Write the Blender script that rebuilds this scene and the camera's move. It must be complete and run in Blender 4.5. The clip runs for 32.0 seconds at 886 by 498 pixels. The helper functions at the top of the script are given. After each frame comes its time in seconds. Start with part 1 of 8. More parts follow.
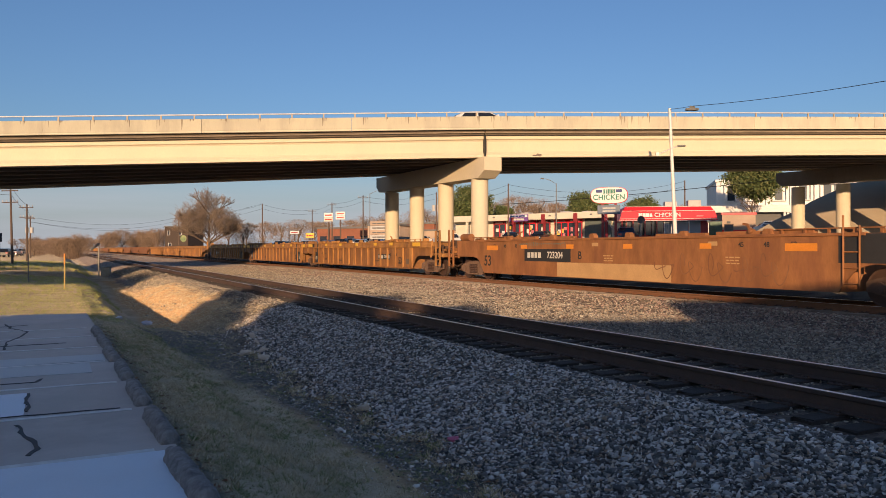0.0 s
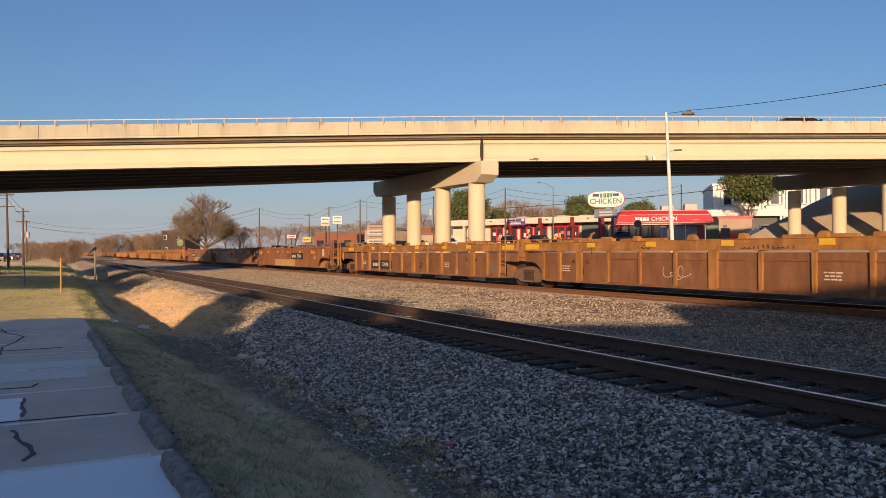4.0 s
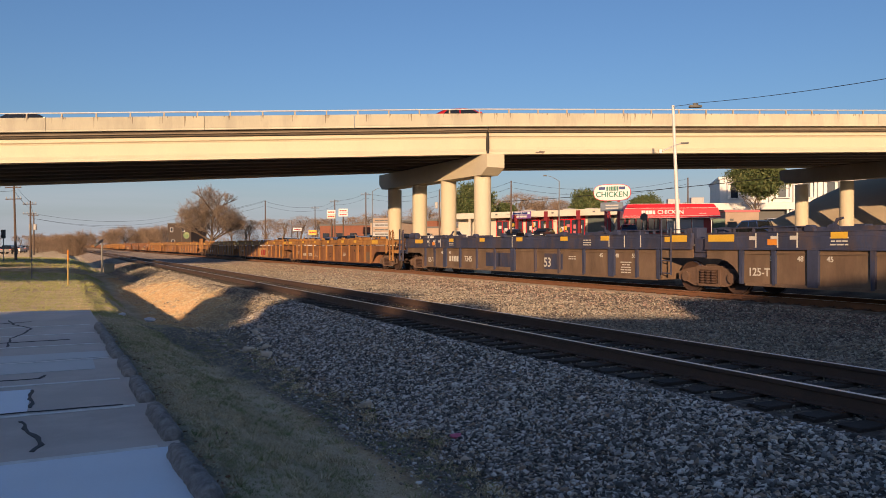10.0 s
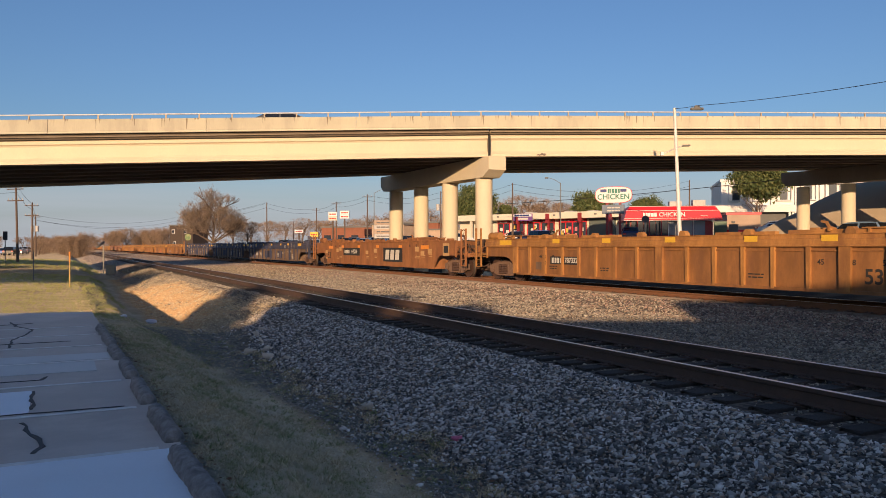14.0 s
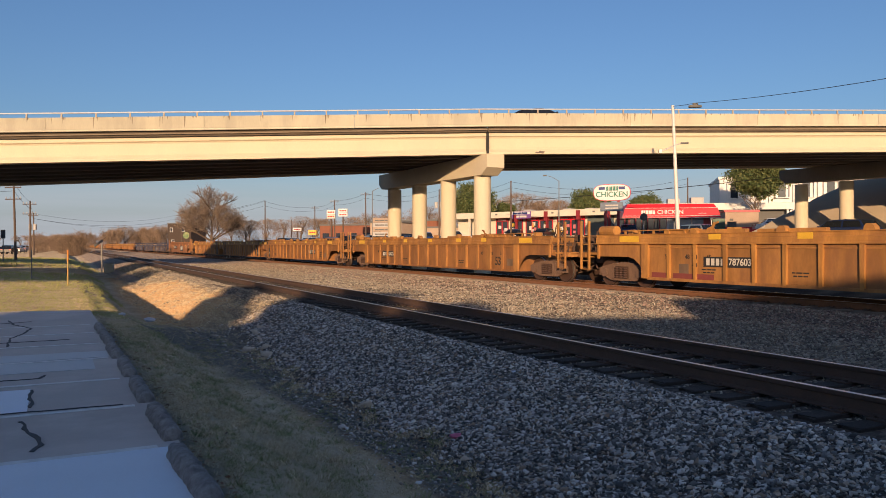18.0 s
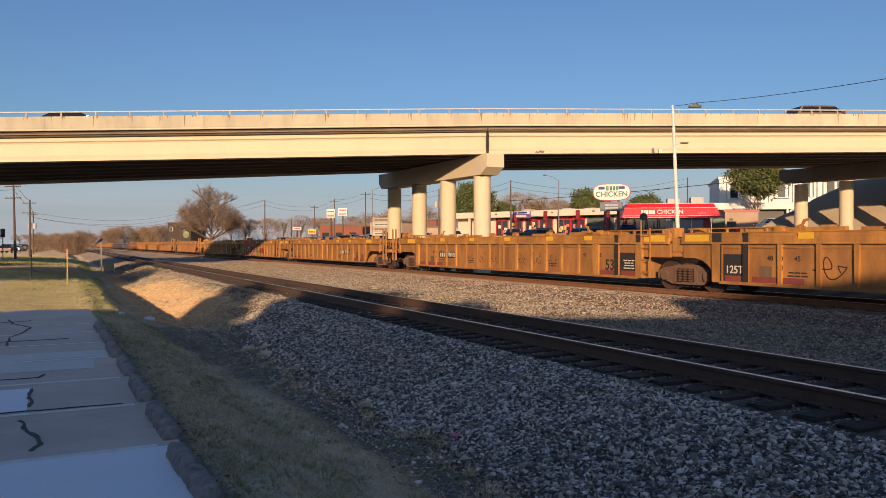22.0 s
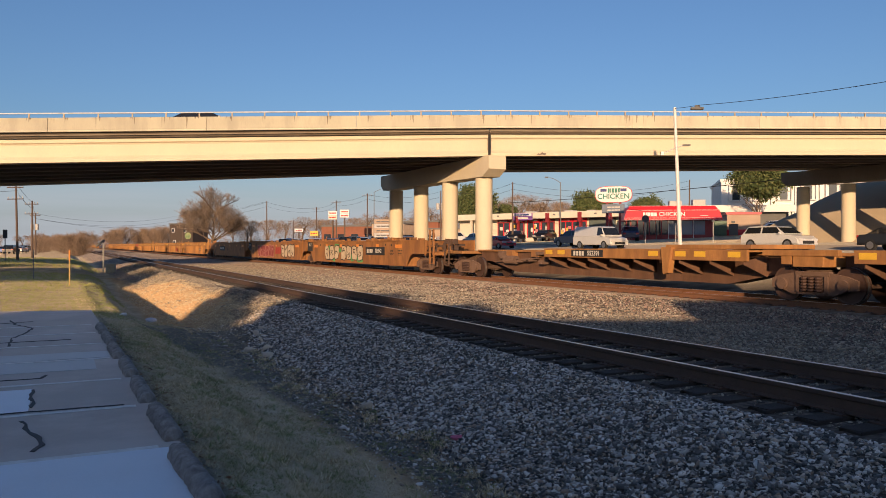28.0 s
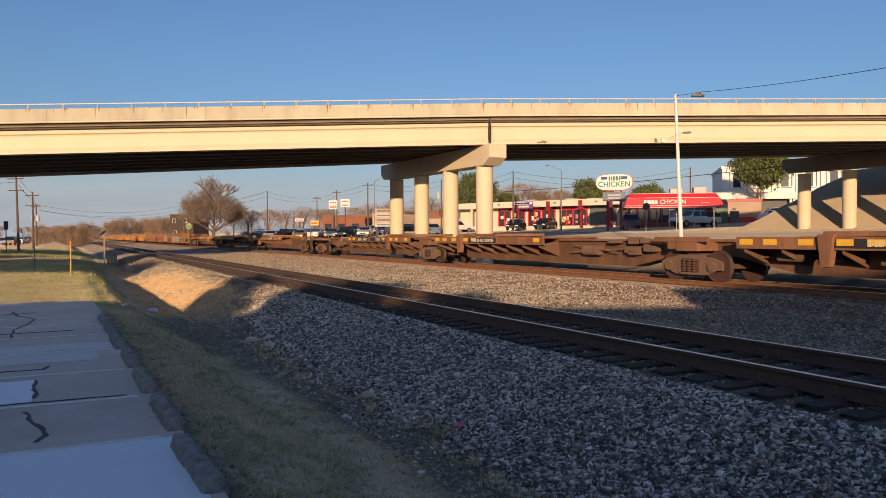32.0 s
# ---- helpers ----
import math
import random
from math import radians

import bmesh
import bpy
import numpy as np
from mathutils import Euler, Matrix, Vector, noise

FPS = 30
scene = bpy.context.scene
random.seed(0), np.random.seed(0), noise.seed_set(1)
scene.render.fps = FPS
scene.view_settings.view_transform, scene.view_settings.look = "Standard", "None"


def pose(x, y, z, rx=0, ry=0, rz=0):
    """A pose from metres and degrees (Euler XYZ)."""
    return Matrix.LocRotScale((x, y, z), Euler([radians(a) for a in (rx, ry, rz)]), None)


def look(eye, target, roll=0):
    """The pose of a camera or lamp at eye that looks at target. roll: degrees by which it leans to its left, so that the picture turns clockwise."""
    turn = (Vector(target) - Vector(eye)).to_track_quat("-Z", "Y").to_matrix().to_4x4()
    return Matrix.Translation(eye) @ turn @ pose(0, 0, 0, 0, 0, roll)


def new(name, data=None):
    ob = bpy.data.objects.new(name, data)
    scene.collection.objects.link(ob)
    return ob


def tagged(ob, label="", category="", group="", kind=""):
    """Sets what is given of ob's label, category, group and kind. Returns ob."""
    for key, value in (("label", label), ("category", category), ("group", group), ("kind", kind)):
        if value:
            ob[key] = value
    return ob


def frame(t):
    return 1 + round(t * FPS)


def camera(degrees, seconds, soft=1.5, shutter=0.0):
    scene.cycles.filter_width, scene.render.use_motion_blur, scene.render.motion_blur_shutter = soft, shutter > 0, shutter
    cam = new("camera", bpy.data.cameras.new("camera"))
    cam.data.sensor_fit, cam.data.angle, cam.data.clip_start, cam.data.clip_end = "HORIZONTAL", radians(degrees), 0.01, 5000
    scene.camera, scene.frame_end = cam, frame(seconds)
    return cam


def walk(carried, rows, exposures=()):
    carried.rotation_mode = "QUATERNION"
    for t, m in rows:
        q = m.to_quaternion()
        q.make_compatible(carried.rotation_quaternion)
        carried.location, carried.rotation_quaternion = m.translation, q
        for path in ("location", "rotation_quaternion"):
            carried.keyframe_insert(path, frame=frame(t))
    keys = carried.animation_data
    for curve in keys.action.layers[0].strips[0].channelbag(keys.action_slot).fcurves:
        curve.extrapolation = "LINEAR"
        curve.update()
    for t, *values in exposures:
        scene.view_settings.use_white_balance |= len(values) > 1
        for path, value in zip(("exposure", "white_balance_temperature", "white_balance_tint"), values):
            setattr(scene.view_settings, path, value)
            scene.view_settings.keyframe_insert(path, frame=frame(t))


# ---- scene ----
# ---- camera and its walk ----
# The camera stands in the car park and only turns a little: seconds, shift to the
# left, shift up (both in thousandths of the focal length), lean in degrees.
EYE = Vector((0.0, 0.0, 1.6))
FOCAL = 1358.0
LEAN = 0.10
TURNS = (
    (0.0, -7.13, 2.79, -0.246), (0.5, -6.81, 6.09, -0.127), (1.0, -4.16, 6.16, -0.259), (1.5, -5.33, 6.19, -0.263),
    (2.0, -7.20, 6.36, -0.251), (2.5, -13.33, 7.97, -0.264), (3.0, -15.24, 9.52, -0.299), (3.5, -13.52, 11.07, -0.297),
    (5.5, -10.14, 3.99, -0.244), (6.0, -7.53, 4.85, -0.231), (6.5, -7.17, 7.36, -0.246), (7.0, -7.10, 9.24, -0.261),
    (7.5, -5.80, 8.36, -0.186), (8.0, -4.58, 7.45, -0.063), (8.5, -4.46, 6.01, -0.123), (9.0, -5.67, 2.13, -0.190),
    (9.5, -5.56, -2.09, -0.245), (10.0, -2.29, -2.37, -0.188), (10.5, 0.10, 1.44, -0.111), (11.0, -1.48, 6.86, -0.058),
    (11.5, -0.01, 10.73, 0.003), (12.0, 1.74, 8.55, 0.079), (12.5, 2.99, 4.47, 0.030), (13.0, 1.58, 0.00, 0.000),
    (13.5, 0.08, -0.75, -0.067), (14.0, 0.16, 1.45, -0.115), (14.5, 2.02, -0.77, -0.261), (16.5, -2.08, 0.42, -0.308),
    (17.0, -3.98, -2.11, -0.235), (17.5, -2.90, -2.35, -0.173), (18.0, -2.58, -2.38, -0.199), (18.5, -0.33, -0.22, -0.110),
    (19.0, -1.14, -0.98, -0.102), (19.5, -1.54, -2.88, -0.084), (20.0, -3.06, -4.28, -0.055), (20.5, -4.66, -6.08, -0.003),
    (21.0, -4.26, -6.23, -0.139), (21.5, -4.06, -4.66, -0.160), (22.0, -3.05, -3.27, -0.120), (22.5, -2.32, -1.62, -0.148),
    (23.0, -0.37, 0.01, -0.022), (23.5, 1.35, -0.01, -0.003), (24.0, -0.10, -1.52, -0.006), (24.5, -0.02, -3.07, 0.001),
    (25.0, 1.78, -3.18, -0.016), (25.5, 1.36, -2.41, -0.074), (27.5, -0.20, -2.52, 0.070), (28.0, 0.00, 0.00, 0.000),
    (28.5, -0.01, 1.30, -0.021), (29.0, 1.46, -0.07, -0.024), (29.5, -1.55, -2.66, -0.063), (30.0, -1.52, -4.65, -0.006),
    (30.5, 0.35, -7.42, -0.085), (31.0, 3.54, -10.41, -0.172), (31.5, 3.88, -15.56, -0.254), (32.0, 1.47, -19.59, -0.327))
cam = camera(60.0, 32.0, soft=0.65)
walk(cam, [(t, look(EYE, EYE + Vector((-a / FOCAL, 1.0, (b - 5.0) / FOCAL)), c + LEAN)) for t, a, b, c in TURNS],
     exposures=[(0.0, 0.36, 6200.0, 20.0), (32.0, 0.36, 6200.0, 20.0)])

# ---- world and sun ----
SUN_HEIGHT = radians(9.2)
SUN_SIDE = radians(-8.0)        # how far the sun stands to the right of straight behind the camera
sky_world = bpy.data.worlds.new("sky")
scene.world = sky_world
sky_world.use_nodes = True
wn = sky_world.node_tree.nodes
sky = wn.new("ShaderNodeTexSky")
sky.sky_type, sky.sun_disc = "NISHITA", False
sky.sun_elevation, sky.sun_rotation = SUN_HEIGHT, math.pi - SUN_SIDE
sky.air_density, sky.dust_density, sky.ozone_density = 1.0, 1.3, 3.6
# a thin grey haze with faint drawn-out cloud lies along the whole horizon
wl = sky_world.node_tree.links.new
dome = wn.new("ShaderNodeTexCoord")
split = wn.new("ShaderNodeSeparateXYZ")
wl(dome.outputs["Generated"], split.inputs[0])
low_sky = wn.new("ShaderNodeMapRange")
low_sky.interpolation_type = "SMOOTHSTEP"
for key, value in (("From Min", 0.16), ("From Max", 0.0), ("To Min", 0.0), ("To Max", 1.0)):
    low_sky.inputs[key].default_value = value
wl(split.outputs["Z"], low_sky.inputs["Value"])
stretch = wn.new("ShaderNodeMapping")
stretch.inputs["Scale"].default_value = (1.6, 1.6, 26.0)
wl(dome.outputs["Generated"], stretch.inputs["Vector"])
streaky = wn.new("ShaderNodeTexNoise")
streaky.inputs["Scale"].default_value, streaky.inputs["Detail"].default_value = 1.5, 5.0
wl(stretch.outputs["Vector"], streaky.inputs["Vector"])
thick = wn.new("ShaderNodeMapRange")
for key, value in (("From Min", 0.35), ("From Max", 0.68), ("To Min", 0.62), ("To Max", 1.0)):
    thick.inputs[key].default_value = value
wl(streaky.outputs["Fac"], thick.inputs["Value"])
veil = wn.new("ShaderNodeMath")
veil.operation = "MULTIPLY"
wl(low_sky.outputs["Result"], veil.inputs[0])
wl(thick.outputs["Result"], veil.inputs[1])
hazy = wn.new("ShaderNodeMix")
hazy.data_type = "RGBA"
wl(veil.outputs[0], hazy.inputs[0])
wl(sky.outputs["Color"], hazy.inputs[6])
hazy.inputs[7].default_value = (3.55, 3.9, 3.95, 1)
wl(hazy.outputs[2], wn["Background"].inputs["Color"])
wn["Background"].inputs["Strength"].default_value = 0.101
sun = new("sun", bpy.data.lights.new("sun", "SUN"))
sun.data.energy, sun.data.angle, sun.data.color = 4.7, radians(0.6), (1.0, 0.675, 0.36)
sun_way = Vector((math.sin(SUN_SIDE) * math.cos(SUN_HEIGHT), -math.cos(SUN_SIDE) * math.cos(SUN_HEIGHT), math.sin(SUN_HEIGHT)))
sun.matrix_world = look(sun_way * 50, (0, 0, 0))

# ---- plan ----
# Along the railway: s grows away from the camera, d grows across it to the right.
TURN = radians(-26.5)
AHEAD = Vector((math.sin(TURN), math.cos(TURN), 0))
ACROSS = Vector((math.cos(TURN), -math.sin(TURN), 0))
TRACK_DEG = math.degrees(math.atan2(-AHEAD.y, -AHEAD.x))
RAIL = 0.16                       # rail top
NEAR_D, MAIN_D = 7.62, 18.35      # track centres


def place(s, d, z=0.0):
    return AHEAD * s + ACROSS * d + Vector((0, 0, z))


def along(s, d, z=0.0, turn=0.0):
    """A pose on the plan whose x runs back along the train and whose y runs across the tracks."""
    p = place(s, d, z)
    return pose(p.x, p.y, p.z, 0, 0, TRACK_DEG + turn)


def facing(x, y, z, deg=0.0):
    return pose(x, y, z, 0, 0, deg)


# ---- mesh helpers ----
def box(bm, x0, x1, y0, y1, z0, z1, bevel=0.0):
    m = Matrix.LocRotScale(((x0 + x1) / 2, (y0 + y1) / 2, (z0 + z1) / 2), None, (abs(x1 - x0), abs(y1 - y0), abs(z1 - z0)))
    made = bmesh.ops.create_cube(bm, size=1, matrix=m)["verts"]
    if bevel:
        edges = list({e for v in made for e in v.link_edges})
        bmesh.ops.bevel(bm, geom=edges, offset=bevel, segments=2, affect="EDGES", profile=0.6)
    return bm


def cyl(bm, a, b, r0, r1=None, n=10, caps=True):
    a, b = Vector(a), Vector(b)
    r1 = r0 if r1 is None else r1
    way = b - a
    m = Matrix.Translation((a + b) / 2) @ way.to_track_quat("Z", "Y").to_matrix().to_4x4()
    bmesh.ops.create_cone(bm, cap_ends=caps, segments=n, radius1=r0, radius2=r1, depth=way.length, matrix=m)
    return bm


def prism(bm, outline, y0, y1, axis="y"):
    """A flat outline of (a, b) pairs, given thickness from y0 to y1 along an axis."""
    def at(a, b, h):
        return (a, h, b) if axis == "y" else ((h, a, b) if axis == "x" else (a, b, h))
    low = [bm.verts.new(at(a, b, y0)) for a, b in outline]
    high = [bm.verts.new(at(a, b, y1)) for a, b in outline]
    n = len(outline)
    faces = [bm.faces.new(low), bm.faces.new(high[::-1])]
    for i in range(n):
        j = (i + 1) % n
        faces.append(bm.faces.new((low[j], low[i], high[i], high[j])))
    bmesh.ops.recalc_face_normals(bm, faces=faces)
    return bm


def mesh_of(name, bm, material, smooth=False):
    me = bpy.data.meshes.new(name)
    bm.to_mesh(me)
    bm.free()
    for m in material if isinstance(material, (list, tuple)) else [material]:
        me.materials.append(m)
    if smooth:
        me.polygons.foreach_set("use_smooth", [True] * len(me.polygons))
    return me


def part(name, bm, material, parent, label="", at=None, smooth=False):
    ob = new(name, bm if isinstance(bm, bpy.types.Mesh) else mesh_of(name, bm, material, smooth))
    ob.parent = parent
    if at is not None:
        ob.matrix_local = at
    if label:
        tagged(ob, label)
    return ob


def thing(name, label, category, m=None, group="", kind=""):
    ob = new(name)
    ob.empty_display_size = 0.3
    if m is not None:
        ob.matrix_world = m
    return tagged(ob, label, category, group, kind)


def solid(name, bm, material, label, category, m=None, group="", kind="", smooth=False):
    ob = new(name, bm if isinstance(bm, bpy.types.Mesh) else mesh_of(name, bm, material, smooth))
    if m is not None:
        ob.matrix_world = m
    return tagged(ob, label, category, group, kind)


def B():
    return bmesh.new()


# ---- materials ----
def surface(name, colour, rough=0.8, metal=0.0, other=None, scale=3.0, fine=40.0, amount=0.5, bump=0.2, dust=None, dust_scale=0.8,
            dust_amount=0.4, coat=0.0, per_piece=0.0, streak=0.0, bump_size=0.01, vary=False, speckle=0.35):
    """A worn surface: a base colour, large stains of another colour, fine grain, dust or rust patches, relief."""
    mat = bpy.data.materials.new(name)
    mat.use_nodes = True
    n, link = mat.node_tree.nodes, mat.node_tree.links.new
    bsdf = n["Principled BSDF"]
    where = n.new("ShaderNodeTexCoord")
    coords = where.outputs["Object"]
    if vary:
        own = n.new("ShaderNodeObjectInfo")
        shift = n.new("ShaderNodeVectorMath")
        shift.operation = "MULTIPLY_ADD"
        link(own.outputs["Random"], shift.inputs[0])
        shift.inputs[1].default_value = (37.0, 11.0, 5.0)
        link(coords, shift.inputs[2])
        coords = shift.outputs[0]
    if streak:
        mapping = n.new("ShaderNodeMapping")
        mapping.inputs["Scale"].default_value = (1, 1, streak)
        link(coords, mapping.inputs["Vector"])
        coords = mapping.outputs["Vector"]

    def cloud(size, detail=4.0, rough_=0.6):
        tex = n.new("ShaderNodeTexNoise")
        tex.inputs["Scale"].default_value, tex.inputs["Detail"].default_value, tex.inputs["Roughness"].default_value = size, detail, rough_
        link(coords, tex.inputs["Vector"])
        return tex.outputs["Fac"]

    def ramp(value, low, high):
        r = n.new("ShaderNodeMapRange")
        r.inputs["From Min"].default_value, r.inputs["From Max"].default_value = low, high
        link(value, r.inputs["Value"])
        return r.outputs["Result"]

    def mix(fac, a, b, how="MIX"):
        m = n.new("ShaderNodeMix")
        m.data_type, m.blend_type = "RGBA", how
        if isinstance(fac, float):
            m.inputs[0].default_value = fac
        else:
            link(fac, m.inputs[0])
        for socket, v in ((m.inputs[6], a), (m.inputs[7], b)):
            if isinstance(v, tuple):
                socket.default_value = (*v, 1)
            else:
                link(v, socket)
        return m.outputs[2]

    def times(value, k):
        m = n.new("ShaderNodeMath")
        m.operation = "MULTIPLY"
        link(value, m.inputs[0])
        m.inputs[1].default_value = k
        return m.outputs[0]

    colour2 = other or tuple(v * 0.62 for v in colour)
    out = mix(times(ramp(cloud(scale), 0.35, 0.7), amount), colour, colour2)
    grain = cloud(fine, 3.0, 0.7)
    out = mix(times(ramp(grain, 0.3, 0.75), speckle), out, tuple(v * 0.45 for v in colour))
    if dust:
        out = mix(times(ramp(cloud(dust_scale, 6.0, 0.7), 0.48, 0.62), dust_amount), out, dust)
    if per_piece:
        info = n.new("ShaderNodeObjectInfo")
        out = mix(times(info.outputs["Random"], per_piece), out, tuple(v * 0.35 for v in colour))
    link(out, bsdf.inputs["Base Color"])
    bsdf.inputs["Roughness"].default_value, bsdf.inputs["Metallic"].default_value = rough, metal
    bsdf.inputs["Coat Weight"].default_value = coat
    if rough >= 0.85:
        bsdf.inputs["Diffuse Roughness"].default_value = 1.0
    if bump:
        b = n.new("ShaderNodeBump")
        b.inputs["Strength"].default_value, b.inputs["Distance"].default_value = bump, bump_size
        link(grain, b.inputs["Height"])
        link(b.outputs["Normal"], bsdf.inputs["Normal"])
    return mat


def islands(name, colours, rough=0.85, fine=60.0):
    """Many loose pieces in one mesh, each of its own shade."""
    mat = surface(name, colours[0], rough, fine=fine)
    n, link = mat.node_tree.nodes, mat.node_tree.links.new
    geo = n.new("ShaderNodeNewGeometry")
    ramp = n.new("ShaderNodeValToRGB")
    ramp.color_ramp.interpolation = "CONSTANT"
    e = ramp.color_ramp.elements
    while len(e) < len(colours):
        e.new(0.5)
    for i, c in enumerate(colours):
        e[i].position, e[i].color = i / len(colours), (*c, 1)
    link(geo.outputs["Random Per Island"], ramp.inputs["Fac"])
    link(ramp.outputs["Color"], n["Principled BSDF"].inputs["Base Color"])
    return mat


def glassy(name, colour=(0.02, 0.025, 0.03), rough=0.05):
    mat = bpy.data.materials.new(name)
    mat.use_nodes = True
    b = mat.node_tree.nodes["Principled BSDF"]
    b.inputs["Base Color"].default_value, b.inputs["Roughness"].default_value = (*colour, 1), rough
    b.inputs["Specular IOR Level"].default_value = 0.8
    return mat


CONCRETE = surface("bridge_concrete", (0.65, 0.565, 0.40), 0.8, other=(0.565, 0.49, 0.355), scale=0.3, fine=14, amount=0.5,
                   dust=(0.46, 0.41, 0.32), dust_scale=0.25, dust_amount=0.22, streak=0.5, speckle=0.12)
BARRIER = surface("barrier_concrete", (0.61, 0.58, 0.445), 0.85, other=(0.50, 0.475, 0.37), scale=0.7, fine=18, amount=0.7,
                  dust=(0.36, 0.325, 0.265), dust_scale=0.8, dust_amount=0.35, streak=0.3, speckle=0.15)
PIPE = surface("pale_galvanised_pipe", (0.72, 0.74, 0.76), 0.45, 0.25, fine=20, speckle=0.1)
# Inner girders coloured dark for the shade under the deck.
CONCRETE_SHADED = surface("shaded_girder_concrete", (0.17, 0.15, 0.125), 0.9, scale=0.5, fine=14, streak=0.4)
STAIN = surface("grey_soot", (0.24, 0.205, 0.165), 0.95, other=(0.14, 0.12, 0.1), scale=4)
JOINT = surface("joint_black", (0.03, 0.03, 0.03), 0.9)
GALV = surface("galvanised_steel", (0.55, 0.55, 0.54), 0.45, 0.8, fine=20)
PAINTED_POLE = surface("white_painted_steel", (0.75, 0.73, 0.68), 0.5)
ASPHALT = surface("worn_asphalt", (0.56, 0.495, 0.445), 0.9, other=(0.40, 0.35, 0.315), scale=0.5, fine=90, dust=(0.62, 0.55, 0.50), dust_scale=0.6,
                  dust_amount=0.6, bump=0.4, speckle=0.22)
ROAD = surface("road_asphalt", (0.24, 0.215, 0.185), 0.9, scale=0.2, fine=30, dust=(0.34, 0.30, 0.25), dust_scale=0.1, dust_amount=0.5)
PATCH = surface("fresh_pale_patch", (0.90, 0.92, 0.95), 0.8, other=(0.80, 0.82, 0.85), scale=0.8, fine=70, amount=0.5, speckle=0.08)
OLDPATCH = surface("old_grey_patch", (0.62, 0.62, 0.61), 0.85, other=(0.50, 0.50, 0.49), scale=0.8, fine=70, amount=0.5, speckle=0.15)
LINE = surface("worn_white_paint", (0.86, 0.84, 0.80), 0.8, other=(0.55, 0.51, 0.47), scale=6, amount=0.7, speckle=0.2)
CRACK = surface("tar_crack", (0.07, 0.062, 0.06), 0.75, other=(0.03, 0.028, 0.028), scale=14)
KERB = surface("weathered_kerb_concrete", (0.50, 0.46, 0.425), 0.95, other=(0.16, 0.145, 0.135), scale=13, fine=38, amount=0.85, bump=1.0, bump_size=0.04, per_piece=0.12)
RAILSIDE = surface("rusty_rail", (0.098, 0.058, 0.04), 0.75, other=(0.055, 0.034, 0.026), scale=4, fine=50)
# Main line rust made brighter in colour for the sun on the rail sides.
RAILSUNLIT = surface("sunlit_rust_rail", (0.23, 0.105, 0.05), 0.8, other=(0.13, 0.06, 0.035), scale=4, fine=50)
RAILTOP = surface("polished_rail_head", (0.78, 0.74, 0.70), 0.32, 0.95, other=(0.5, 0.42, 0.36), scale=7, fine=50, amount=0.4, speckle=0.15)
TIE = surface("creosoted_wood_tie", (0.055, 0.045, 0.038), 0.95, other=(0.03, 0.026, 0.024), scale=6, fine=50, bump=0.7, per_piece=0.35)
DUSTYTIE = surface("dust_covered_tie", (0.27, 0.225, 0.185), 0.95, other=(0.15, 0.125, 0.105), scale=5, fine=50, bump=0.7, per_piece=0.3)
STONES = islands("ballast_stones", [(0.14, 0.136, 0.13), (0.60, 0.57, 0.52), (0.22, 0.195, 0.17), (0.80, 0.775, 0.73), (0.07, 0.068, 0.066), (0.43, 0.415, 0.39), (0.28, 0.27, 0.255),
                                    (0.60, 0.51, 0.41), (0.10, 0.098, 0.094), (0.70, 0.665, 0.62), (0.22, 0.212, 0.20), (0.17, 0.163, 0.155), (0.38, 0.29, 0.215), (0.52, 0.50, 0.465)])
DUSTYSTONES = islands("dusty_ballast_stones", [(0.192, 0.175, 0.142), (0.337, 0.305, 0.243), (0.238, 0.204, 0.157), (0.460, 0.420, 0.335), (0.153, 0.140, 0.116), (0.284, 0.256, 0.208),
                                    (0.376, 0.305, 0.223), (0.207, 0.190, 0.153), (0.406, 0.367, 0.295), (0.253, 0.226, 0.183), (0.291, 0.220, 0.153)])
RUSTYSTONES = islands("rust_stained_ballast_stones", [(0.20, 0.135, 0.11), (0.33, 0.235, 0.185), (0.25, 0.17, 0.13), (0.40, 0.30, 0.24), (0.15, 0.105, 0.09), (0.29, 0.21, 0.175)])
FOLIAGE = islands("evergreen_leaves", [(0.050, 0.080, 0.022), (0.105, 0.130, 0.038), (0.075, 0.105, 0.028), (0.145, 0.155, 0.052)], 0.7)
TWIGS = islands("bare_twigs", [(0.225, 0.158, 0.108), (0.335, 0.24, 0.163), (0.16, 0.115, 0.08)], 0.9)
GREYTWIGS = islands("grey_bare_twigs", [(0.20, 0.15, 0.112), (0.28, 0.215, 0.16), (0.15, 0.115, 0.09)], 0.9)
BARK = surface("tree_bark", (0.16, 0.115, 0.08), 0.95, scale=3, fine=30, bump=0.6)
GRASSBLADE = islands("winter_grass", [(0.72, 0.60, 0.38), (0.54, 0.43, 0.25), (0.80, 0.69, 0.49), (0.66, 0.55, 0.35), (0.40, 0.31, 0.18)], 0.9)
GREENBLADE = islands("green_weeds", [(0.24, 0.28, 0.10), (0.33, 0.34, 0.14), (0.18, 0.23, 0.085), (0.40, 0.37, 0.19)], 0.9)
VERGEGRASS = islands("verge_grass", [(0.37, 0.36, 0.11), (0.29, 0.33, 0.085), (0.42, 0.38, 0.16), (0.34, 0.36, 0.10)], 0.9)
WOODPOLE = surface("weathered_utility_pole", (0.14, 0.10, 0.075), 0.95, streak=0.1, fine=30)
WIRE = surface("black_cable", (0.02, 0.02, 0.02), 0.7)


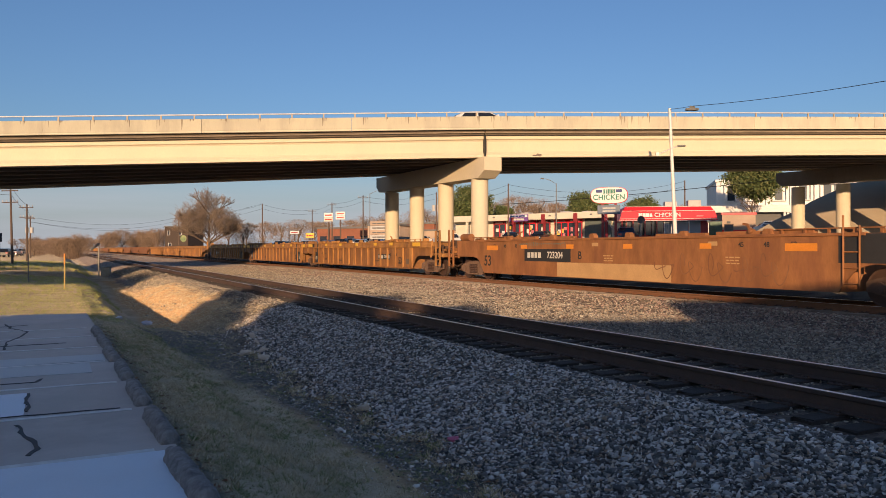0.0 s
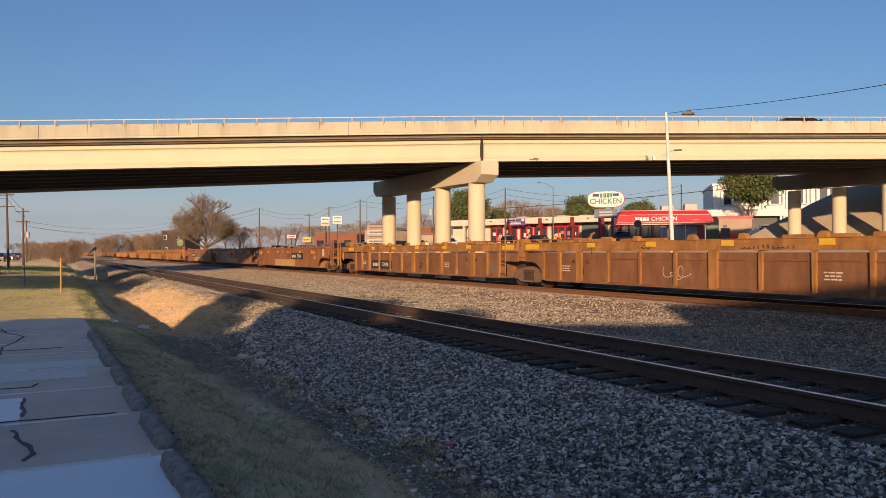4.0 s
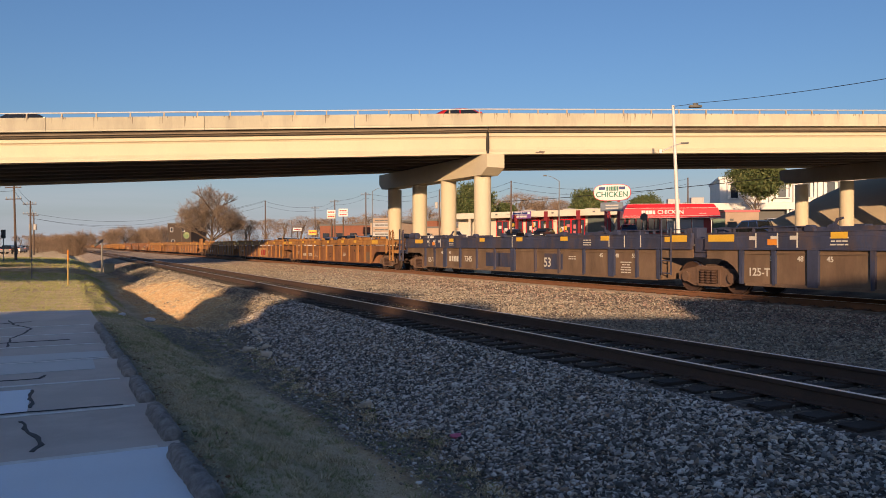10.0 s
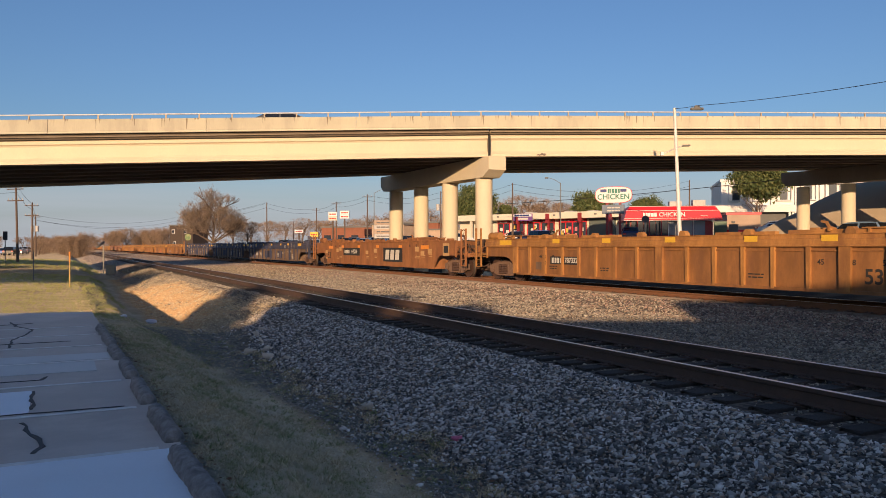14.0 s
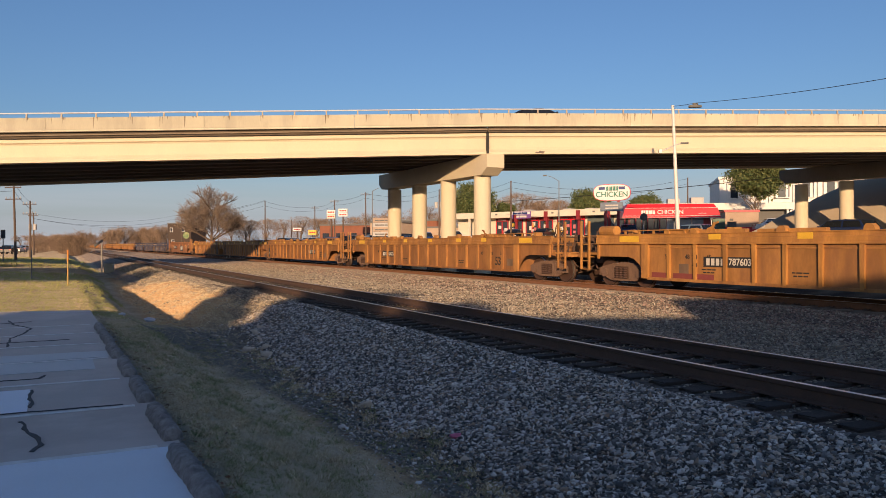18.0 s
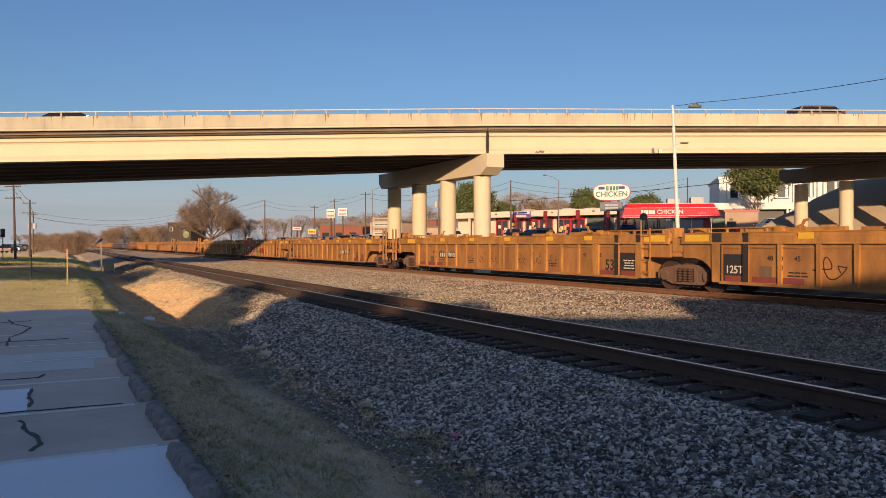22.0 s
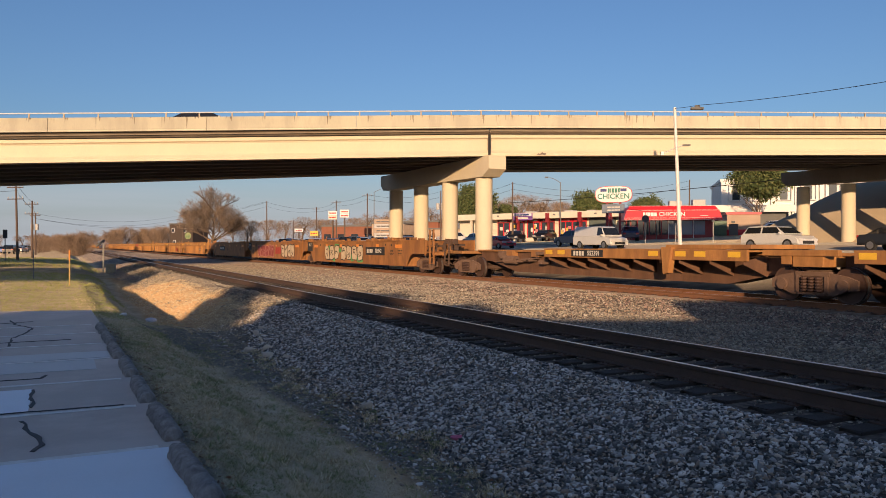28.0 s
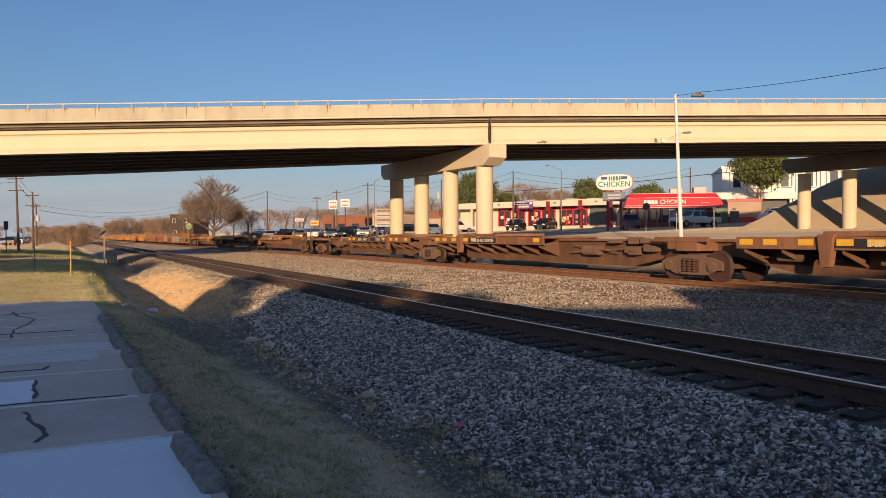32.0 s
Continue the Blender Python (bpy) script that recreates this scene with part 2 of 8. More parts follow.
def ground_material():
    """Soil and ballast by the distance across the tracks, winter grass by patches."""
    mat = surface("ground_cover", (0.58, 0.48, 0.33), 0.95, other=(0.30, 0.26, 0.16), scale=1.1, fine=75, amount=0.9,
                  dust=(0.60, 0.49, 0.34), dust_scale=0.7, dust_amount=0.6, bump=0.9, bump_size=0.03)
    n, link = mat.node_tree.nodes, mat.node_tree.links.new
    base = n["Principled BSDF"].inputs["Base Color"].links[0].from_socket
    att = n.new("ShaderNodeAttribute")
    att.attribute_name = "cover"
    vor = n.new("ShaderNodeTexVoronoi")
    vor.inputs["Scale"].default_value = 17.0
    where = n.new("ShaderNodeTexCoord")
    link(where.outputs["Object"], vor.inputs["Vector"])
    ramp = n.new("ShaderNodeValToRGB")
    e = ramp.color_ramp.elements
    e[0].color, e[1].color = (0.10, 0.088, 0.08, 1), (0.36, 0.305, 0.255, 1)
    e.new(0.55).color = (0.22, 0.19, 0.165, 1)
    sep = n.new("ShaderNodeSeparateColor")
    link(vor.outputs["Color"], sep.inputs["Color"])
    link(sep.outputs["Red"], ramp.inputs["Fac"])
    big = n.new("ShaderNodeTexNoise")
    big.inputs["Scale"].default_value = 0.7
    link(where.outputs["Object"], big.inputs["Vector"])
    rust = n.new("ShaderNodeMix")
    rust.data_type = "RGBA"
    shade = n.new("ShaderNodeMapRange")
    shade.inputs["From Min"].default_value, shade.inputs["From Max"].default_value = 0.5, 0.75
    shade.inputs["To Max"].default_value = 0.6
    link(big.outputs["Fac"], shade.inputs["Value"])
    link(shade.outputs["Result"], rust.inputs[0])
    link(ramp.outputs["Color"], rust.inputs[6])
    rust.inputs[7].default_value = (0.25, 0.16, 0.10, 1)
    soil_here = n.new("ShaderNodeAttribute")
    soil_here.attribute_name = "bare_soil"
    soil = n.new("ShaderNodeMix")
    soil.data_type = "RGBA"
    link(soil_here.outputs["Fac"], soil.inputs[0])
    link(base, soil.inputs[6])
    dirt = n.new("ShaderNodeMix")
    dirt.data_type = "RGBA"
    link(sep.outputs["Green"], dirt.inputs[0])
    dirt.inputs[6].default_value, dirt.inputs[7].default_value = (0.62, 0.42, 0.22, 1), (0.40, 0.25, 0.13, 1)
    link(dirt.outputs[2], soil.inputs[7])
    def laid(under, name, low, high, size):
        """A cover named by an attribute, mottled between two colours."""
        here = n.new("ShaderNodeAttribute")
        here.attribute_name = name
        mottle = n.new("ShaderNodeTexNoise")
        mottle.inputs["Scale"].default_value, mottle.inputs["Detail"].default_value, mottle.inputs["Roughness"].default_value = size, 6.0, 0.75
        link(where.outputs["Object"], mottle.inputs["Vector"])
        tone = n.new("ShaderNodeValToRGB")
        tone.color_ramp.elements[0].position, tone.color_ramp.elements[1].position = 0.38, 0.64
        tone.color_ramp.elements[0].color, tone.color_ramp.elements[1].color = (*low, 1), (*high, 1)
        link(mottle.outputs["Fac"], tone.inputs["Fac"])
        over = n.new("ShaderNodeMix")
        over.data_type = "RGBA"
        link(here.outputs["Fac"], over.inputs[0])
        link(under, over.inputs[6])
        link(tone.outputs["Color"], over.inputs[7])
        return over.outputs[2]
    lower = laid(soil.outputs[2], "worn", (0.50, 0.41, 0.28), (0.72, 0.60, 0.44), 9.0)
    lower = laid(lower, "silt", (0.075, 0.072, 0.062), (0.30, 0.275, 0.225), 14.0)
    m = n.new("ShaderNodeMix")
    m.data_type = "RGBA"
    link(att.outputs["Fac"], m.inputs[0])
    link(lower, m.inputs[6])
    link(rust.outputs[2], m.inputs[7])
    # Near-black mix paints shade under the train and between the stones.
    shade_here = n.new("ShaderNodeAttribute")
    shade_here.attribute_name = "ground_shade"
    shade_mix = n.new("ShaderNodeMix")
    shade_mix.data_type = "RGBA"
    link(shade_here.outputs["Fac"], shade_mix.inputs[0])
    link(m.outputs[2], shade_mix.inputs[6])
    shade_mix.inputs[7].default_value = (0.028, 0.025, 0.023, 1)
    link(shade_mix.outputs[2], n["Principled BSDF"].inputs["Base Color"])
    n["Principled BSDF"].inputs["Specular IOR Level"].default_value = 0.08
    bump = n.new("ShaderNodeBump")
    bump.inputs["Strength"].default_value, bump.inputs["Distance"].default_value = 0.9, 0.03
    link(vor.outputs["Distance"], bump.inputs["Height"])
    link(bump.outputs["Normal"], n["Principled BSDF"].inputs["Normal"])
    return mat


GROUND = ground_material()


# ---- ground ----
def profile(s, d):
    """Height of the ground: ditch, ballast beds, verge and the flat land beyond."""
    knots = ((-60, 0.0), (0.75, -0.06), (1.3, -0.15), (2.6, -0.62), (3.7, -0.72), (5.9, -0.08), (6.3, -0.07), (9.0, -0.06), (9.6, -0.12), (11.0, -0.22),
             (14.6, -0.2), (16.2, -0.04), (20.4, -0.04), (21.3, -0.3), (24.0, -0.2), (29.0, 0.75), (38.0, 0.95), (60.0, 2.2), (68.0, 2.5), (78.0, 3.0), (90.0, 3.5))
    z = knots[0][1]
    for (a, za), (b, zb) in zip(knots, knots[1:]):
        if a <= d <= b:
            k = (d - a) / (b - a)
            k = k * k * (3 - 2 * k) if b < 4 else k
            z = za + (zb - za) * k
    if d > 90:
        z = 3.5
    if d > 38:
        # the shops' side lies lower farther down the line
        z -= (z - 0.95) * 0.12 * min(1, max(0, (s - 90) / 60))
    if 22 < s < 50 and d < 6.5:
        z -= 0.42 * min(1, (s - 22) / 5, (50 - s) / 5) * math.exp(-((d - 3.0) / 1.1) ** 2)
    # beyond the car park the ditch runs shallower to the left
    if s > 17 and d < 3.7:
        z -= 0.18 * min(1, (s - 17) / 6) * math.exp(-((d - 0.6) / 2.2) ** 2)
    return z


def kerb_d(s):
    """The car park's edge runs a little closer to the tracks near the camera."""
    return 0.86 - 0.013 * s


def relief(s, d):
    """Small swells of the ground near the tracks."""
    z = 0.0
    if abs(s) < 90 and -4 < d < 24:
        z = 0.05 * noise.noise((s * 0.9, d * 0.9, 0)) * (1 if 0.9 < d < 6 or d > 9.2 else 0.3)
    if 14 < s < 50 and 2.6 < d < 6.0:
        z += 0.13 * noise.noise((s * 0.55, d * 1.6, 5)) * min(1, (s - 14) / 6)
    return z


def lie(s, d):
    return profile(s, d) + relief(s, d)


def stone_edge(s):
    """Where the crushed stone ends on the slope to the ditch; farther along, bare soil shows higher up."""
    k = min(1.0, max(0.0, (s - 17) / 9)) * min(1.0, max(0.0, (47 - s) / 5))
    return 3.82 + 1.75 * k + 0.32 * noise.noise((s * 0.45, 3, 0)) + 0.3 * noise.noise((s * 1.3, 9, 0))


def trail(s):
    """The middle of the pale worn strip along the foot of the grass."""
    return 2.62 - 0.10 * max(0.0, s - 9.5) + 0.12 * noise.noise((s * 0.35, 1, 0))


def steps(parts):
    out = []
    for a, b, n in parts:
        out += [a + (b - a) * i / n for i in range(n)]
    return out + [parts[-1][1]]


def make_ground():
    ss = steps([(-2500, -60, 8), (-60, -6, 12), (-6, 30, 120), (30, 80, 60), (80, 300, 40), (300, 3000, 14)])
    ds = steps([(-2500, -60, 8), (-60, -4, 10), (-4, 0.6, 10), (0.6, 6.4, 58), (6.4, 9.2, 10), (9.2, 20.6, 40), (20.6, 40, 20), (40, 100, 14), (100, 3000, 12)])
    verts, cover, bare, ground_shade, silt, worn = [], [], [], [], [], []
    for s in ss:
        for d in ds:
            z = lie(s, d)
            p = place(s, d, z)
            verts.append(p)
            edge = stone_edge(s)
            c = 1.0 if edge < d < 21.6 else 0.0
            if edge - 0.3 < d <= edge:
                c = 0.5 + 0.5 * noise.noise((s * 2, d * 2, 4))
            cover.append(min(1.0, max(0.0, c)))
            # Painted shade: around the main track, and in the gaps of the ballast.
            ground_shade.append(min(1.0, max(0.0, 1.6 - abs(d - 22.0) / 4.0 + 0.3 * noise.noise((s, d, 2)))) if d > 17.0 else 0.55 * c if s < 34 and d < 6.4 else 0.5 * c if s < 40 else 0.0)
            bare.append(min(1.0, max(0.0, (d - 2.7) / 0.5 + 0.6 * noise.noise((s * 1.1, d * 1.1, 7)))) if abs(s) < 60 and d < 7 else 0.0)
            bed = 0.0
            if -9 < s < 27 and 1.5 < d < edge + 0.3:
                bed = min(1.0, max(0.0, (d - trail(s) - 0.22) / 0.3 + 0.5 * noise.noise((s * 0.9, d * 1.6, 8)))) * min(1.0, max(0.0, (edge + 0.25 - d) / 0.2)) * min(1.0, (27 - s) / 6)
            silt.append(max(bed, min(1.0, max(0.0, 1.15 - (d - kerb_d(s) - 0.12) / 0.22 + 0.9 * noise.noise((s * 2.2, d * 3, 6)))) if -9 < s < 21 and d > 0.8 else 0.0))
            off = abs(d - trail(s))
            worn.append(min(0.5, max(0.0, 1.05 - off / 0.24 + 0.9 * noise.noise((s * 1.4, d * 2.4, 12)))) * min(1.0, max(0.0, (15 - s) / 5)) if s > -9 else 0.0)
    w = len(ds)
    faces = [(i * w + j, (i + 1) * w + j, (i + 1) * w + j + 1, i * w + j + 1) for i in range(len(ss) - 1) for j in range(w - 1)]
    me = bpy.data.meshes.new("ground")
    me.from_pydata(verts, [], [f[::-1] for f in faces])
    att = me.attributes.new("cover", "FLOAT", "POINT")
    att.data.foreach_set("value", cover)
    me.attributes.new("ground_shade", "FLOAT", "POINT").data.foreach_set("value", ground_shade)
    me.attributes.new("silt", "FLOAT", "POINT").data.foreach_set("value", silt)
    me.attributes.new("worn", "FLOAT", "POINT").data.foreach_set("value", worn)
    me.attributes.new("bare_soil", "FLOAT", "POINT").data.foreach_set("value", bare)
    me.materials.append(GROUND)
    me.polygons.foreach_set("use_smooth", [True] * len(me.polygons))
    me.update()
    tagged(new("ground", me), "dry winter grass, bare soil and grey crushed stone", "ground", kind="structure")


make_ground()


# ---- railway tracks ----
def rail_outline():
    half = ((0.069, 0), (0.069, 0.012), (0.012, 0.03), (0.010, 0.125), (0.034, 0.14), (0.036, 0.172), (0.028, 0.18))
    return [(a, b) for a, b in half] + [(-a, b) for a, b in half[::-1]]


def make_track(name, d, s0, s1, label, ties_from, ties_to):
    top = thing(name, label, "railway track", along(0, d, 0), kind="structure")
    for side in (-0.755, 0.755):
        bm = B()
        outline = [(side + a, RAIL - 0.18 + b) for a, b in rail_outline()]
        prism(bm, outline, -s1, -s0, axis="x")
        part("rail", bm, RAILSUNLIT if d > 10 else RAILSIDE, top)
        bm = B()
        box(bm, -s1, -s0, side - 0.028, side + 0.03, RAIL - 0.004, RAIL + 0.003)
        part("rail_head", bm, RAILTOP, top, "polished steel running surface")
    meshes = []
    for k in range(4):
        bm = B()
        box(bm, -0.115, 0.115, -1.3, 1.3, -0.2, 0, 0.012)
        for v in bm.verts:
            v.co += Vector((random.uniform(-0.012, 0.012), random.uniform(-0.03, 0.03), random.uniform(-0.008, 0.004)))
        meshes.append(mesh_of("tie", bm, TIE if d < 10 else DUSTYTIE))
    plate = B()
    box(plate, -0.1, 0.1, -0.17, 0.17, 0, 0.016)
    for x in (-0.06, 0.06):
        for y in (-0.1, 0.1):
            box(plate, x - 0.012, x + 0.012, y - 0.012, y + 0.012, 0.016, 0.04)
    plate = mesh_of("tie_plate", plate, RAILSIDE)
    s = ties_from
    while s < ties_to:
        tie = part("tie", random.choice(meshes), None, top, at=pose(-s, random.uniform(-0.05, 0.05), RAIL - (0.193 if d < 10 else 0.165), 0, 0, random.uniform(-1.5, 1.5)))
        if s < 22:
            for side in (-0.755, 0.755):
                part("tie_plate", plate, None, tie, at=pose(0, side, 0.001))
        s += 0.5
    far = B()
    while s < min(s1, 230):
        box(far, -s - 0.115, -s + 0.115, -1.3, 1.3, RAIL - 0.4, RAIL - 0.193)
        s += 0.5
    if far.verts:
        tagged(part("far_ties", far, TIE, top), kind="stuff")
    else:
        far.free()


make_track("siding_track", NEAR_D, -40, 260, "rusty steel rails spiked to dark wooden ties in grey ballast", -4, 70)
make_track("main_track", MAIN_D, -60, 1500, "rust-brown main line rails on wooden ties under the train", -2, 70)


# ---- bridge ----
# The face of the bridge nearest the camera: a straight line, rising gently to the right.
FACE0 = Vector((2.6, 46.0, 0))
BRIDGE_DEG = 8.5
BALONG = Vector((math.cos(radians(BRIDGE_DEG)), math.sin(radians(BRIDGE_DEG)), 0))
BBACK = Vector((-BALONG.y, BALONG.x, 0))
GRADE, GRADE_LEFT = 0.022, 0.034   # the grade eases at the joint
SOFFIT = 7.05                     # underside of the girders above the car park at the joint
WIDTH = 14.5


def girder_z(a, b):
    """Height of the girders' underside."""
    tilt = 0.02 if a >= 0 else max(-0.008, 0.02 + 0.025 * a / 30)
    return SOFFIT + (GRADE if a >= 0 else GRADE_LEFT) * a + tilt * b


def on_bridge(a, b, z=0.0):
    """a along the bridge from the joint, b back from its face, z above the girders' underside."""
    p = FACE0 + BALONG * a + BBACK * b
    return Vector((p.x, p.y, girder_z(a, b) + z))


def bridge_bar(bm, a0, a1, outline, n=1):
    """A bar along the bridge with an outline of (back, up)."""
    rings = []
    for i in range(n + 1):
        a = a0 + (a1 - a0) * i / n
        rings.append([bm.verts.new(on_bridge(a, b, z)) for b, z in outline])
    k = len(outline)
    faces = []
    for r0, r1 in zip(rings, rings[1:]):
        for i in range(k):
            j = (i + 1) % k
            faces.append(bm.faces.new((r0[i], r0[j], r1[j], r1[i])))
    faces += [bm.faces.new(rings[0][::-1]), bm.faces.new(rings[-1])]
    bmesh.ops.recalc_face_normals(bm, faces=faces)


# Dark colour stands in for the shade of the recess below the barrier.
SLAB = surface("shaded_slab_edge", (0.17, 0.135, 0.095), 0.95, other=(0.08, 0.065, 0.05), scale=0.8, fine=14, amount=0.8)
# Right bent's cap darkened in its colour for the deck's shade on it.
SHADEDCAP = surface("shaded_cap_concrete", (0.33, 0.28, 0.21), 0.9, other=(0.2, 0.17, 0.13), scale=0.6, fine=14, amount=0.7, streak=0.3)
DRIP = surface("brown_drip_concrete", (0.36, 0.29, 0.20), 0.95, other=(0.20, 0.16, 0.115), scale=0.9, fine=14, amount=0.8)
FAINTSTREAK = surface("faint_rain_streak", (0.44, 0.385, 0.29), 0.95, other=(0.34, 0.295, 0.225), scale=3, fine=20)
STREAK = surface("rain_streak", (0.30, 0.25, 0.18), 0.95, other=(0.2, 0.17, 0.13), scale=3, fine=20)


def make_bridge():
    top = thing("overpass_bridge", "sunlit cream concrete road bridge with girders and barrier", "bridge", kind="structure")
    girder = ((0.0, 0.0), (0.0, 0.16), (0.13, 0.30), (0.17, 0.36), (0.17, 0.96), (0.13, 1.04), (0.02, 1.10), (0.02, 1.32),
              (0.64, 1.32), (0.64, 1.10), (0.53, 1.04), (0.49, 0.96), (0.49, 0.36), (0.53, 0.30), (0.66, 0.16), (0.66, 0.0))
    spans = ((-160.0, -38.0), (-37.96, 0.17), (0.27, 37.2), (37.3, 160.0))
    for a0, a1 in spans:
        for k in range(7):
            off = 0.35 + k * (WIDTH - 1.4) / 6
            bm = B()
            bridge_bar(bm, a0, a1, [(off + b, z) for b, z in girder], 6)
            part("girder", bm, CONCRETE if k in (0, 6) else CONCRETE_SHADED, top)
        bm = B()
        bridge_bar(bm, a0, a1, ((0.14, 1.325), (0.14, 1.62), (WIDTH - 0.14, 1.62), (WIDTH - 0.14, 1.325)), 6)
        part("deck_slab", bm, SLAB, top, "slab edge coloured dark as recess shade")
        bm = B()
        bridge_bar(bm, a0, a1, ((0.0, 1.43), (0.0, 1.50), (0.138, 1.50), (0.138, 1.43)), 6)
        part("drip_edge", bm, DRIP, top, "brown drip edge")
    for back in (0, 1):
        a = 0.69 - 8.45 * 19
        while a < 160:
            a1 = min(a + 8.45, 160)
            bm = B()
            prof = ((-0.12, 1.63), (-0.12, 1.68), (-0.08, 1.72), (-0.08, 2.42), (0.16, 2.42), (0.22, 1.9), (0.36, 1.634), (0.36, 1.63))
            if back:
                prof = tuple((WIDTH - b, z) for b, z in prof)
            bridge_bar(bm, a, a1 - 0.02, prof)
            part("barrier", bm, BARRIER, top)
            a = a1
    for a0, a1 in ((-160, 0), (0, 160)):
        bm = B()
        cyl(bm, on_bridge(a0, 0.04, 2.68), on_bridge(a1, 0.04, 2.68), 0.04, n=8)
        part("barrier_rail", bm, PIPE, top, "thin galvanised rail pipe")
    bm = B()
    prism(bm, ((-0.05, 0), (0.05, 0), (0.03, 0.26), (-0.01, 0.26)), -0.04, 0.04, axis="x")
    post = mesh_of("rail_post", bm, surface("weathered_rail_post", (0.45, 0.37, 0.27), 0.7))
    a = -3.95 - 1.81 * 31
    while a < 62:
        p = on_bridge(a, 0.04, 2.42)
        part("rail_post", post, None, top, at=pose(p.x, p.y, p.z, 0, 0, BRIDGE_DEG))
        a += 1.81
    for a, w in ((0.22, 0.035),):
        bm = B()
        bridge_bar(bm, a - w, a + w, ((0.06, 0.0), (0.06, 1.32), (WIDTH - 0.1, 1.32), (WIDTH - 0.1, 0.0)))
        part("expansion_joint", bm, JOINT, top)
    # bents parallel to the tracks
    for base, n, z0 in ((Vector((2.53, 47.5, 0)), 4, -0.6), (Vector((36.40, 54.3, 0)), 4, -0.6)):
        step = AHEAD * (4.62 if base.x < 20 else 4.20)
        a_here = (base - FACE0).dot(BALONG)
        cap = B()
        start, end = base - AHEAD * 1.62, base + step * (n - 1) + AHEAD * 1.75
        length = (end - start).length
        zs = [girder_z((p - FACE0).dot(BALONG), (p - FACE0).dot(BBACK)) - 0.02 for p in (start, end)]
        outline = ((0, zs[0]), (length, zs[1]), (length, zs[1] - 0.75), (length - 0.55, zs[1] - 1.15), (0.75, zs[0] - 1.22), (0, zs[0] - 0.8))
        prism(cap, outline, -0.6, 0.6)
        ang = math.degrees(math.atan2(AHEAD.y, AHEAD.x))
        part("bent_cap", cap, CONCRETE if base.x < 20 else SHADEDCAP, top, at=pose(start.x, start.y, 0, 0, 0, ang))
        for i in range(n):
            p = base + step * i
            bm = B()
            cyl(bm, (p.x, p.y, z0), (p.x, p.y, zs[0] - 1.15), 0.53, n=28, caps=True)
            part("column", bm, CONCRETE, top, smooth=False)
    # rain streaks running down from the barrier's top edge
    rng = random.Random(61)
    for k in range(150):
        a = rng.uniform(-31, 34)
        if k % 2:
            a = -3.95 + 1.81 * round((a + 3.95) / 1.81) + rng.gauss(0, 0.1)
        w, h = rng.uniform(0.015, 0.09), min(0.62, rng.expovariate(6.0) + 0.05)
        lean = rng.uniform(-0.3, 0.3) * w
        bm = B()
        rings = []
        for back in (-0.0815, -0.078):
            rings.append([bm.verts.new(on_bridge(a + x, back, 2.422 - h * u)) for x, u in ((-w / 2, 0), (w / 2, 0), (w * 0.42, 0.35), (lean + w * 0.12, 1.0), (lean - w * 0.12, 0.95), (-w * 0.36, 0.4))])
        bm.faces.new(rings[0])
        bm.faces.new(rings[1][::-1])
        for i in range(6):
            bm.faces.new((rings[0][i], rings[1][i], rings[1][(i + 1) % 6], rings[0][(i + 1) % 6]))
        bmesh.ops.recalc_face_normals(bm, faces=bm.faces)
        part("rain_streak", bm, STREAK if k % 3 else FAINTSTREAK, top)
    # soot stains with ragged outlines low on the outer girder
    for a, z, r, h in ((3.55, 0.12, 0.34, 0.12), (3.3, 0.09, 0.2, 0.07), (-27.6, 0.14, 0.45, 0.10), (-28.3, 0.2, 0.5, 0.14)):
        bm = B()
        pts = []
        for k in range(22):
            t = 2 * math.pi * k / 22
            w = 0.7 + 0.6 * noise.noise((math.cos(t) * 2, math.sin(t) * 2, a))
            pts.append(bm.verts.new(on_bridge(a + r * math.cos(t) * w, 0.345, max(0.01, z + h * math.sin(t) * w))))
        f = bm.faces.new(pts)
        moved = bmesh.ops.extrude_face_region(bm, geom=[f])
        for v in [g for g in moved["geom"] if isinstance(g, bmesh.types.BMVert)]:
            v.co += BBACK * 0.01
        part("soot_stain", bm, STAIN, top)
    return top


make_bridge()


# ---- lettering ----
def letters(text, size, material, depth=0.004):
    """Writing as a flat mesh, centred, standing in the x-z plane and facing -y."""
    curve = bpy.data.curves.new("writing", "FONT")
    curve.body, curve.size, curve.extrude, curve.offset = text, size, depth, size * 0.018
    curve.align_x, curve.align_y = "CENTER", "CENTER"
    ob = bpy.data.objects.new("writing", curve)
    scene.collection.objects.link(ob)
    me = bpy.data.meshes.new_from_object(ob.evaluated_get(bpy.context.evaluated_depsgraph_get()))
    bpy.data.objects.remove(ob)
    bpy.data.curves.remove(curve)
    me.transform(pose(0, 0, 0, 90))
    me.materials.clear()
    me.materials.append(material)
    me.name = "writing"
    return me


def bars(widths, height, material, gap=0.25, depth=0.01):
    """Unreadable writing: a row of plain bars, centred."""
    bm = B()
    total = sum(widths) + gap * height * (len(widths) - 1)
    x = -total / 2
    for w in widths:
        box(bm, x, x + w, -depth, 0, -height / 2, height / 2)
        x += w + gap * height
    return mesh_of("writing_bars", bm, material)


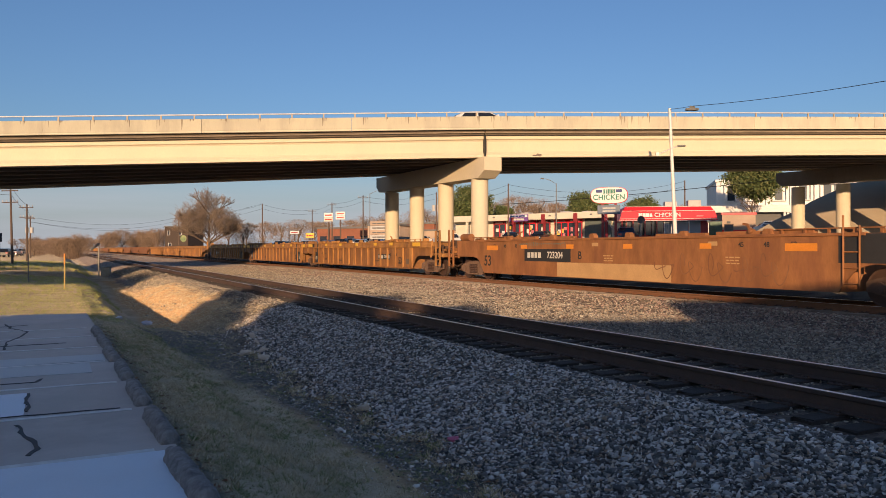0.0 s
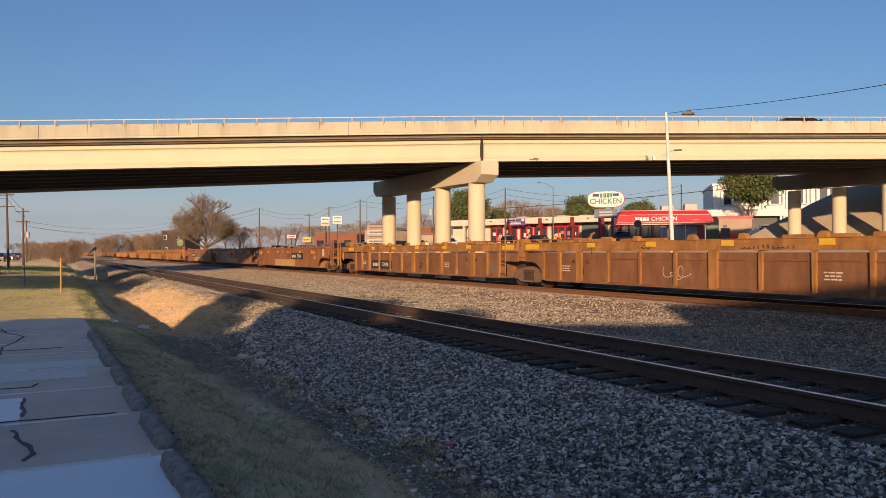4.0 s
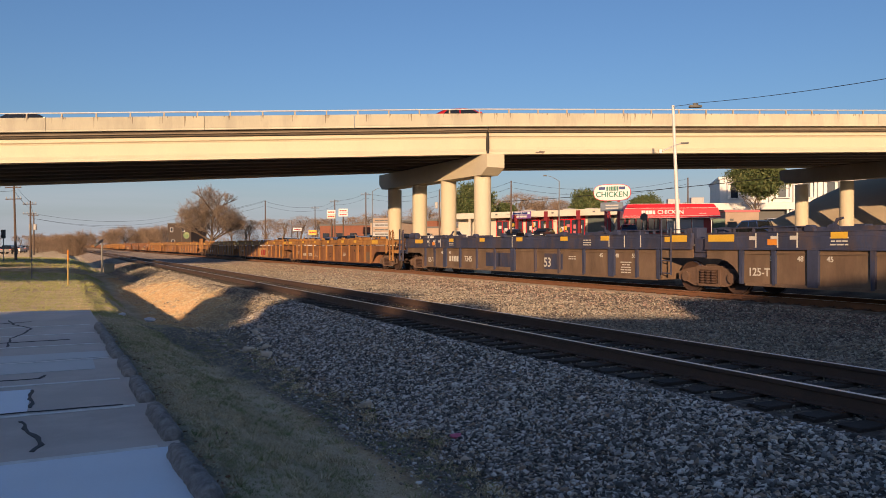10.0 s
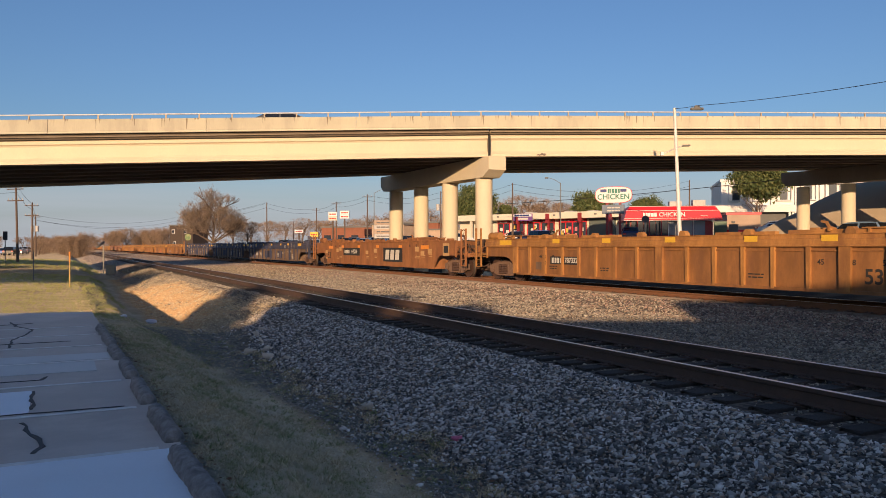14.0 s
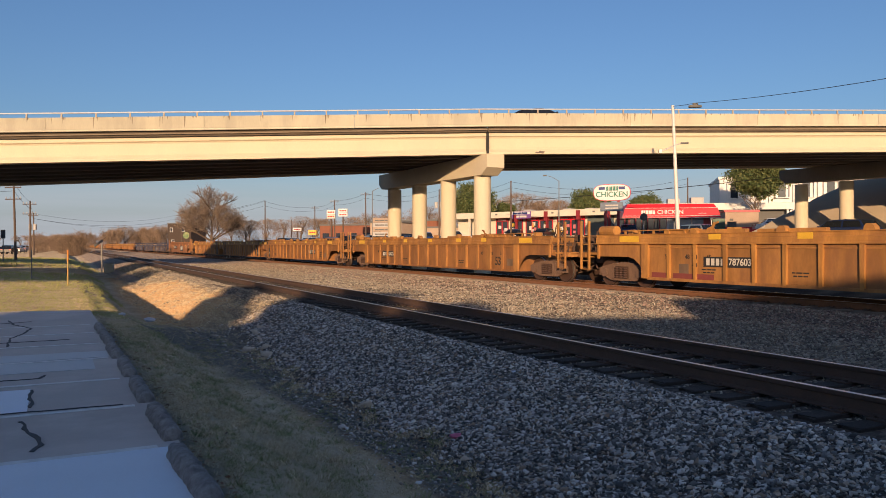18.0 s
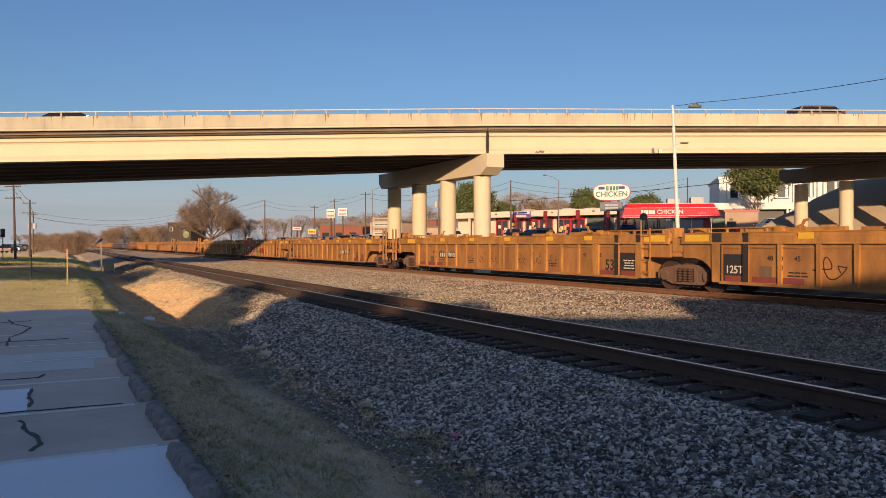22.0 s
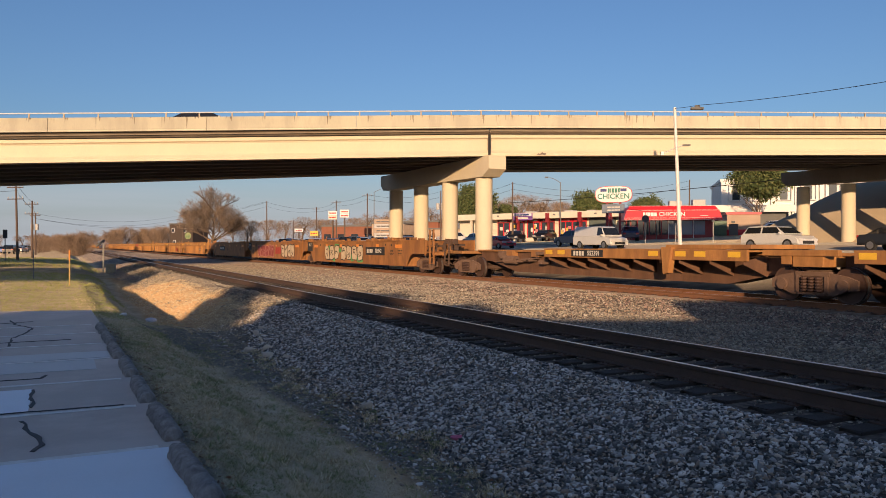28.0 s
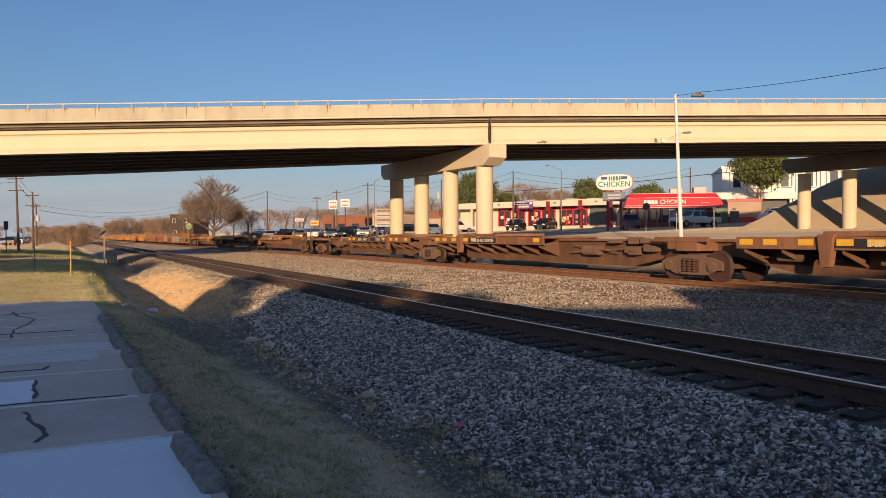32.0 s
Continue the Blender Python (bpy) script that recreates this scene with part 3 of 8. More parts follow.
# ---- car park ----
def make_car_park():
    bm = B()
    pts = [place(-30, -60), place(25.0, -60), place(21.4, -1.3), place(20.9, kerb_d(20.9) + 0.1), place(-30, kerb_d(-30) + 0.1)]
    low = [bm.verts.new((p.x, p.y, -0.3)) for p in pts]
    high = [bm.verts.new((p.x, p.y, 0.0)) for p in pts]
    bm.faces.new(high[::-1])
    for i in range(5):
        bm.faces.new((low[i], low[(i + 1) % 5], high[(i + 1) % 5], high[i]))
    bmesh.ops.recalc_face_normals(bm, faces=bm.faces)
    lot = solid("parking_lot", bm, ASPHALT, "cracked old asphalt car park with worn white lines", "pavement", kind="structure")
    for s in (6.46, 8.22, 9.97, 11.9, 13.72, 15.45, 17.05):
        bm = B()
        box(bm, -0.045, 0.045, -9.0, -0.25, 0, 0.004)
        part("parking_line", bm, LINE, lot, at=along(s, kerb_d(s) + 0.17, 0.002, 0.75))
    for s0, s1, d0, d1 in ((-6.0, 6.42, -40, 0.8), (8.38, 9.66, -9, -0.28), (10.9, 11.82, -12, 0.42), (11.98, 12.7, -12, 0.64)):
        bm = B()
        n = 24
        lo, hi = [], []
        for i in range(n + 1):
            d = d0 + (d1 - d0) * i / n
            lo.append(bm.verts.new((-(s0 + 0.06 * noise.noise((d, s0, 0))), d, 0)))
            hi.append(bm.verts.new((-(s1 + 0.03 * noise.noise((d * 2, s1, 0))), d, 0)))
        for i in range(n):
            bm.faces.new((lo[i], lo[i + 1], hi[i + 1], hi[i]))
        bmesh.ops.recalc_face_normals(bm, faces=bm.faces)
        moved = bmesh.ops.extrude_face_region(bm, geom=list(bm.faces))
        for v in [g for g in moved["geom"] if isinstance(g, bmesh.types.BMVert)]:
            v.co.z += 0.004
        part("asphalt_patch", bm, PATCH if s0 < 9 else OLDPATCH, lot, "smooth pale grey resurfaced patch", at=along(0, 0, 0.001))
    random.seed(5)
    cracks = (((7.92, -0.33), (7.75, -0.29), (7.5, -0.26), (7.32, -0.19), (7.05, -0.135), (6.8, -0.16), (6.62, -0.2)), ((9.62, -0.29), (9.3, -0.275), (8.9, -0.25), (8.42, -0.26)), ((8.36, -6.0), (8.34, -0.4), (8.30, 0.7)),
              ((10.4, -4.0), (10.38, -0.2), (10.75, -0.12)), ((18.7, -0.96), (17.6, -0.8), (16.8, -0.47), (16.0, -0.55), (15.1, -0.74), (13.8, -0.74)), ((18.2, -2.4), (17.9, -1.2), (18.3, -0.4)),
              ((14.5, -3.0), (14.4, -1.2), (14.5, 0.3)))
    for line in cracks:
        bm = B()
        pts = []
        for (s0, d0), (s1, d1) in zip(line, line[1:]):
            n = max(2, int(math.hypot(s1 - s0, d1 - d0) / 0.12))
            pts += [(s0 + (s1 - s0) * i / n + random.uniform(-0.02, 0.02), d0 + (d1 - d0) * i / n + random.uniform(-0.02, 0.02)) for i in range(n)]
        left, right = [], []
        for i, (s, d) in enumerate(pts):
            a, b = pts[max(0, i - 1)], pts[min(len(pts) - 1, i + 1)]
            t = Vector((b[0] - a[0], b[1] - a[1])).normalized() * random.uniform(0.010, 0.024)
            left.append(bm.verts.new((-(s - t.y), d + t.x, 0)))
            right.append(bm.verts.new((-(s + t.y), d - t.x, 0)))
        for i in range(len(pts) - 1):
            bm.faces.new((left[i], left[i + 1], right[i + 1], right[i]))
        bmesh.ops.recalc_face_normals(bm, faces=bm.faces)
        moved = bmesh.ops.extrude_face_region(bm, geom=list(bm.faces))
        for v in [g for g in moved["geom"] if isinstance(g, bmesh.types.BMVert)]:
            v.co.z += 0.005
        part("crack", bm, CRACK, lot, "dark tar-filled crack", at=along(0, 0, 0.003))
    # wheel stops: short rough concrete logs, each crumbled in its own way
    for k in range(14):
        s = 4.88 + 1.72 * (k - 7)
        long_ = 1.2 + 0.08 * noise.noise((k * 3.1, 0, 0))
        bm = B()
        n, around = 44, 15
        rings = []
        for i in range(n + 1):
            x = -long_ * i / n
            ring = []
            for j in range(around):
                a = math.pi * (1.12 - 1.24 * j / (around - 1))
                y, z = 0.082 * math.cos(a), 0.010 + 0.102 * math.sin(a)
                c = 0.010 * noise.noise((x * 5 + k, y * 12, z * 12)) + 0.014 * noise.noise((x * 21 + k, y * 40, z * 40))
                bite = max(0.0, noise.noise((x * 3.3 + 7 * k, a * 1.7, 2.0)) - 0.2) * 0.035
                end = 0.86 if i in (0, n) else 1.0
                ring.append(bm.verts.new((x, (y + (c - bite) * math.cos(a)) * end, (z + (c - bite) * max(0.0, math.sin(a))) * end)))
            rings.append(ring)
        for r0, r1 in zip(rings, rings[1:]):
            for i in range(around - 1):
                bm.faces.new((r0[i], r0[i + 1], r1[i + 1], r1[i]))
        bm.faces.new(rings[0][::-1])
        bm.faces.new(rings[-1])
        bmesh.ops.recalc_face_normals(bm, faces=bm.faces)
        solid("wheel_stop", bm, KERB, "crumbling grey concrete wheel stop at the car park's edge", "kerb",
              along(s, kerb_d(s) + 0.05 + random.uniform(-0.012, 0.012), 0.0, 0.75 + random.uniform(-2, 2)), group="wheel stops", smooth=True)


make_car_park()


# ---- loose stones, grass ----
def scatter_mesh(name, shapes, spots, material):
    """One mesh of many small copies: spots of (x, y, z, size, turn, tilt)."""
    vs, fs, base = [], [], 0
    for k, (x, y, z, size, turn, tilt) in enumerate(spots):
        v, f = shapes[k % len(shapes)]
        c, s = math.cos(turn), math.sin(turn)
        ct, st = math.cos(tilt), math.sin(tilt)
        r = np.array(((c, -s * ct, s * st), (s, c * ct, -c * st), (0, st, ct)))
        vs.append(v @ r.T * size + (x, y, z))
        fs.append(f + base)
        base += len(v)
    vs, fs = np.concatenate(vs), np.concatenate(fs)
    me = bpy.data.meshes.new(name)
    me.vertices.add(len(vs))
    me.vertices.foreach_set("co", vs.astype(np.float32).ravel())
    n = fs.shape[1]
    me.loops.add(fs.size)
    me.loops.foreach_set("vertex_index", fs.astype(np.int32).ravel())
    me.polygons.add(len(fs))
    me.polygons.foreach_set("loop_start", np.arange(0, fs.size, n, dtype=np.int32))
    me.polygons.foreach_set("loop_total", np.full(len(fs), n, dtype=np.int32))
    me.update(calc_edges=True)
    me.materials.append(material)
    return me


def stone_shapes(n=14):
    out = []
    rng = np.random.default_rng(3)
    for _ in range(n):
        bm = B()
        pts = rng.normal(0, 1, (7, 3))
        pts = pts / np.linalg.norm(pts, axis=1, keepdims=True) * rng.uniform(0.95, 1.3, (7, 1)) * (rng.uniform(0.8, 1.35), rng.uniform(0.65, 1.0), rng.uniform(0.4, 0.75))
        bmesh.ops.convex_hull(bm, input=[bm.verts.new(p) for p in pts])
        loose = [p for p in bm.verts if not p.link_faces]
        bmesh.ops.delete(bm, geom=loose, context="VERTS")
        bmesh.ops.triangulate(bm, faces=bm.faces)
        bm.verts.index_update()
        v = np.array([p.co[:] for p in bm.verts])
        f = np.array([[q.index for q in t.verts] for t in bm.faces])
        bm.free()
        out.append((v, f))
    return out


def make_stones():
    rng = np.random.default_rng(7)
    shapes = stone_shapes()
    spots, rusty_spots = [], []

    def fill(s0, s1, d0, d1, per, lo, hi, keep=None, rusty=False):
        for _ in range(int((s1 - s0) * (d1 - d0) * per)):
            s, d = rng.uniform(s0, s1), rng.uniform(d0, d1)
            if keep and not keep(s, d):
                continue
            p = place(s, d, lie(s, d))
            size = (lo + (hi - lo) * rng.random() ** 1.6) * (1.0 if rng.random() > 0.05 else 1.45)
            into = spots if not rusty or rng.random() > min(0.45, (d - 13.0) / 5.0) else rusty_spots
            into.append((p.x, p.y, p.z + size * rng.uniform(0.1, 0.45), size, rng.uniform(0, 6.28), rng.normal(0, 0.55)))

    def slope(s, d):
        return d > stone_edge(s) + rng.normal(-0.05, 0.1) or rng.random() < (0.07 if s > 20 else 0.05)
    fill(0.2, 10, 3.1, 6.2, 1800, 0.014, 0.038, slope)
    fill(10, 22, 3.1, 6.2, 900, 0.017, 0.04, slope)
    fill(-9, 0.2, 2.9, 6.2, 160, 0.03, 0.055, slope)
    fill(1.5, 12, 2.7, 4.4, 420, 0.006, 0.016, lambda s, d: d > trail(s) + 0.3 + rng.normal(0, 0.12))
    tagged(new("ballast", scatter_mesh("ballast", shapes, spots, STONES)), "loose grey and tan crushed stone on the slope", "ballast", kind="stuff")
    spots.clear()
    fill(22, 48, 3.2, 6.4, 190, 0.022, 0.05, slope)
    fill(48, 75, 4.5, 6.4, 40, 0.04, 0.075)
    fill(0, 24, 6.4, 8.9, 130, 0.014, 0.03)
    fill(24, 50, 6.4, 8.9, 40, 0.02, 0.035)
    fill(40, 75, 8.9, 17.0, 45, 0.032, 0.055, rusty=True)
    fill(-12, 1, 8.9, 17.0, 40, 0.035, 0.06, rusty=True)
    fill(-12, 0, 6.4, 8.9, 60, 0.02, 0.035)
    fill(1, 16, 8.9, 17.0, 300, 0.02, 0.04, rusty=True)
    fill(16, 40, 8.9, 17.0, 120, 0.026, 0.046, rusty=True)
    tagged(new("ballast", scatter_mesh("ballast", shapes, spots, DUSTYSTONES)), "dusty tan and grey crushed stone between the tracks", "ballast", kind="stuff")
    tagged(new("ballast", scatter_mesh("ballast", shapes, rusty_spots, RUSTYSTONES)), "rust-stained brown crushed stone along the main line", "ballast", kind="stuff")
    for s, d, size in ((10.1, 3.85, 0.12), (15.6, 3.75, 0.17), (16.3, 3.95, 0.12), (16.9, 3.7, 0.15), (17.6, 4.1, 0.18), (15.0, 4.0, 0.1), (18.6, 4.2, 0.14), (14.4, 4.6, 0.11), (19.6, 4.6, 0.13)):
        v, f = shapes[int(s) % 14]
        p = place(s, d, lie(s, d) + size * 0.18)
        me = scatter_mesh("boulder", [(v, f)], [(p.x, p.y, p.z, size, s, 0.25)], ROCK)
        tagged(new("boulder", me), "pale lump of stone lying at the foot of the ballast", "rock", group="boulders")


ROCK = surface("pale_boulder", (0.70, 0.60, 0.47), 0.9, scale=4, fine=40, bump=0.6, speckle=0.2)


def blade_shapes():
    out = []
    rng = np.random.default_rng(11)
    for _ in range(8):
        v, f = [], []
        for b in range(8):
            a = rng.uniform(0, 6.28)
            r = rng.uniform(0, 0.6)
            x, y = r * math.cos(a), r * math.sin(a)
            h, lean = rng.uniform(0.3, 0.85), rng.uniform(-1.1, 1.1, 2)
            w = 0.07
            i = len(v)
            v += [(x - w * math.sin(a), y + w * math.cos(a), -0.15), (x + w * math.sin(a), y - w * math.cos(a), -0.15), (x + lean[0], y + lean[1], h)]
            f.append((i, i + 1, i + 2))
        out.append((np.array(v), np.array(f)))
    return out


def make_grass():
    rng = np.random.default_rng(19)
    dry, green, verge = [], [], []

    def fill(s0, s1, d0, d1, per, lo, hi, into=None):
        for _ in range(int((s1 - s0) * (d1 - d0) * per)):
            s, d = rng.uniform(s0, s1), rng.uniform(d0, d1)
            size = rng.uniform(lo, hi)
            if into is None:
                off = d - trail(s)
                tuft = noise.noise((s * 1.5, d * 2.6, 2)) + 0.6 * noise.noise((s * 4.5, d * 6.0, 9))
                if d - kerb_d(s) < 0.28 and rng.random() < 0.65:
                    continue
                if s < 14 and abs(off) < 0.2 and rng.random() < 0.4:
                    continue
                if off > 0.24 and rng.random() < 0.82 - 0.5 * max(0.0, tuft):
                    continue
                if rng.random() < 0.3 - 0.6 * tuft:
                    continue
                belt = noise.noise((s * 0.55, d * 1.3, 21)) + 0.5 * noise.noise((s * 2.6, d * 3.4, 4))
                here = green if rng.random() < 0.30 + 1.2 * belt + (0.25 if off > 0.3 else 0.0) else dry
                size *= 1.0 + 0.45 * max(0.0, tuft)
            else:
                here = into
            p = place(s, d, lie(s, d))
            here.append((p.x, p.y, p.z, size, rng.uniform(0, 6.28), 0.0))
    fill(1.5, 10, 0.92, 3.7, 900, 0.022, 0.05)
    fill(-9, 1.5, 0.95, 3.5, 90, 0.05, 0.1)
    fill(10, 20, 0.85, 3.6, 420, 0.028, 0.06)
    fill(20, 30, 0.4, 3.2, 160, 0.035, 0.07)
    fill(21.3, 33, -12, 1.6, 85, 0.035, 0.075, verge)
    fill(33, 56, -26, 2.4, 16, 0.08, 0.16, verge)
    fill(68, 120, -40, 3.0, 3.0, 0.16, 0.3, verge)
    fill(21, 50, 3.0, 5.6, 130, 0.03, 0.085, dry)
    fill(3, 22, 3.5, 4.3, 34, 0.03, 0.08, dry)
    for _ in range(420):
        s = rng.uniform(2.5, 17)
        near_stones = rng.random() < 0.45
        d = stone_edge(s) - abs(rng.normal(0.05, 0.22)) if near_stones else rng.uniform(kerb_d(s) + 0.25, trail(s) + 0.3)
        for _ in range(5):
            p = place(s + rng.normal(0, 0.05), d + rng.normal(0, 0.05), lie(s, d))
            (dry if rng.random() < (0.75 if near_stones else 0.6) else green).append((p.x, p.y, p.z, rng.uniform(0.05, 0.095), rng.uniform(0, 6.28), 0.0))
    tagged(new("verge_grass", scatter_mesh("verge_grass", blade_shapes(), verge, VERGEGRASS)), "short sunlit yellow-green grass on the verge", "grass", kind="stuff")
    tagged(new("winter_grass", scatter_mesh("winter_grass", blade_shapes(), dry, GRASSBLADE)), "short dry straw-coloured winter grass", "grass", kind="stuff")
    tagged(new("green_grass", scatter_mesh("green_grass", blade_shapes(), green, GREENBLADE)), "thin green weeds and grass among the dry turf", "grass", kind="stuff")


make_stones()
make_grass()


def make_litter():
    bm = B()
    bmesh.ops.create_icosphere(bm, subdivisions=2, radius=0.2)
    for v in bm.verts:
        v.co *= 1 + 0.4 * noise.noise(v.co * 6)
        v.co.z *= 0.45
    p = place(29.6, 2.95, lie(29.6, 2.95) + 0.08)
    solid("plastic_bag", bm, surface("white_plastic", (0.7, 0.72, 0.78), 0.4), "crumpled white plastic bag lying in the ditch", "litter", Matrix.Translation(p))
    scraps = (("pink_wrapper", (0.75, 0.18, 0.30), 7.75, 4.05, 0.055, "crumpled pink wrapper at the foot of the stones"),
              ("white_scrap", (0.85, 0.84, 0.80), 6.6, 3.05, 0.03, "torn scrap of white paper in the ditch"),
              ("white_scrap", (0.78, 0.80, 0.88), 9.0, 5.6, 0.04, "crushed pale paper cup on the ballast"),
              ("white_scrap", (0.82, 0.82, 0.84), 23.5, 1.6, 0.09, "small white scrap of paper on the grass"))
    for k, (name, colour, s, d, r, label) in enumerate(scraps):
        bm = B()
        bmesh.ops.create_icosphere(bm, subdivisions=2, radius=r)
        for v in bm.verts:
            v.co *= 1 + 0.55 * noise.noise(v.co * 30 + Vector((k, 0, 0)))
            v.co.z *= 0.5
            v.co.x *= 1.35
        p = place(s, d, lie(s, d) + r * 0.35)
        solid(name, bm, surface(name + "_paper", colour, 0.6, fine=90, amount=0.2), label, "litter", Matrix.Translation(p) @ pose(0, 0, 0, 0, 0, 40 * k))
    # fallen leaves gathered along the wheel stops and at the foot of the stones
    rng = np.random.default_rng(5)
    leaf = (np.array(((-1, 0, 0), (-0.3, 0.45, 0.12), (0.6, 0.35, 0.05), (1, 0, 0.2), (0.5, -0.4, 0.08), (-0.4, -0.42, 0.15))), np.array(((0, 1, 2), (0, 2, 3), (0, 3, 4), (0, 4, 5))))
    spots = []
    for _ in range(900):
        s = rng.uniform(2, 18)
        d = kerb_d(s) + 0.15 + abs(rng.normal(0, 0.16)) if rng.random() < 0.45 else stone_edge(s) - abs(rng.normal(0, 0.35))
        p = place(s, d, lie(s, d) + 0.02)
        spots.append((p.x, p.y, p.z, rng.uniform(0.014, 0.032), rng.uniform(0, 6.28), rng.normal(0, 0.5)))
    tagged(new("leaf_litter", scatter_mesh("leaf_litter", [leaf], spots, LEAVES)), "brown fallen leaves among the grass and stones", "leaves", kind="stuff")


LEAVES = islands("fallen_leaves", [(0.24, 0.12, 0.06), (0.34, 0.20, 0.10), (0.16, 0.085, 0.05), (0.42, 0.29, 0.17)], 0.8)
make_litter()


# ---- the building and trees behind the camera that shade the car park ----
def make_back_building():
    # Unseen building set for its shade edge; wall made pale to bounce light.
    wall = surface("pale_bounce_wall", (0.72, 0.66, 0.56), 0.9, scale=0.6)
    top = thing("unseen_low_building", "unseen pale building behind the car park, placed to shade it", "building", kind="structure")
    for x0, x1, h in ((-70.0, 1.5, 5.26), (1.5, 38.0, 6.10)):
        bm = B()
        box(bm, x0 + 0.01, x1 - 0.01, -30, -14.5, -0.3, h - 0.35)
        part("wall", bm, wall, top)
        bm = B()
        box(bm, x0, x1, -30.2, -14.3, h - 0.34, h, 0.03)
        part("parapet", bm, wall, top)


make_back_building()


# ---- trees ----
def tree_lists(seed, height, spread, levels, twig, lean=0.1):
    """Branches as tapered three-sided limbs: vertices and faces."""
    rng = random.Random(seed)
    v, f = [], []

    def limb(a, b, r0, r1, sides):
        way = (b - a).normalized()
        side = way.orthogonal().normalized()
        up = way.cross(side)
        i = len(v)
        for p, r in ((a, r0), (b, r1)):
            for k in range(sides):
                t = 2 * math.pi * k / sides
                v.append(p + side * (r * math.cos(t)) + up * (r * math.sin(t)))
        for k in range(sides):
            j = (k + 1) % sides
            f.append((i + k, i + j, i + sides + j, i + sides + k))

    def grow(a, way, length, r, level):
        b = a + way * length
        limb(a, b, r, r * 0.68, 6 if level == 0 else (4 if level < 3 else 3))
        if level >= levels:
            return
        n = rng.choice((2, 3, 3)) if level else 4
        for _ in range(n):
            out = Vector((rng.uniform(-1, 1), rng.uniform(-1, 1), rng.uniform(-0.15, 0.9)))
            w = (way * (1.0 - spread * 0.35) + out.normalized() * spread * rng.uniform(0.6, 1.1)).normalized()
            if w.z < -0.1:
                w.z = 0.05
            start = a + way * length * rng.uniform(0.6, 1.0)
            grow(start, w, length * rng.uniform(0.58, 0.82), r * rng.uniform(0.45, 0.62) if level < levels - 1 else twig, level + 1)
    grow(Vector((0, 0, 0)), Vector((rng.uniform(-lean, lean), 0, 1)).normalized(), height * 0.26, height * 0.021, 0)
    return v, f


def bare_tree_meshes(seed, height, width, base, clumps, stick=0.013):
    """Limbs and a hazy crown of fine twigs that fills a rounded volume from the base share of the height upwards."""
    v, f = tree_lists(seed, height * 0.95, 0.55, 4, 0.02)
    limbs = bpy.data.meshes.new("trunk")
    limbs.from_pydata(v, [], f)
    limbs.materials.append(BARK)
    top = max(p.z for p in v)
    limbs.transform(Matrix.Scale(height * 0.93 / top, 4))
    gen = np.random.default_rng(seed)
    shapes = []
    for _ in range(6):
        vv, ff = [], []
        for k in range(16):
            way = gen.normal(0, 1, 3) + (0, 0, 0.7)
            way /= np.linalg.norm(way)
            side = np.cross(way, gen.normal(0, 1, 3))
            side /= np.linalg.norm(side)
            a = gen.normal(0, 0.25, 3)
            i = len(vv)
            vv += [a - side * stick, a + side * stick, a + way * gen.uniform(0.5, 1.2)]
            ff.append((i, i + 1, i + 2))
        shapes.append((np.array(vv), np.array(ff)))
    lobes = [(gen.uniform(-0.62, 0.62), gen.uniform(-0.62, 0.62), gen.uniform(0.08, 0.88), gen.uniform(0.22, 0.42)) for _ in range(18)]
    spots = []
    while len(spots) < clumps:
        lx, ly, lz, lr = lobes[len(spots) % 18]
        p = gen.normal(0, 1, 3)
        p = p / np.linalg.norm(p) * lr * gen.uniform(0.2, 1.0) ** 0.5
        x, y, h = lx + p[0], ly + p[1], lz + p[2]
        if h < 0 or h > 1 or math.hypot(x, y) > 1.05 * math.sqrt(max(0.05, 1 - (2 * h - 1) ** 2 * 0.85)):
            x, y, h = x * 0.6, y * 0.6, min(0.95, max(0.03, h))
        spots.append((x * width / 2, y * width / 2, height * (base + (0.96 - base) * h), gen.uniform(0.6, 1.1), gen.uniform(0, 6.28), 0.0))
    return limbs, scatter_mesh("crown", shapes, spots, TWIGS)


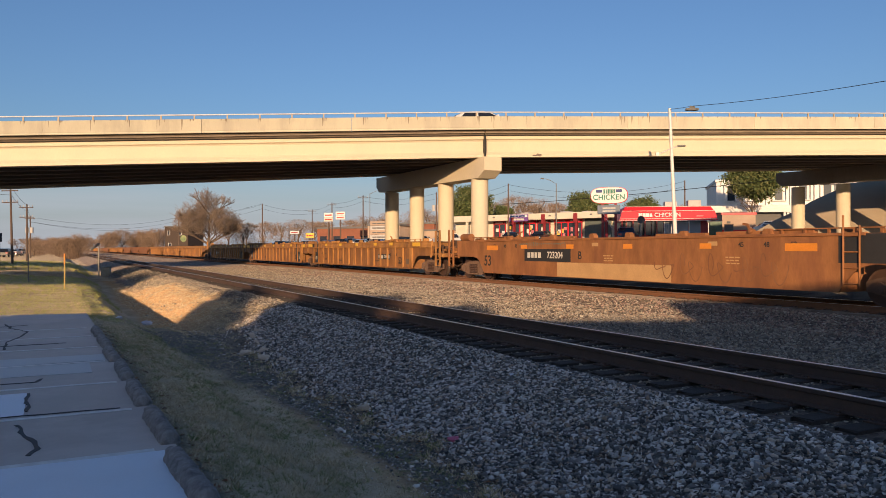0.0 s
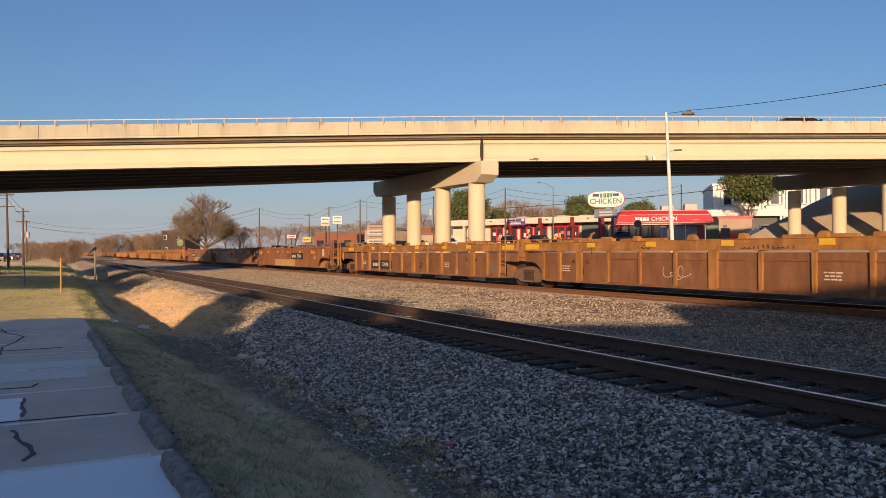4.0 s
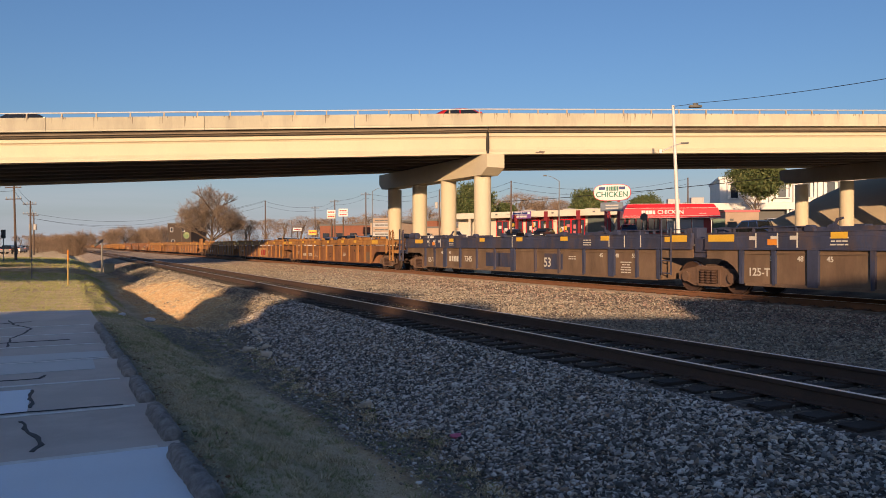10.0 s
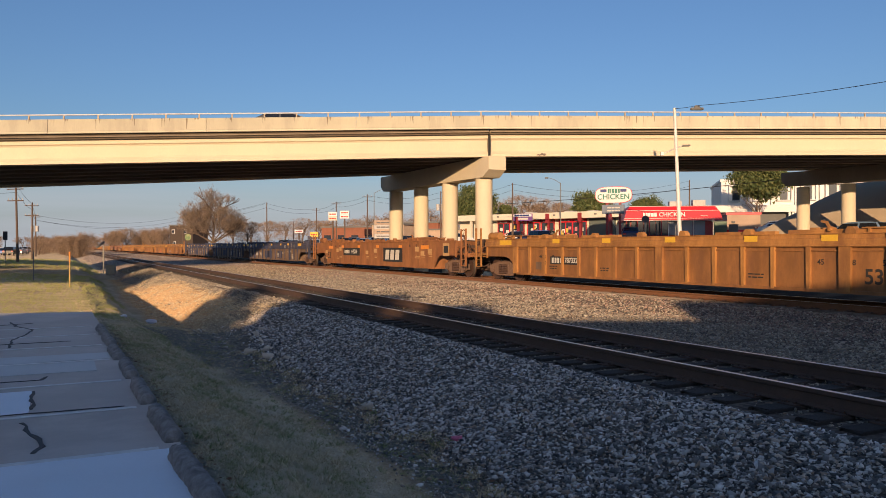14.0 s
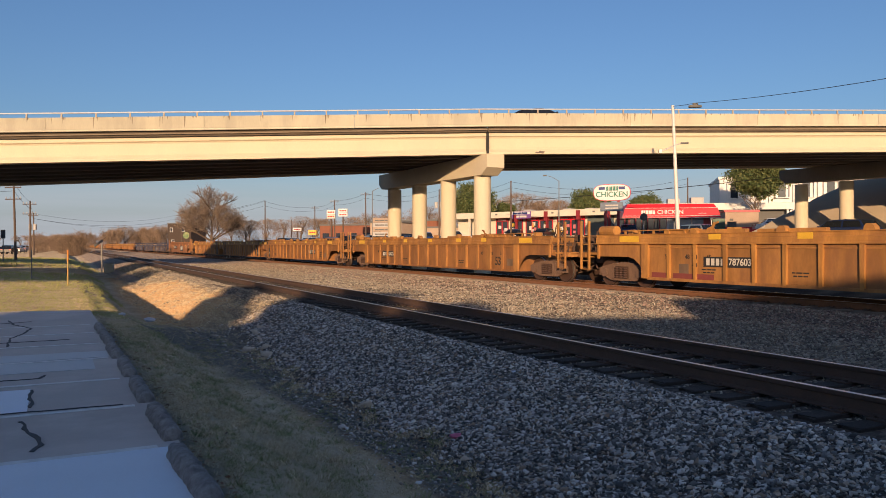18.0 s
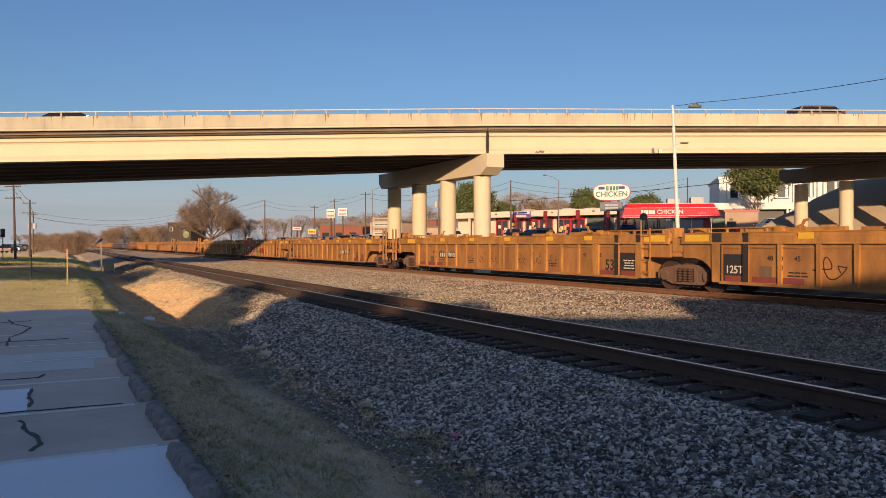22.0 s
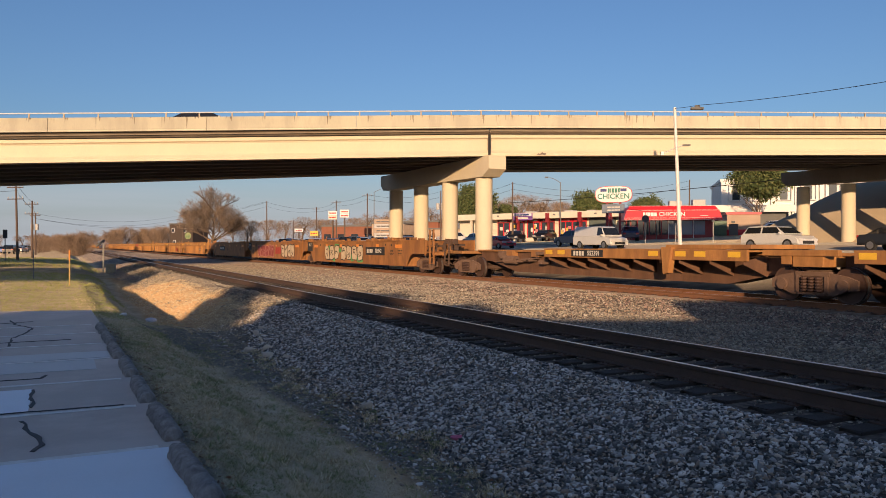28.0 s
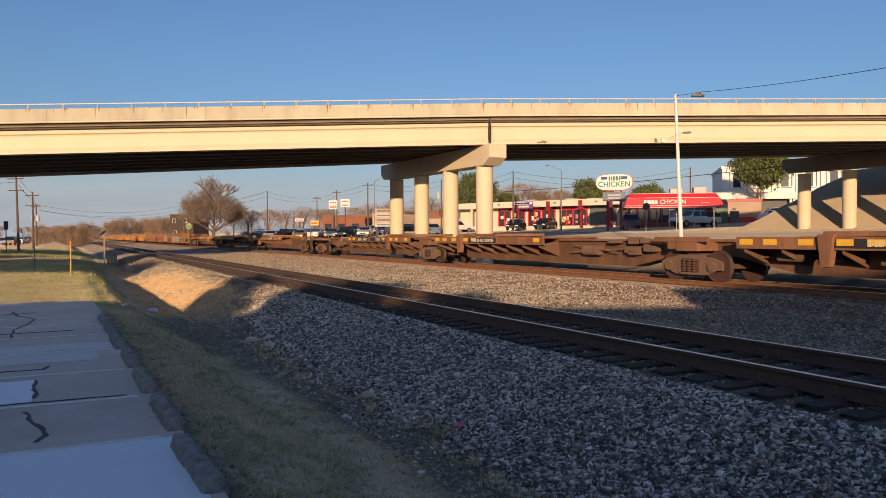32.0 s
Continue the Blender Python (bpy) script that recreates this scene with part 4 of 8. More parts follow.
def evergreen(x, y, z, height, width, seed, label, trunk_share=0.35, flat=0.8):
    rng = random.Random(seed)
    base = ground_z(x, y) - 0.05
    height, z = height + z - base, base
    top = thing("evergreen_tree", label, "tree", facing(x, y, z))
    v, f = tree_lists(seed, height * 0.9, 0.7, 3, 0.04)
    me = bpy.data.meshes.new("trunk")
    me.from_pydata(v, [], f)
    me.materials.append(BARK)
    part("trunk", me, None, top)
    clumps = []
    shapes = []
    gen = np.random.default_rng(seed)
    for _ in range(4):
        vv, ff = [], []
        for k in range(46):
            c = gen.normal(0, 0.42, 3)
            a, b = gen.normal(0, 0.13, 3), gen.normal(0, 0.13, 3)
            i = len(vv)
            vv += [c - a, c + b, c + a]
            ff.append((i, i + 1, i + 2))
        shapes.append((np.array(vv), np.array(ff)))
    mid = height * (trunk_share + (1 - trunk_share) / 2)
    half = height * (1 - trunk_share) / 2
    heads = [(0.58 * math.cos(2.4 * k) * (0.4 + 0.6 * rng.random()), 0.58 * math.sin(2.4 * k) * (0.4 + 0.6 * rng.random()), -0.75 + 1.5 * k / 17 + rng.uniform(-0.1, 0.1), rng.uniform(0.28, 0.46)) for k in range(18)]
    for hx, hy, hz, hr in heads:
        k = math.sqrt(max(0.1, 1 - hz * hz))
        for _ in range(44):
            d = Vector((rng.gauss(0, 1), rng.gauss(0, 1), rng.gauss(0, 1))).normalized() * hr * rng.uniform(0.6, 1.0)
            clumps.append(((hx * k + d.x) * width / 2, (hy * k + d.y) * width / 2, mid + (hz * 0.75 + d.z * flat * 0.8) * half,
                           rng.uniform(0.5, 0.95) * width / 8, rng.uniform(0, 6), rng.uniform(0, 3)))
    part("crown", scatter_mesh("crown", shapes, clumps, FOLIAGE), None, top)
    return top


def ground_z(x, y):
    p = Vector((x, y, 0))
    return profile(p.dot(AHEAD), p.dot(ACROSS))


def seat(px, depth):
    """The spot at that depth whose bearing is px thousandths of the focal length right of the middle, on the ground."""
    x = px / FOCAL * depth
    return x, depth, ground_z(x, depth)


# ---- train ----
def paint(name, colour, rust=(0.16, 0.06, 0.03), amount=0.5, scale=1.2):
    return surface(name, colour, 0.72, other=tuple(v * 0.42 for v in colour), scale=scale * 1.5, fine=22, amount=0.85, dust=rust, dust_scale=1.3, dust_amount=amount,
                   streak=0.35, bump=0.15, vary=True)


BROWN = paint("rust_brown_paint", (0.385, 0.16, 0.052), (0.20, 0.075, 0.033), 0.5)
OCHRE = paint("weathered_ochre_paint", (0.49, 0.23, 0.060), (0.18, 0.075, 0.03), 0.6)
YELLOW = paint("grimy_yellow_paint", (0.54, 0.255, 0.058), (0.24, 0.105, 0.04), 0.55)
OCHREPANEL = paint("grimy_ochre_panel", (0.36, 0.16, 0.047), (0.17, 0.078, 0.034), 0.6)
YELLOWPANEL = paint("grimy_yellow_panel", (0.45, 0.21, 0.056), (0.22, 0.10, 0.042), 0.6)
TAN = paint("tan_brown_paint", (0.42, 0.185, 0.053), (0.20, 0.08, 0.035), 0.5)
UMBER = paint("brown_grime_panel", (0.30, 0.135, 0.056), (0.16, 0.06, 0.03), 0.4)
BLUE = paint("faded_blue_paint", (0.05, 0.062, 0.12), (0.10, 0.065, 0.045), 0.6)
GREYBROWN = paint("dusty_grey_brown_panel", (0.22, 0.145, 0.09), (0.14, 0.08, 0.05), 0.4)
UNDER = surface("dark_underframe_steel", (0.085, 0.05, 0.033), 0.85, fine=30)
TRUCKSTEEL = surface("rusty_cast_steel", (0.135, 0.082, 0.056), 0.85, other=(0.07, 0.045, 0.033), scale=5, fine=40)
WHEELSTEEL = surface("worn_wheel_steel", (0.085, 0.046, 0.032), 0.7, 0.1, fine=40)
TREAD = surface("shiny_wheel_tread", (0.55, 0.5, 0.45), 0.3, 0.9, fine=40)
BLACKPANEL = surface("black_panel", (0.03, 0.03, 0.03), 0.7)
WHITELETTER = surface("white_stencil_paint", (0.7, 0.66, 0.56), 0.8, fine=50)
BLACKLETTER = surface("black_stencil_paint", (0.03, 0.028, 0.026), 0.8)
REDLETTER = surface("red_stencil_paint", (0.45, 0.04, 0.03), 0.7)
ORANGE = surface("orange_reflector", (0.85, 0.30, 0.03), 0.5, fine=60)
AMBER = surface("yellow_reflector", (0.85, 0.50, 0.04), 0.5, fine=60)
CREAM = surface("cream_patch_paint", (0.60, 0.36, 0.15), 0.75, scale=1.5)


def make_wheelset_meshes():
    w = B()
    cyl(w, (0, -0.06, 0.46), (0, 0.06, 0.46), 0.46, n=28)
    cyl(w, (0, -0.075, 0.46), (0, -0.055, 0.46), 0.46, 0.40, n=28, caps=False)
    cyl(w, (0, -0.0755, 0.46), (0, -0.07, 0.46), 0.2, 0.15, n=20)
    cyl(w, (0, 0.05, 0.46), (0, 0.09, 0.46), 0.49, n=28)
    cyl(w, (0, -0.09, 0.46), (0, -0.055, 0.46), 0.13, n=14)
    wheel = mesh_of("wheel", w, WHEELSTEEL)
    t = B()
    cyl(t, (0, -0.03, 0.46), (0, 0.05, 0.46), 0.4615, n=28, caps=False)
    tread = mesh_of("tread", t, TREAD)
    f = B()
    outline = ((-1.25, 0.60), (-1.25, 0.36), (-1.0, 0.34), (-0.62, 0.20), (0.62, 0.20), (1.0, 0.34), (1.25, 0.36), (1.25, 0.60), (0.95, 0.70), (0.45, 0.78),
               (-0.45, 0.78), (-0.95, 0.70))
    prism(f, outline, -0.09, 0.0)
    for sx in (-1, 1):
        cyl(f, (sx * 0.9, -0.17, 0.46), (sx * 0.9, 0.0, 0.46), 0.15, n=14)
        box(f, sx * 0.42 - 0.05, sx * 0.42 + 0.05, -0.14, -0.085, 0.26, 0.72)
    box(f, -0.4, 0.4, -0.15, -0.085, 0.20, 0.27)
    box(f, -0.5, 0.5, -0.13, 0.05, 0.68, 0.80, 0.02)
    frame_ = mesh_of("side_frame", f, TRUCKSTEEL)
    sp = B()
    rings = []
    for j in range(21):
        z, r = 0.28 + j * 0.0195, (0.065, 0.1, 0.106, 0.1)[j % 4]
        rings.append([sp.verts.new((r * math.cos(0.628 * k), -0.11 + r * math.sin(0.628 * k), z)) for k in range(10)])
    for r0, r1 in zip(rings, rings[1:]):
        for k in range(10):
            sp.faces.new((r0[k], r0[(k + 1) % 10], r1[(k + 1) % 10], r1[k]))
    spring = mesh_of("spring", sp, WHEELSTEEL)
    ax = B()
    cyl(ax, (0, -0.7, 0.46), (0, 0.7, 0.46), 0.08, n=12)
    axle = mesh_of("axle", ax, UNDER)
    bo = B()
    box(bo, -0.22, 0.22, -0.95, 0.95, 0.55, 0.84, 0.03)
    bolster = mesh_of("bolster", bo, UNDER)
    return wheel, tread, frame_, spring, axle, bolster


WHEELSET = make_wheelset_meshes()


def add_truck(car, x):
    wheel, tread, frame_, spring, axle, bolster = WHEELSET
    truck = part("bogie", bolster, None, car, at=pose(x, 0, 0))
    for sx in (-0.9, 0.9):
        part("axle", axle, None, truck, at=pose(sx, 0, 0))
        for turn, y in ((0, -0.75), (180, 0.75)):
            part("wheel", wheel, None, truck, at=pose(sx, y, 0, 0, 0, turn))
            part("tread", tread, None, truck, at=pose(sx, y, 0, 0, 0, turn))
    for turn, y in ((0, -0.92), (180, 0.92)):
        part("side_frame", frame_, None, truck, at=pose(0, y, 0, 0, 0, turn))
        for x in (-0.21, 0.0, 0.21):
            part("spring", spring, None, truck, at=pose(x, y - 0.02 if y < 0 else y + 0.02, 0, 0, 0, turn))
    return truck


UNIT = 20.5
ZLO, ZMID, ZHI = 0.33, 1.29, 1.78
RIBS_W = [(1.6, 0), (2.68, 0), (3.87, 1), (5.45, 0), (7.05, 0), (8.63, 0), (10.15, 1), (11.8, 0), (13.42, 0), (14.95, 0), (16.52, 1), (17.8, 0), (18.8, 0)]
RIBS_R = [(1.64, 1), (2.7, 0), (3.8, 0), (4.95, 0), (5.97, 0), (6.96, 0), (8.02, 0), (9.12, 0), (10.2, 1), (11.37, 0), (12.45, 0), (13.5, 0), (14.5, 0), (15.58, 0), (16.6, 1),
          (17.75, 0), (18.85, 1)]


def side_outline(first, last, zhi, square_end):
    """The long side of a well: upper strips over the trucks, rounded cut-outs, a straight sill."""
    x0 = -0.85 if first else 0.28
    x1 = UNIT + 0.85 if last else UNIT - 0.28
    left = [(x0, zhi), (x0, 1.03), (0.75, 1.03), (1.05, 0.96), (1.3, 0.8), (1.5, 0.55), (1.66, ZLO)]
    if square_end:
        right = [(UNIT - 1.72, ZLO), (UNIT - 1.62, ZLO + 0.1), (UNIT - 1.62, 1.03), (x1, 1.03), (x1, zhi)]
    else:
        right = [(UNIT - a, b) for a, b in ((1.66, ZLO), (1.5, 0.55), (1.3, 0.8), (1.05, 0.96), (0.75, 1.03))] + [(x1, 1.03), (x1, zhi)]
    return left + right


def reflector_mesh(mat, w=0.45, h=0.16):
    bm = B()
    box(bm, -w / 2, w / 2, -0.006, 0, -h / 2, h / 2)
    return mesh_of("reflector", bm, mat)


REFLECTORS = {m.name: (reflector_mesh(m), reflector_mesh(m, 0.95, 0.2)) for m in (ORANGE, AMBER)}
TRAIN = []
WELL = {}


def shared(key, make):
    if key not in WELL:
        WELL[key] = make()
    return WELL[key]


def bar(bm, a, b, r=0.025):
    return cyl(bm, a, b, r, n=6)


def ladder_mesh(mat, x, z0, z1, w=0.42, y=-1.5, rungs=4):
    def make():
        bm = B()
        bar(bm, (x, y, z0), (x, y, z1))
        bar(bm, (x + w, y, z0), (x + w, y, z1 - 0.25))
        for k in range(rungs):
            z = z0 + 0.05 + k * (min(z1, 1.75) - z0 - 0.1) / max(1, rungs - 1)
            bar(bm, (x, y, z), (x + w, y, z), 0.018)
        return mesh_of("ladder", bm, mat)
    return shared(("ladder", mat.name, x, z0, z1, w, y, rungs), make)


def fittings_mesh(mat, e, seed):
    """Walkway bars, brackets and locks on top of a unit's end; e is 1 at the leading end, -1 at the other."""
    def make():
        rng = random.Random(seed)
        bm = B()
        o = 0.0 if e == 1 else UNIT
        box(bm, *sorted((o + e * 0.5, o + e * 3.5)), -1.42, -1.34, ZHI + 0.10, ZHI + 0.13)
        for k in range(5):
            x = o + e * (0.6 + k * 0.68)
            box(bm, x - 0.03, x + 0.03, -1.41, -1.35, ZHI - 0.01, ZHI + 0.11)
        box(bm, *sorted((o + e * 2.4, o + e * 5.6)), -1.36, -1.2, ZHI - 0.02, ZHI + 0.1, 0.015)
        box(bm, *sorted((o + e * 6.0, o + e * 8.1)), -1.36, -1.2, ZHI - 0.02, ZHI + 0.08, 0.015)
        for k in range(4):
            x = o + e * rng.uniform(0.5, 5.2)
            w, h = rng.uniform(0.12, 0.35), rng.uniform(0.06, 0.16)
            box(bm, x - w / 2, x + w / 2, -1.2, -0.9, ZHI - 0.06, ZHI + h, 0.02)
        return mesh_of("top_fitting", bm, mat)
    return shared(("fit", mat.name, e, seed), make)


def guide_mesh(mat):
    def make():
        bm = B()
        prism(bm, ((-0.15, 0), (0.15, 0), (0.13, 0.09), (0.05, 0.17), (-0.08, 0.17), (-0.13, 0.11)), -0.09, 0.09)
        return mesh_of("container_guide", bm, mat)
    return shared(("guide", mat.name), make)


def lever_mesh(mat):
    """A container lock on the rim: a cheek plate, a hooked lever and its pin."""
    def make():
        bm = B()
        prism(bm, ((-0.2, 0), (0.22, 0), (0.16, 0.13), (0.02, 0.2), (-0.13, 0.15)), -0.03, 0.0)
        prism(bm, ((-0.05, 0.1), (0.02, 0.08), (0.12, 0.26), (0.26, 0.3), (0.25, 0.35), (0.07, 0.32)), 0.01, 0.045)
        cyl(bm, (0.0, -0.05, 0.11), (0.0, 0.08, 0.11), 0.045, n=10)
        return mesh_of("lock_lever", bm, mat)
    return shared(("lever", mat.name), make)


def end_gear(car, x, e, mat, seed):
    """The free end of a car: deck, cross bearer, posts and steps, brake wheel, coupler. e = -1 in front, 1 behind."""
    rng = random.Random(seed)
    def X(a):
        return x + e * a
    def bx(bm, a, b, *rest):
        box(bm, *sorted((X(a), X(b))), *rest)
    bm = B()
    bx(bm, 0.2, 1.95, -1.3, 1.3, 1.08, 1.16)
    bx(bm, 1.55, 1.95, -1.42, 1.42, 0.98, 1.12)
    part("end_deck", bm, mat, car)
    bm = B()
    bx(bm, 0.6, 2.0, -0.26, 0.26, 0.74, 1.06)
    part("draft_sill", bm, UNDER, car)
    bm = B()
    bx(bm, 1.95, 2.27, -0.15, 0.15, 0.74, 1.0, 0.03)
    part("coupler", bm, TRUCKSTEEL, car)
    for a, z1 in ((0.75, 1.62), (1.3, 2.28), (1.75, 2.3)):
        bm = B()
        bx(bm, a - 0.035, a + 0.035, -1.47, -1.40, 0.95 if a < 1 else 0.55, z1)
        part("end_post", bm, mat, car)
    bm = B()
    for z in (0.56, 0.86, 1.45, 1.72):
        bar(bm, (X(1.3), -1.43, z), (X(1.75), -1.43, z), 0.018)
    part("step_rail", bm, mat, car)
    bm = B()
    for k in range(9):
        a = rng.uniform(0.1, 1.7)
        w, h = rng.uniform(0.1, 0.5), rng.uniform(0.06, 0.3)
        z = rng.uniform(1.15, 1.6)
        y = rng.uniform(-1.25, 0.4)
        bx(bm, a, a + w, y, y + rng.uniform(0.1, 0.6), z, z + h)
    for k in range(4):
        a = rng.uniform(0.3, 1.6)
        bar(bm, (X(a), -1.2 + 0.3 * k, 1.12), (X(a + 0.1), -1.2 + 0.3 * k, rng.uniform(1.5, 1.95)), 0.03)
    bar(bm, (X(0.2), -1.3, 1.4), (X(1.8), -1.3, 1.5), 0.025)
    bar(bm, (X(0.3), -0.9, 1.75), (X(1.8), -0.9, 1.72), 0.03)
    part("end_bracket", bm, UNDER, car)
    if e == 1:
        bm = B()
        n = 18
        pts = [(X(1.0) + 0.28 * math.cos(2 * math.pi * k / n), -1.15, 1.98 + 0.28 * math.sin(2 * math.pi * k / n)) for k in range(n)]
        for p, q_ in zip(pts, pts[1:] + pts[:1]):
            bar(bm, p, q_, 0.02)
        for k in range(0, n, 4):
            bar(bm, (X(1.0), -1.15, 1.98), pts[k], 0.014)
        part("brake_wheel", bm, UNDER, car)
        bm = B()
        bar(bm, (X(1.0), -1.12, 1.16), (X(1.0), -1.12, 1.98), 0.03)
        part("brake_staff", bm, UNDER, car)
    else:
        bm = B()
        cyl(bm, (X(0.3), -1.0, 1.92), (X(1.1), -1.0, 1.92), 0.17, n=14)
        part("air_tank", bm, mat, car)
    bm = B()
    pts = [(X(0.9), -0.6, 1.0), (X(1.5), -0.7, 0.62), (X(2.0), -0.5, 0.55), (X(2.25), -0.4, 0.7)]
    for p, q_ in zip(pts, pts[1:]):
        bar(bm, p, q_, 0.025)
    part("air_hose", bm, UNDER, car)


def plate(parent, x0, x1, z0, z1, mat, y, name="paint_patch", label="", depth=0.004):
    bm = B()
    box(bm, x0, x1, y - depth, y, z0, z1)
    return part(name, bm, mat, parent, label)


def writing(parent, text, x, z, size, mat, y):
    return part("stencil", shared(("text", text, size, mat.name), lambda: letters(text, size, mat, 0.002)), None, parent, at=pose(x, y - 0.003, z))


def small_print(parent, x, z, rows, mat, y, w=0.7, seed=0):
    rng = random.Random(seed)
    for k in range(rows):
        part("small_print", bars([rng.uniform(0.08, 0.2) for _ in range(3)], 0.035, mat, 0.8, 0.003), None, parent, at=pose(x, y - 0.001, z - k * 0.085))


def blob(bm, cx, cz, w, h, y, seed, lean=0.0, depth=0.003):
    rng = random.Random(seed)
    n = 14
    out = []
    for k in range(n):
        t = 2 * math.pi * k / n
        c, s = math.cos(t), math.sin(t)
        r = rng.uniform(0.78, 1.0)
        x = w * math.copysign(abs(c) ** 0.5, c) * r
        z = h * math.copysign(abs(s) ** 0.5, s) * r
        out.append((cx + x + lean * z, cz + z))
    prism(bm, out, y - depth, y)


def stroke(bm, pts, r, y, depth=0.004):
    for (a, b), (c, d) in zip(pts, pts[1:]):
        way = Vector((c - a, d - b))
        n = Vector((-way.y, way.x)).normalized() * r
        way = way.normalized() * r * 0.6
        prism(bm, ((a - way.x - n.x, b - way.y - n.y), (c + way.x - n.x, d + way.y - n.y), (c + way.x + n.x, d + way.y + n.y), (a - way.x + n.x, b - way.y + n.y)), y - depth, y)


def spray(parent, x0, x1, z0, z1, y, fill, line, seed, letters_n=5, halo=None):
    """A spray-painted piece: swollen blocks with outlines and inner strokes."""
    rng = random.Random(seed)
    if halo:
        bm = B()
        for k in range(6):
            blob(bm, rng.uniform(x0, x1), rng.uniform(z0 + 0.1, z1 - 0.2), rng.uniform(0.25, 0.6), rng.uniform(0.12, 0.3), y, seed + k)
        part("spray_paint", bm, halo, parent)
    step = (x1 - x0) / letters_n
    for k in range(letters_n):
        cx = x0 + step * (k + 0.5)
        lean = rng.uniform(-0.25, 0.25)
        bm = B()
        blob(bm, cx, (z0 + z1) / 2, step * 0.56, (z1 - z0) * 0.5, y - 0.003, seed + 20 + k, lean)
        part("spray_paint", bm, line, parent)
        bm = B()
        blob(bm, cx, (z0 + z1) / 2, step * 0.48, (z1 - z0) * 0.44, y - 0.007, seed + 20 + k, lean)
        part("spray_paint", bm, fill, parent)
        bm = B()
        for j in range(2):
            zz = z0 + (z1 - z0) * rng.uniform(0.25, 0.75)
            stroke(bm, ((cx - step * 0.22, zz), (cx + rng.uniform(-0.1, 0.1), zz + rng.uniform(-0.25, 0.25)), (cx + step * 0.2, zz + rng.uniform(-0.15, 0.15))), 0.028, y - 0.012)
        part("spray_line", bm, line, parent)


def tag(parent, x, z, w, h, y, mat, seed, r=0.018):
    """A quick scrawled loop of spray paint."""
    rng = random.Random(seed)
    n = 46
    turns = max(2.0, w / max(h, 0.2) * rng.uniform(1.2, 2.2))
    loop = rng.uniform(0.35, 0.6) * w / turns
    phase = rng.uniform(0, 6)
    bm = B()
    left, right = [], []
    for k in range(n + 1):
        t = k / n
        u = 2 * math.pi * turns * t + phase
        tall = h * 0.5 * (0.55 + 0.45 * math.sin(phase + 9 * t))
        p = (x + w * t + loop * math.cos(u), z + tall * math.sin(u))
        q_ = (w / n - loop * math.sin(u) * 2 * math.pi * turns / n, tall * math.cos(u) * 2 * math.pi * turns / n)
        size = math.hypot(*q_) or 1.0
        nx, nz = -q_[1] / size * r * 0.8, q_[0] / size * r * 0.8
        yy = y - 0.003 - k * 0.00004
        left.append(bm.verts.new((p[0] + nx, yy, p[1] + nz)))
        right.append(bm.verts.new((p[0] - nx, yy, p[1] - nz)))
    for k in range(n):
        bm.faces.new((left[k], right[k], right[k + 1], left[k + 1]))
    part("spray_scrawl", bm, mat, parent)


def logo(parent, x0, x1, z0, z1, fill, panel, y):
    """A plain three-block emblem on its panel."""
    if panel:
        plate(parent, x0 - 0.3, x1 + 0.3, z0 - 0.12, z1 + 0.12, panel, y, "emblem_panel")
    w = (x1 - x0) / 3
    for k in range(3):
        a = x0 + w * k
        bm = B()
        lean = 0.1
        prism(bm, ((a, z0), (a + w * 0.72, z0), (a + w * 0.72 + lean, z1), (a + lean, z1)), y - 0.01, y - 0.005)
        part("emblem_block", bm, fill, parent)


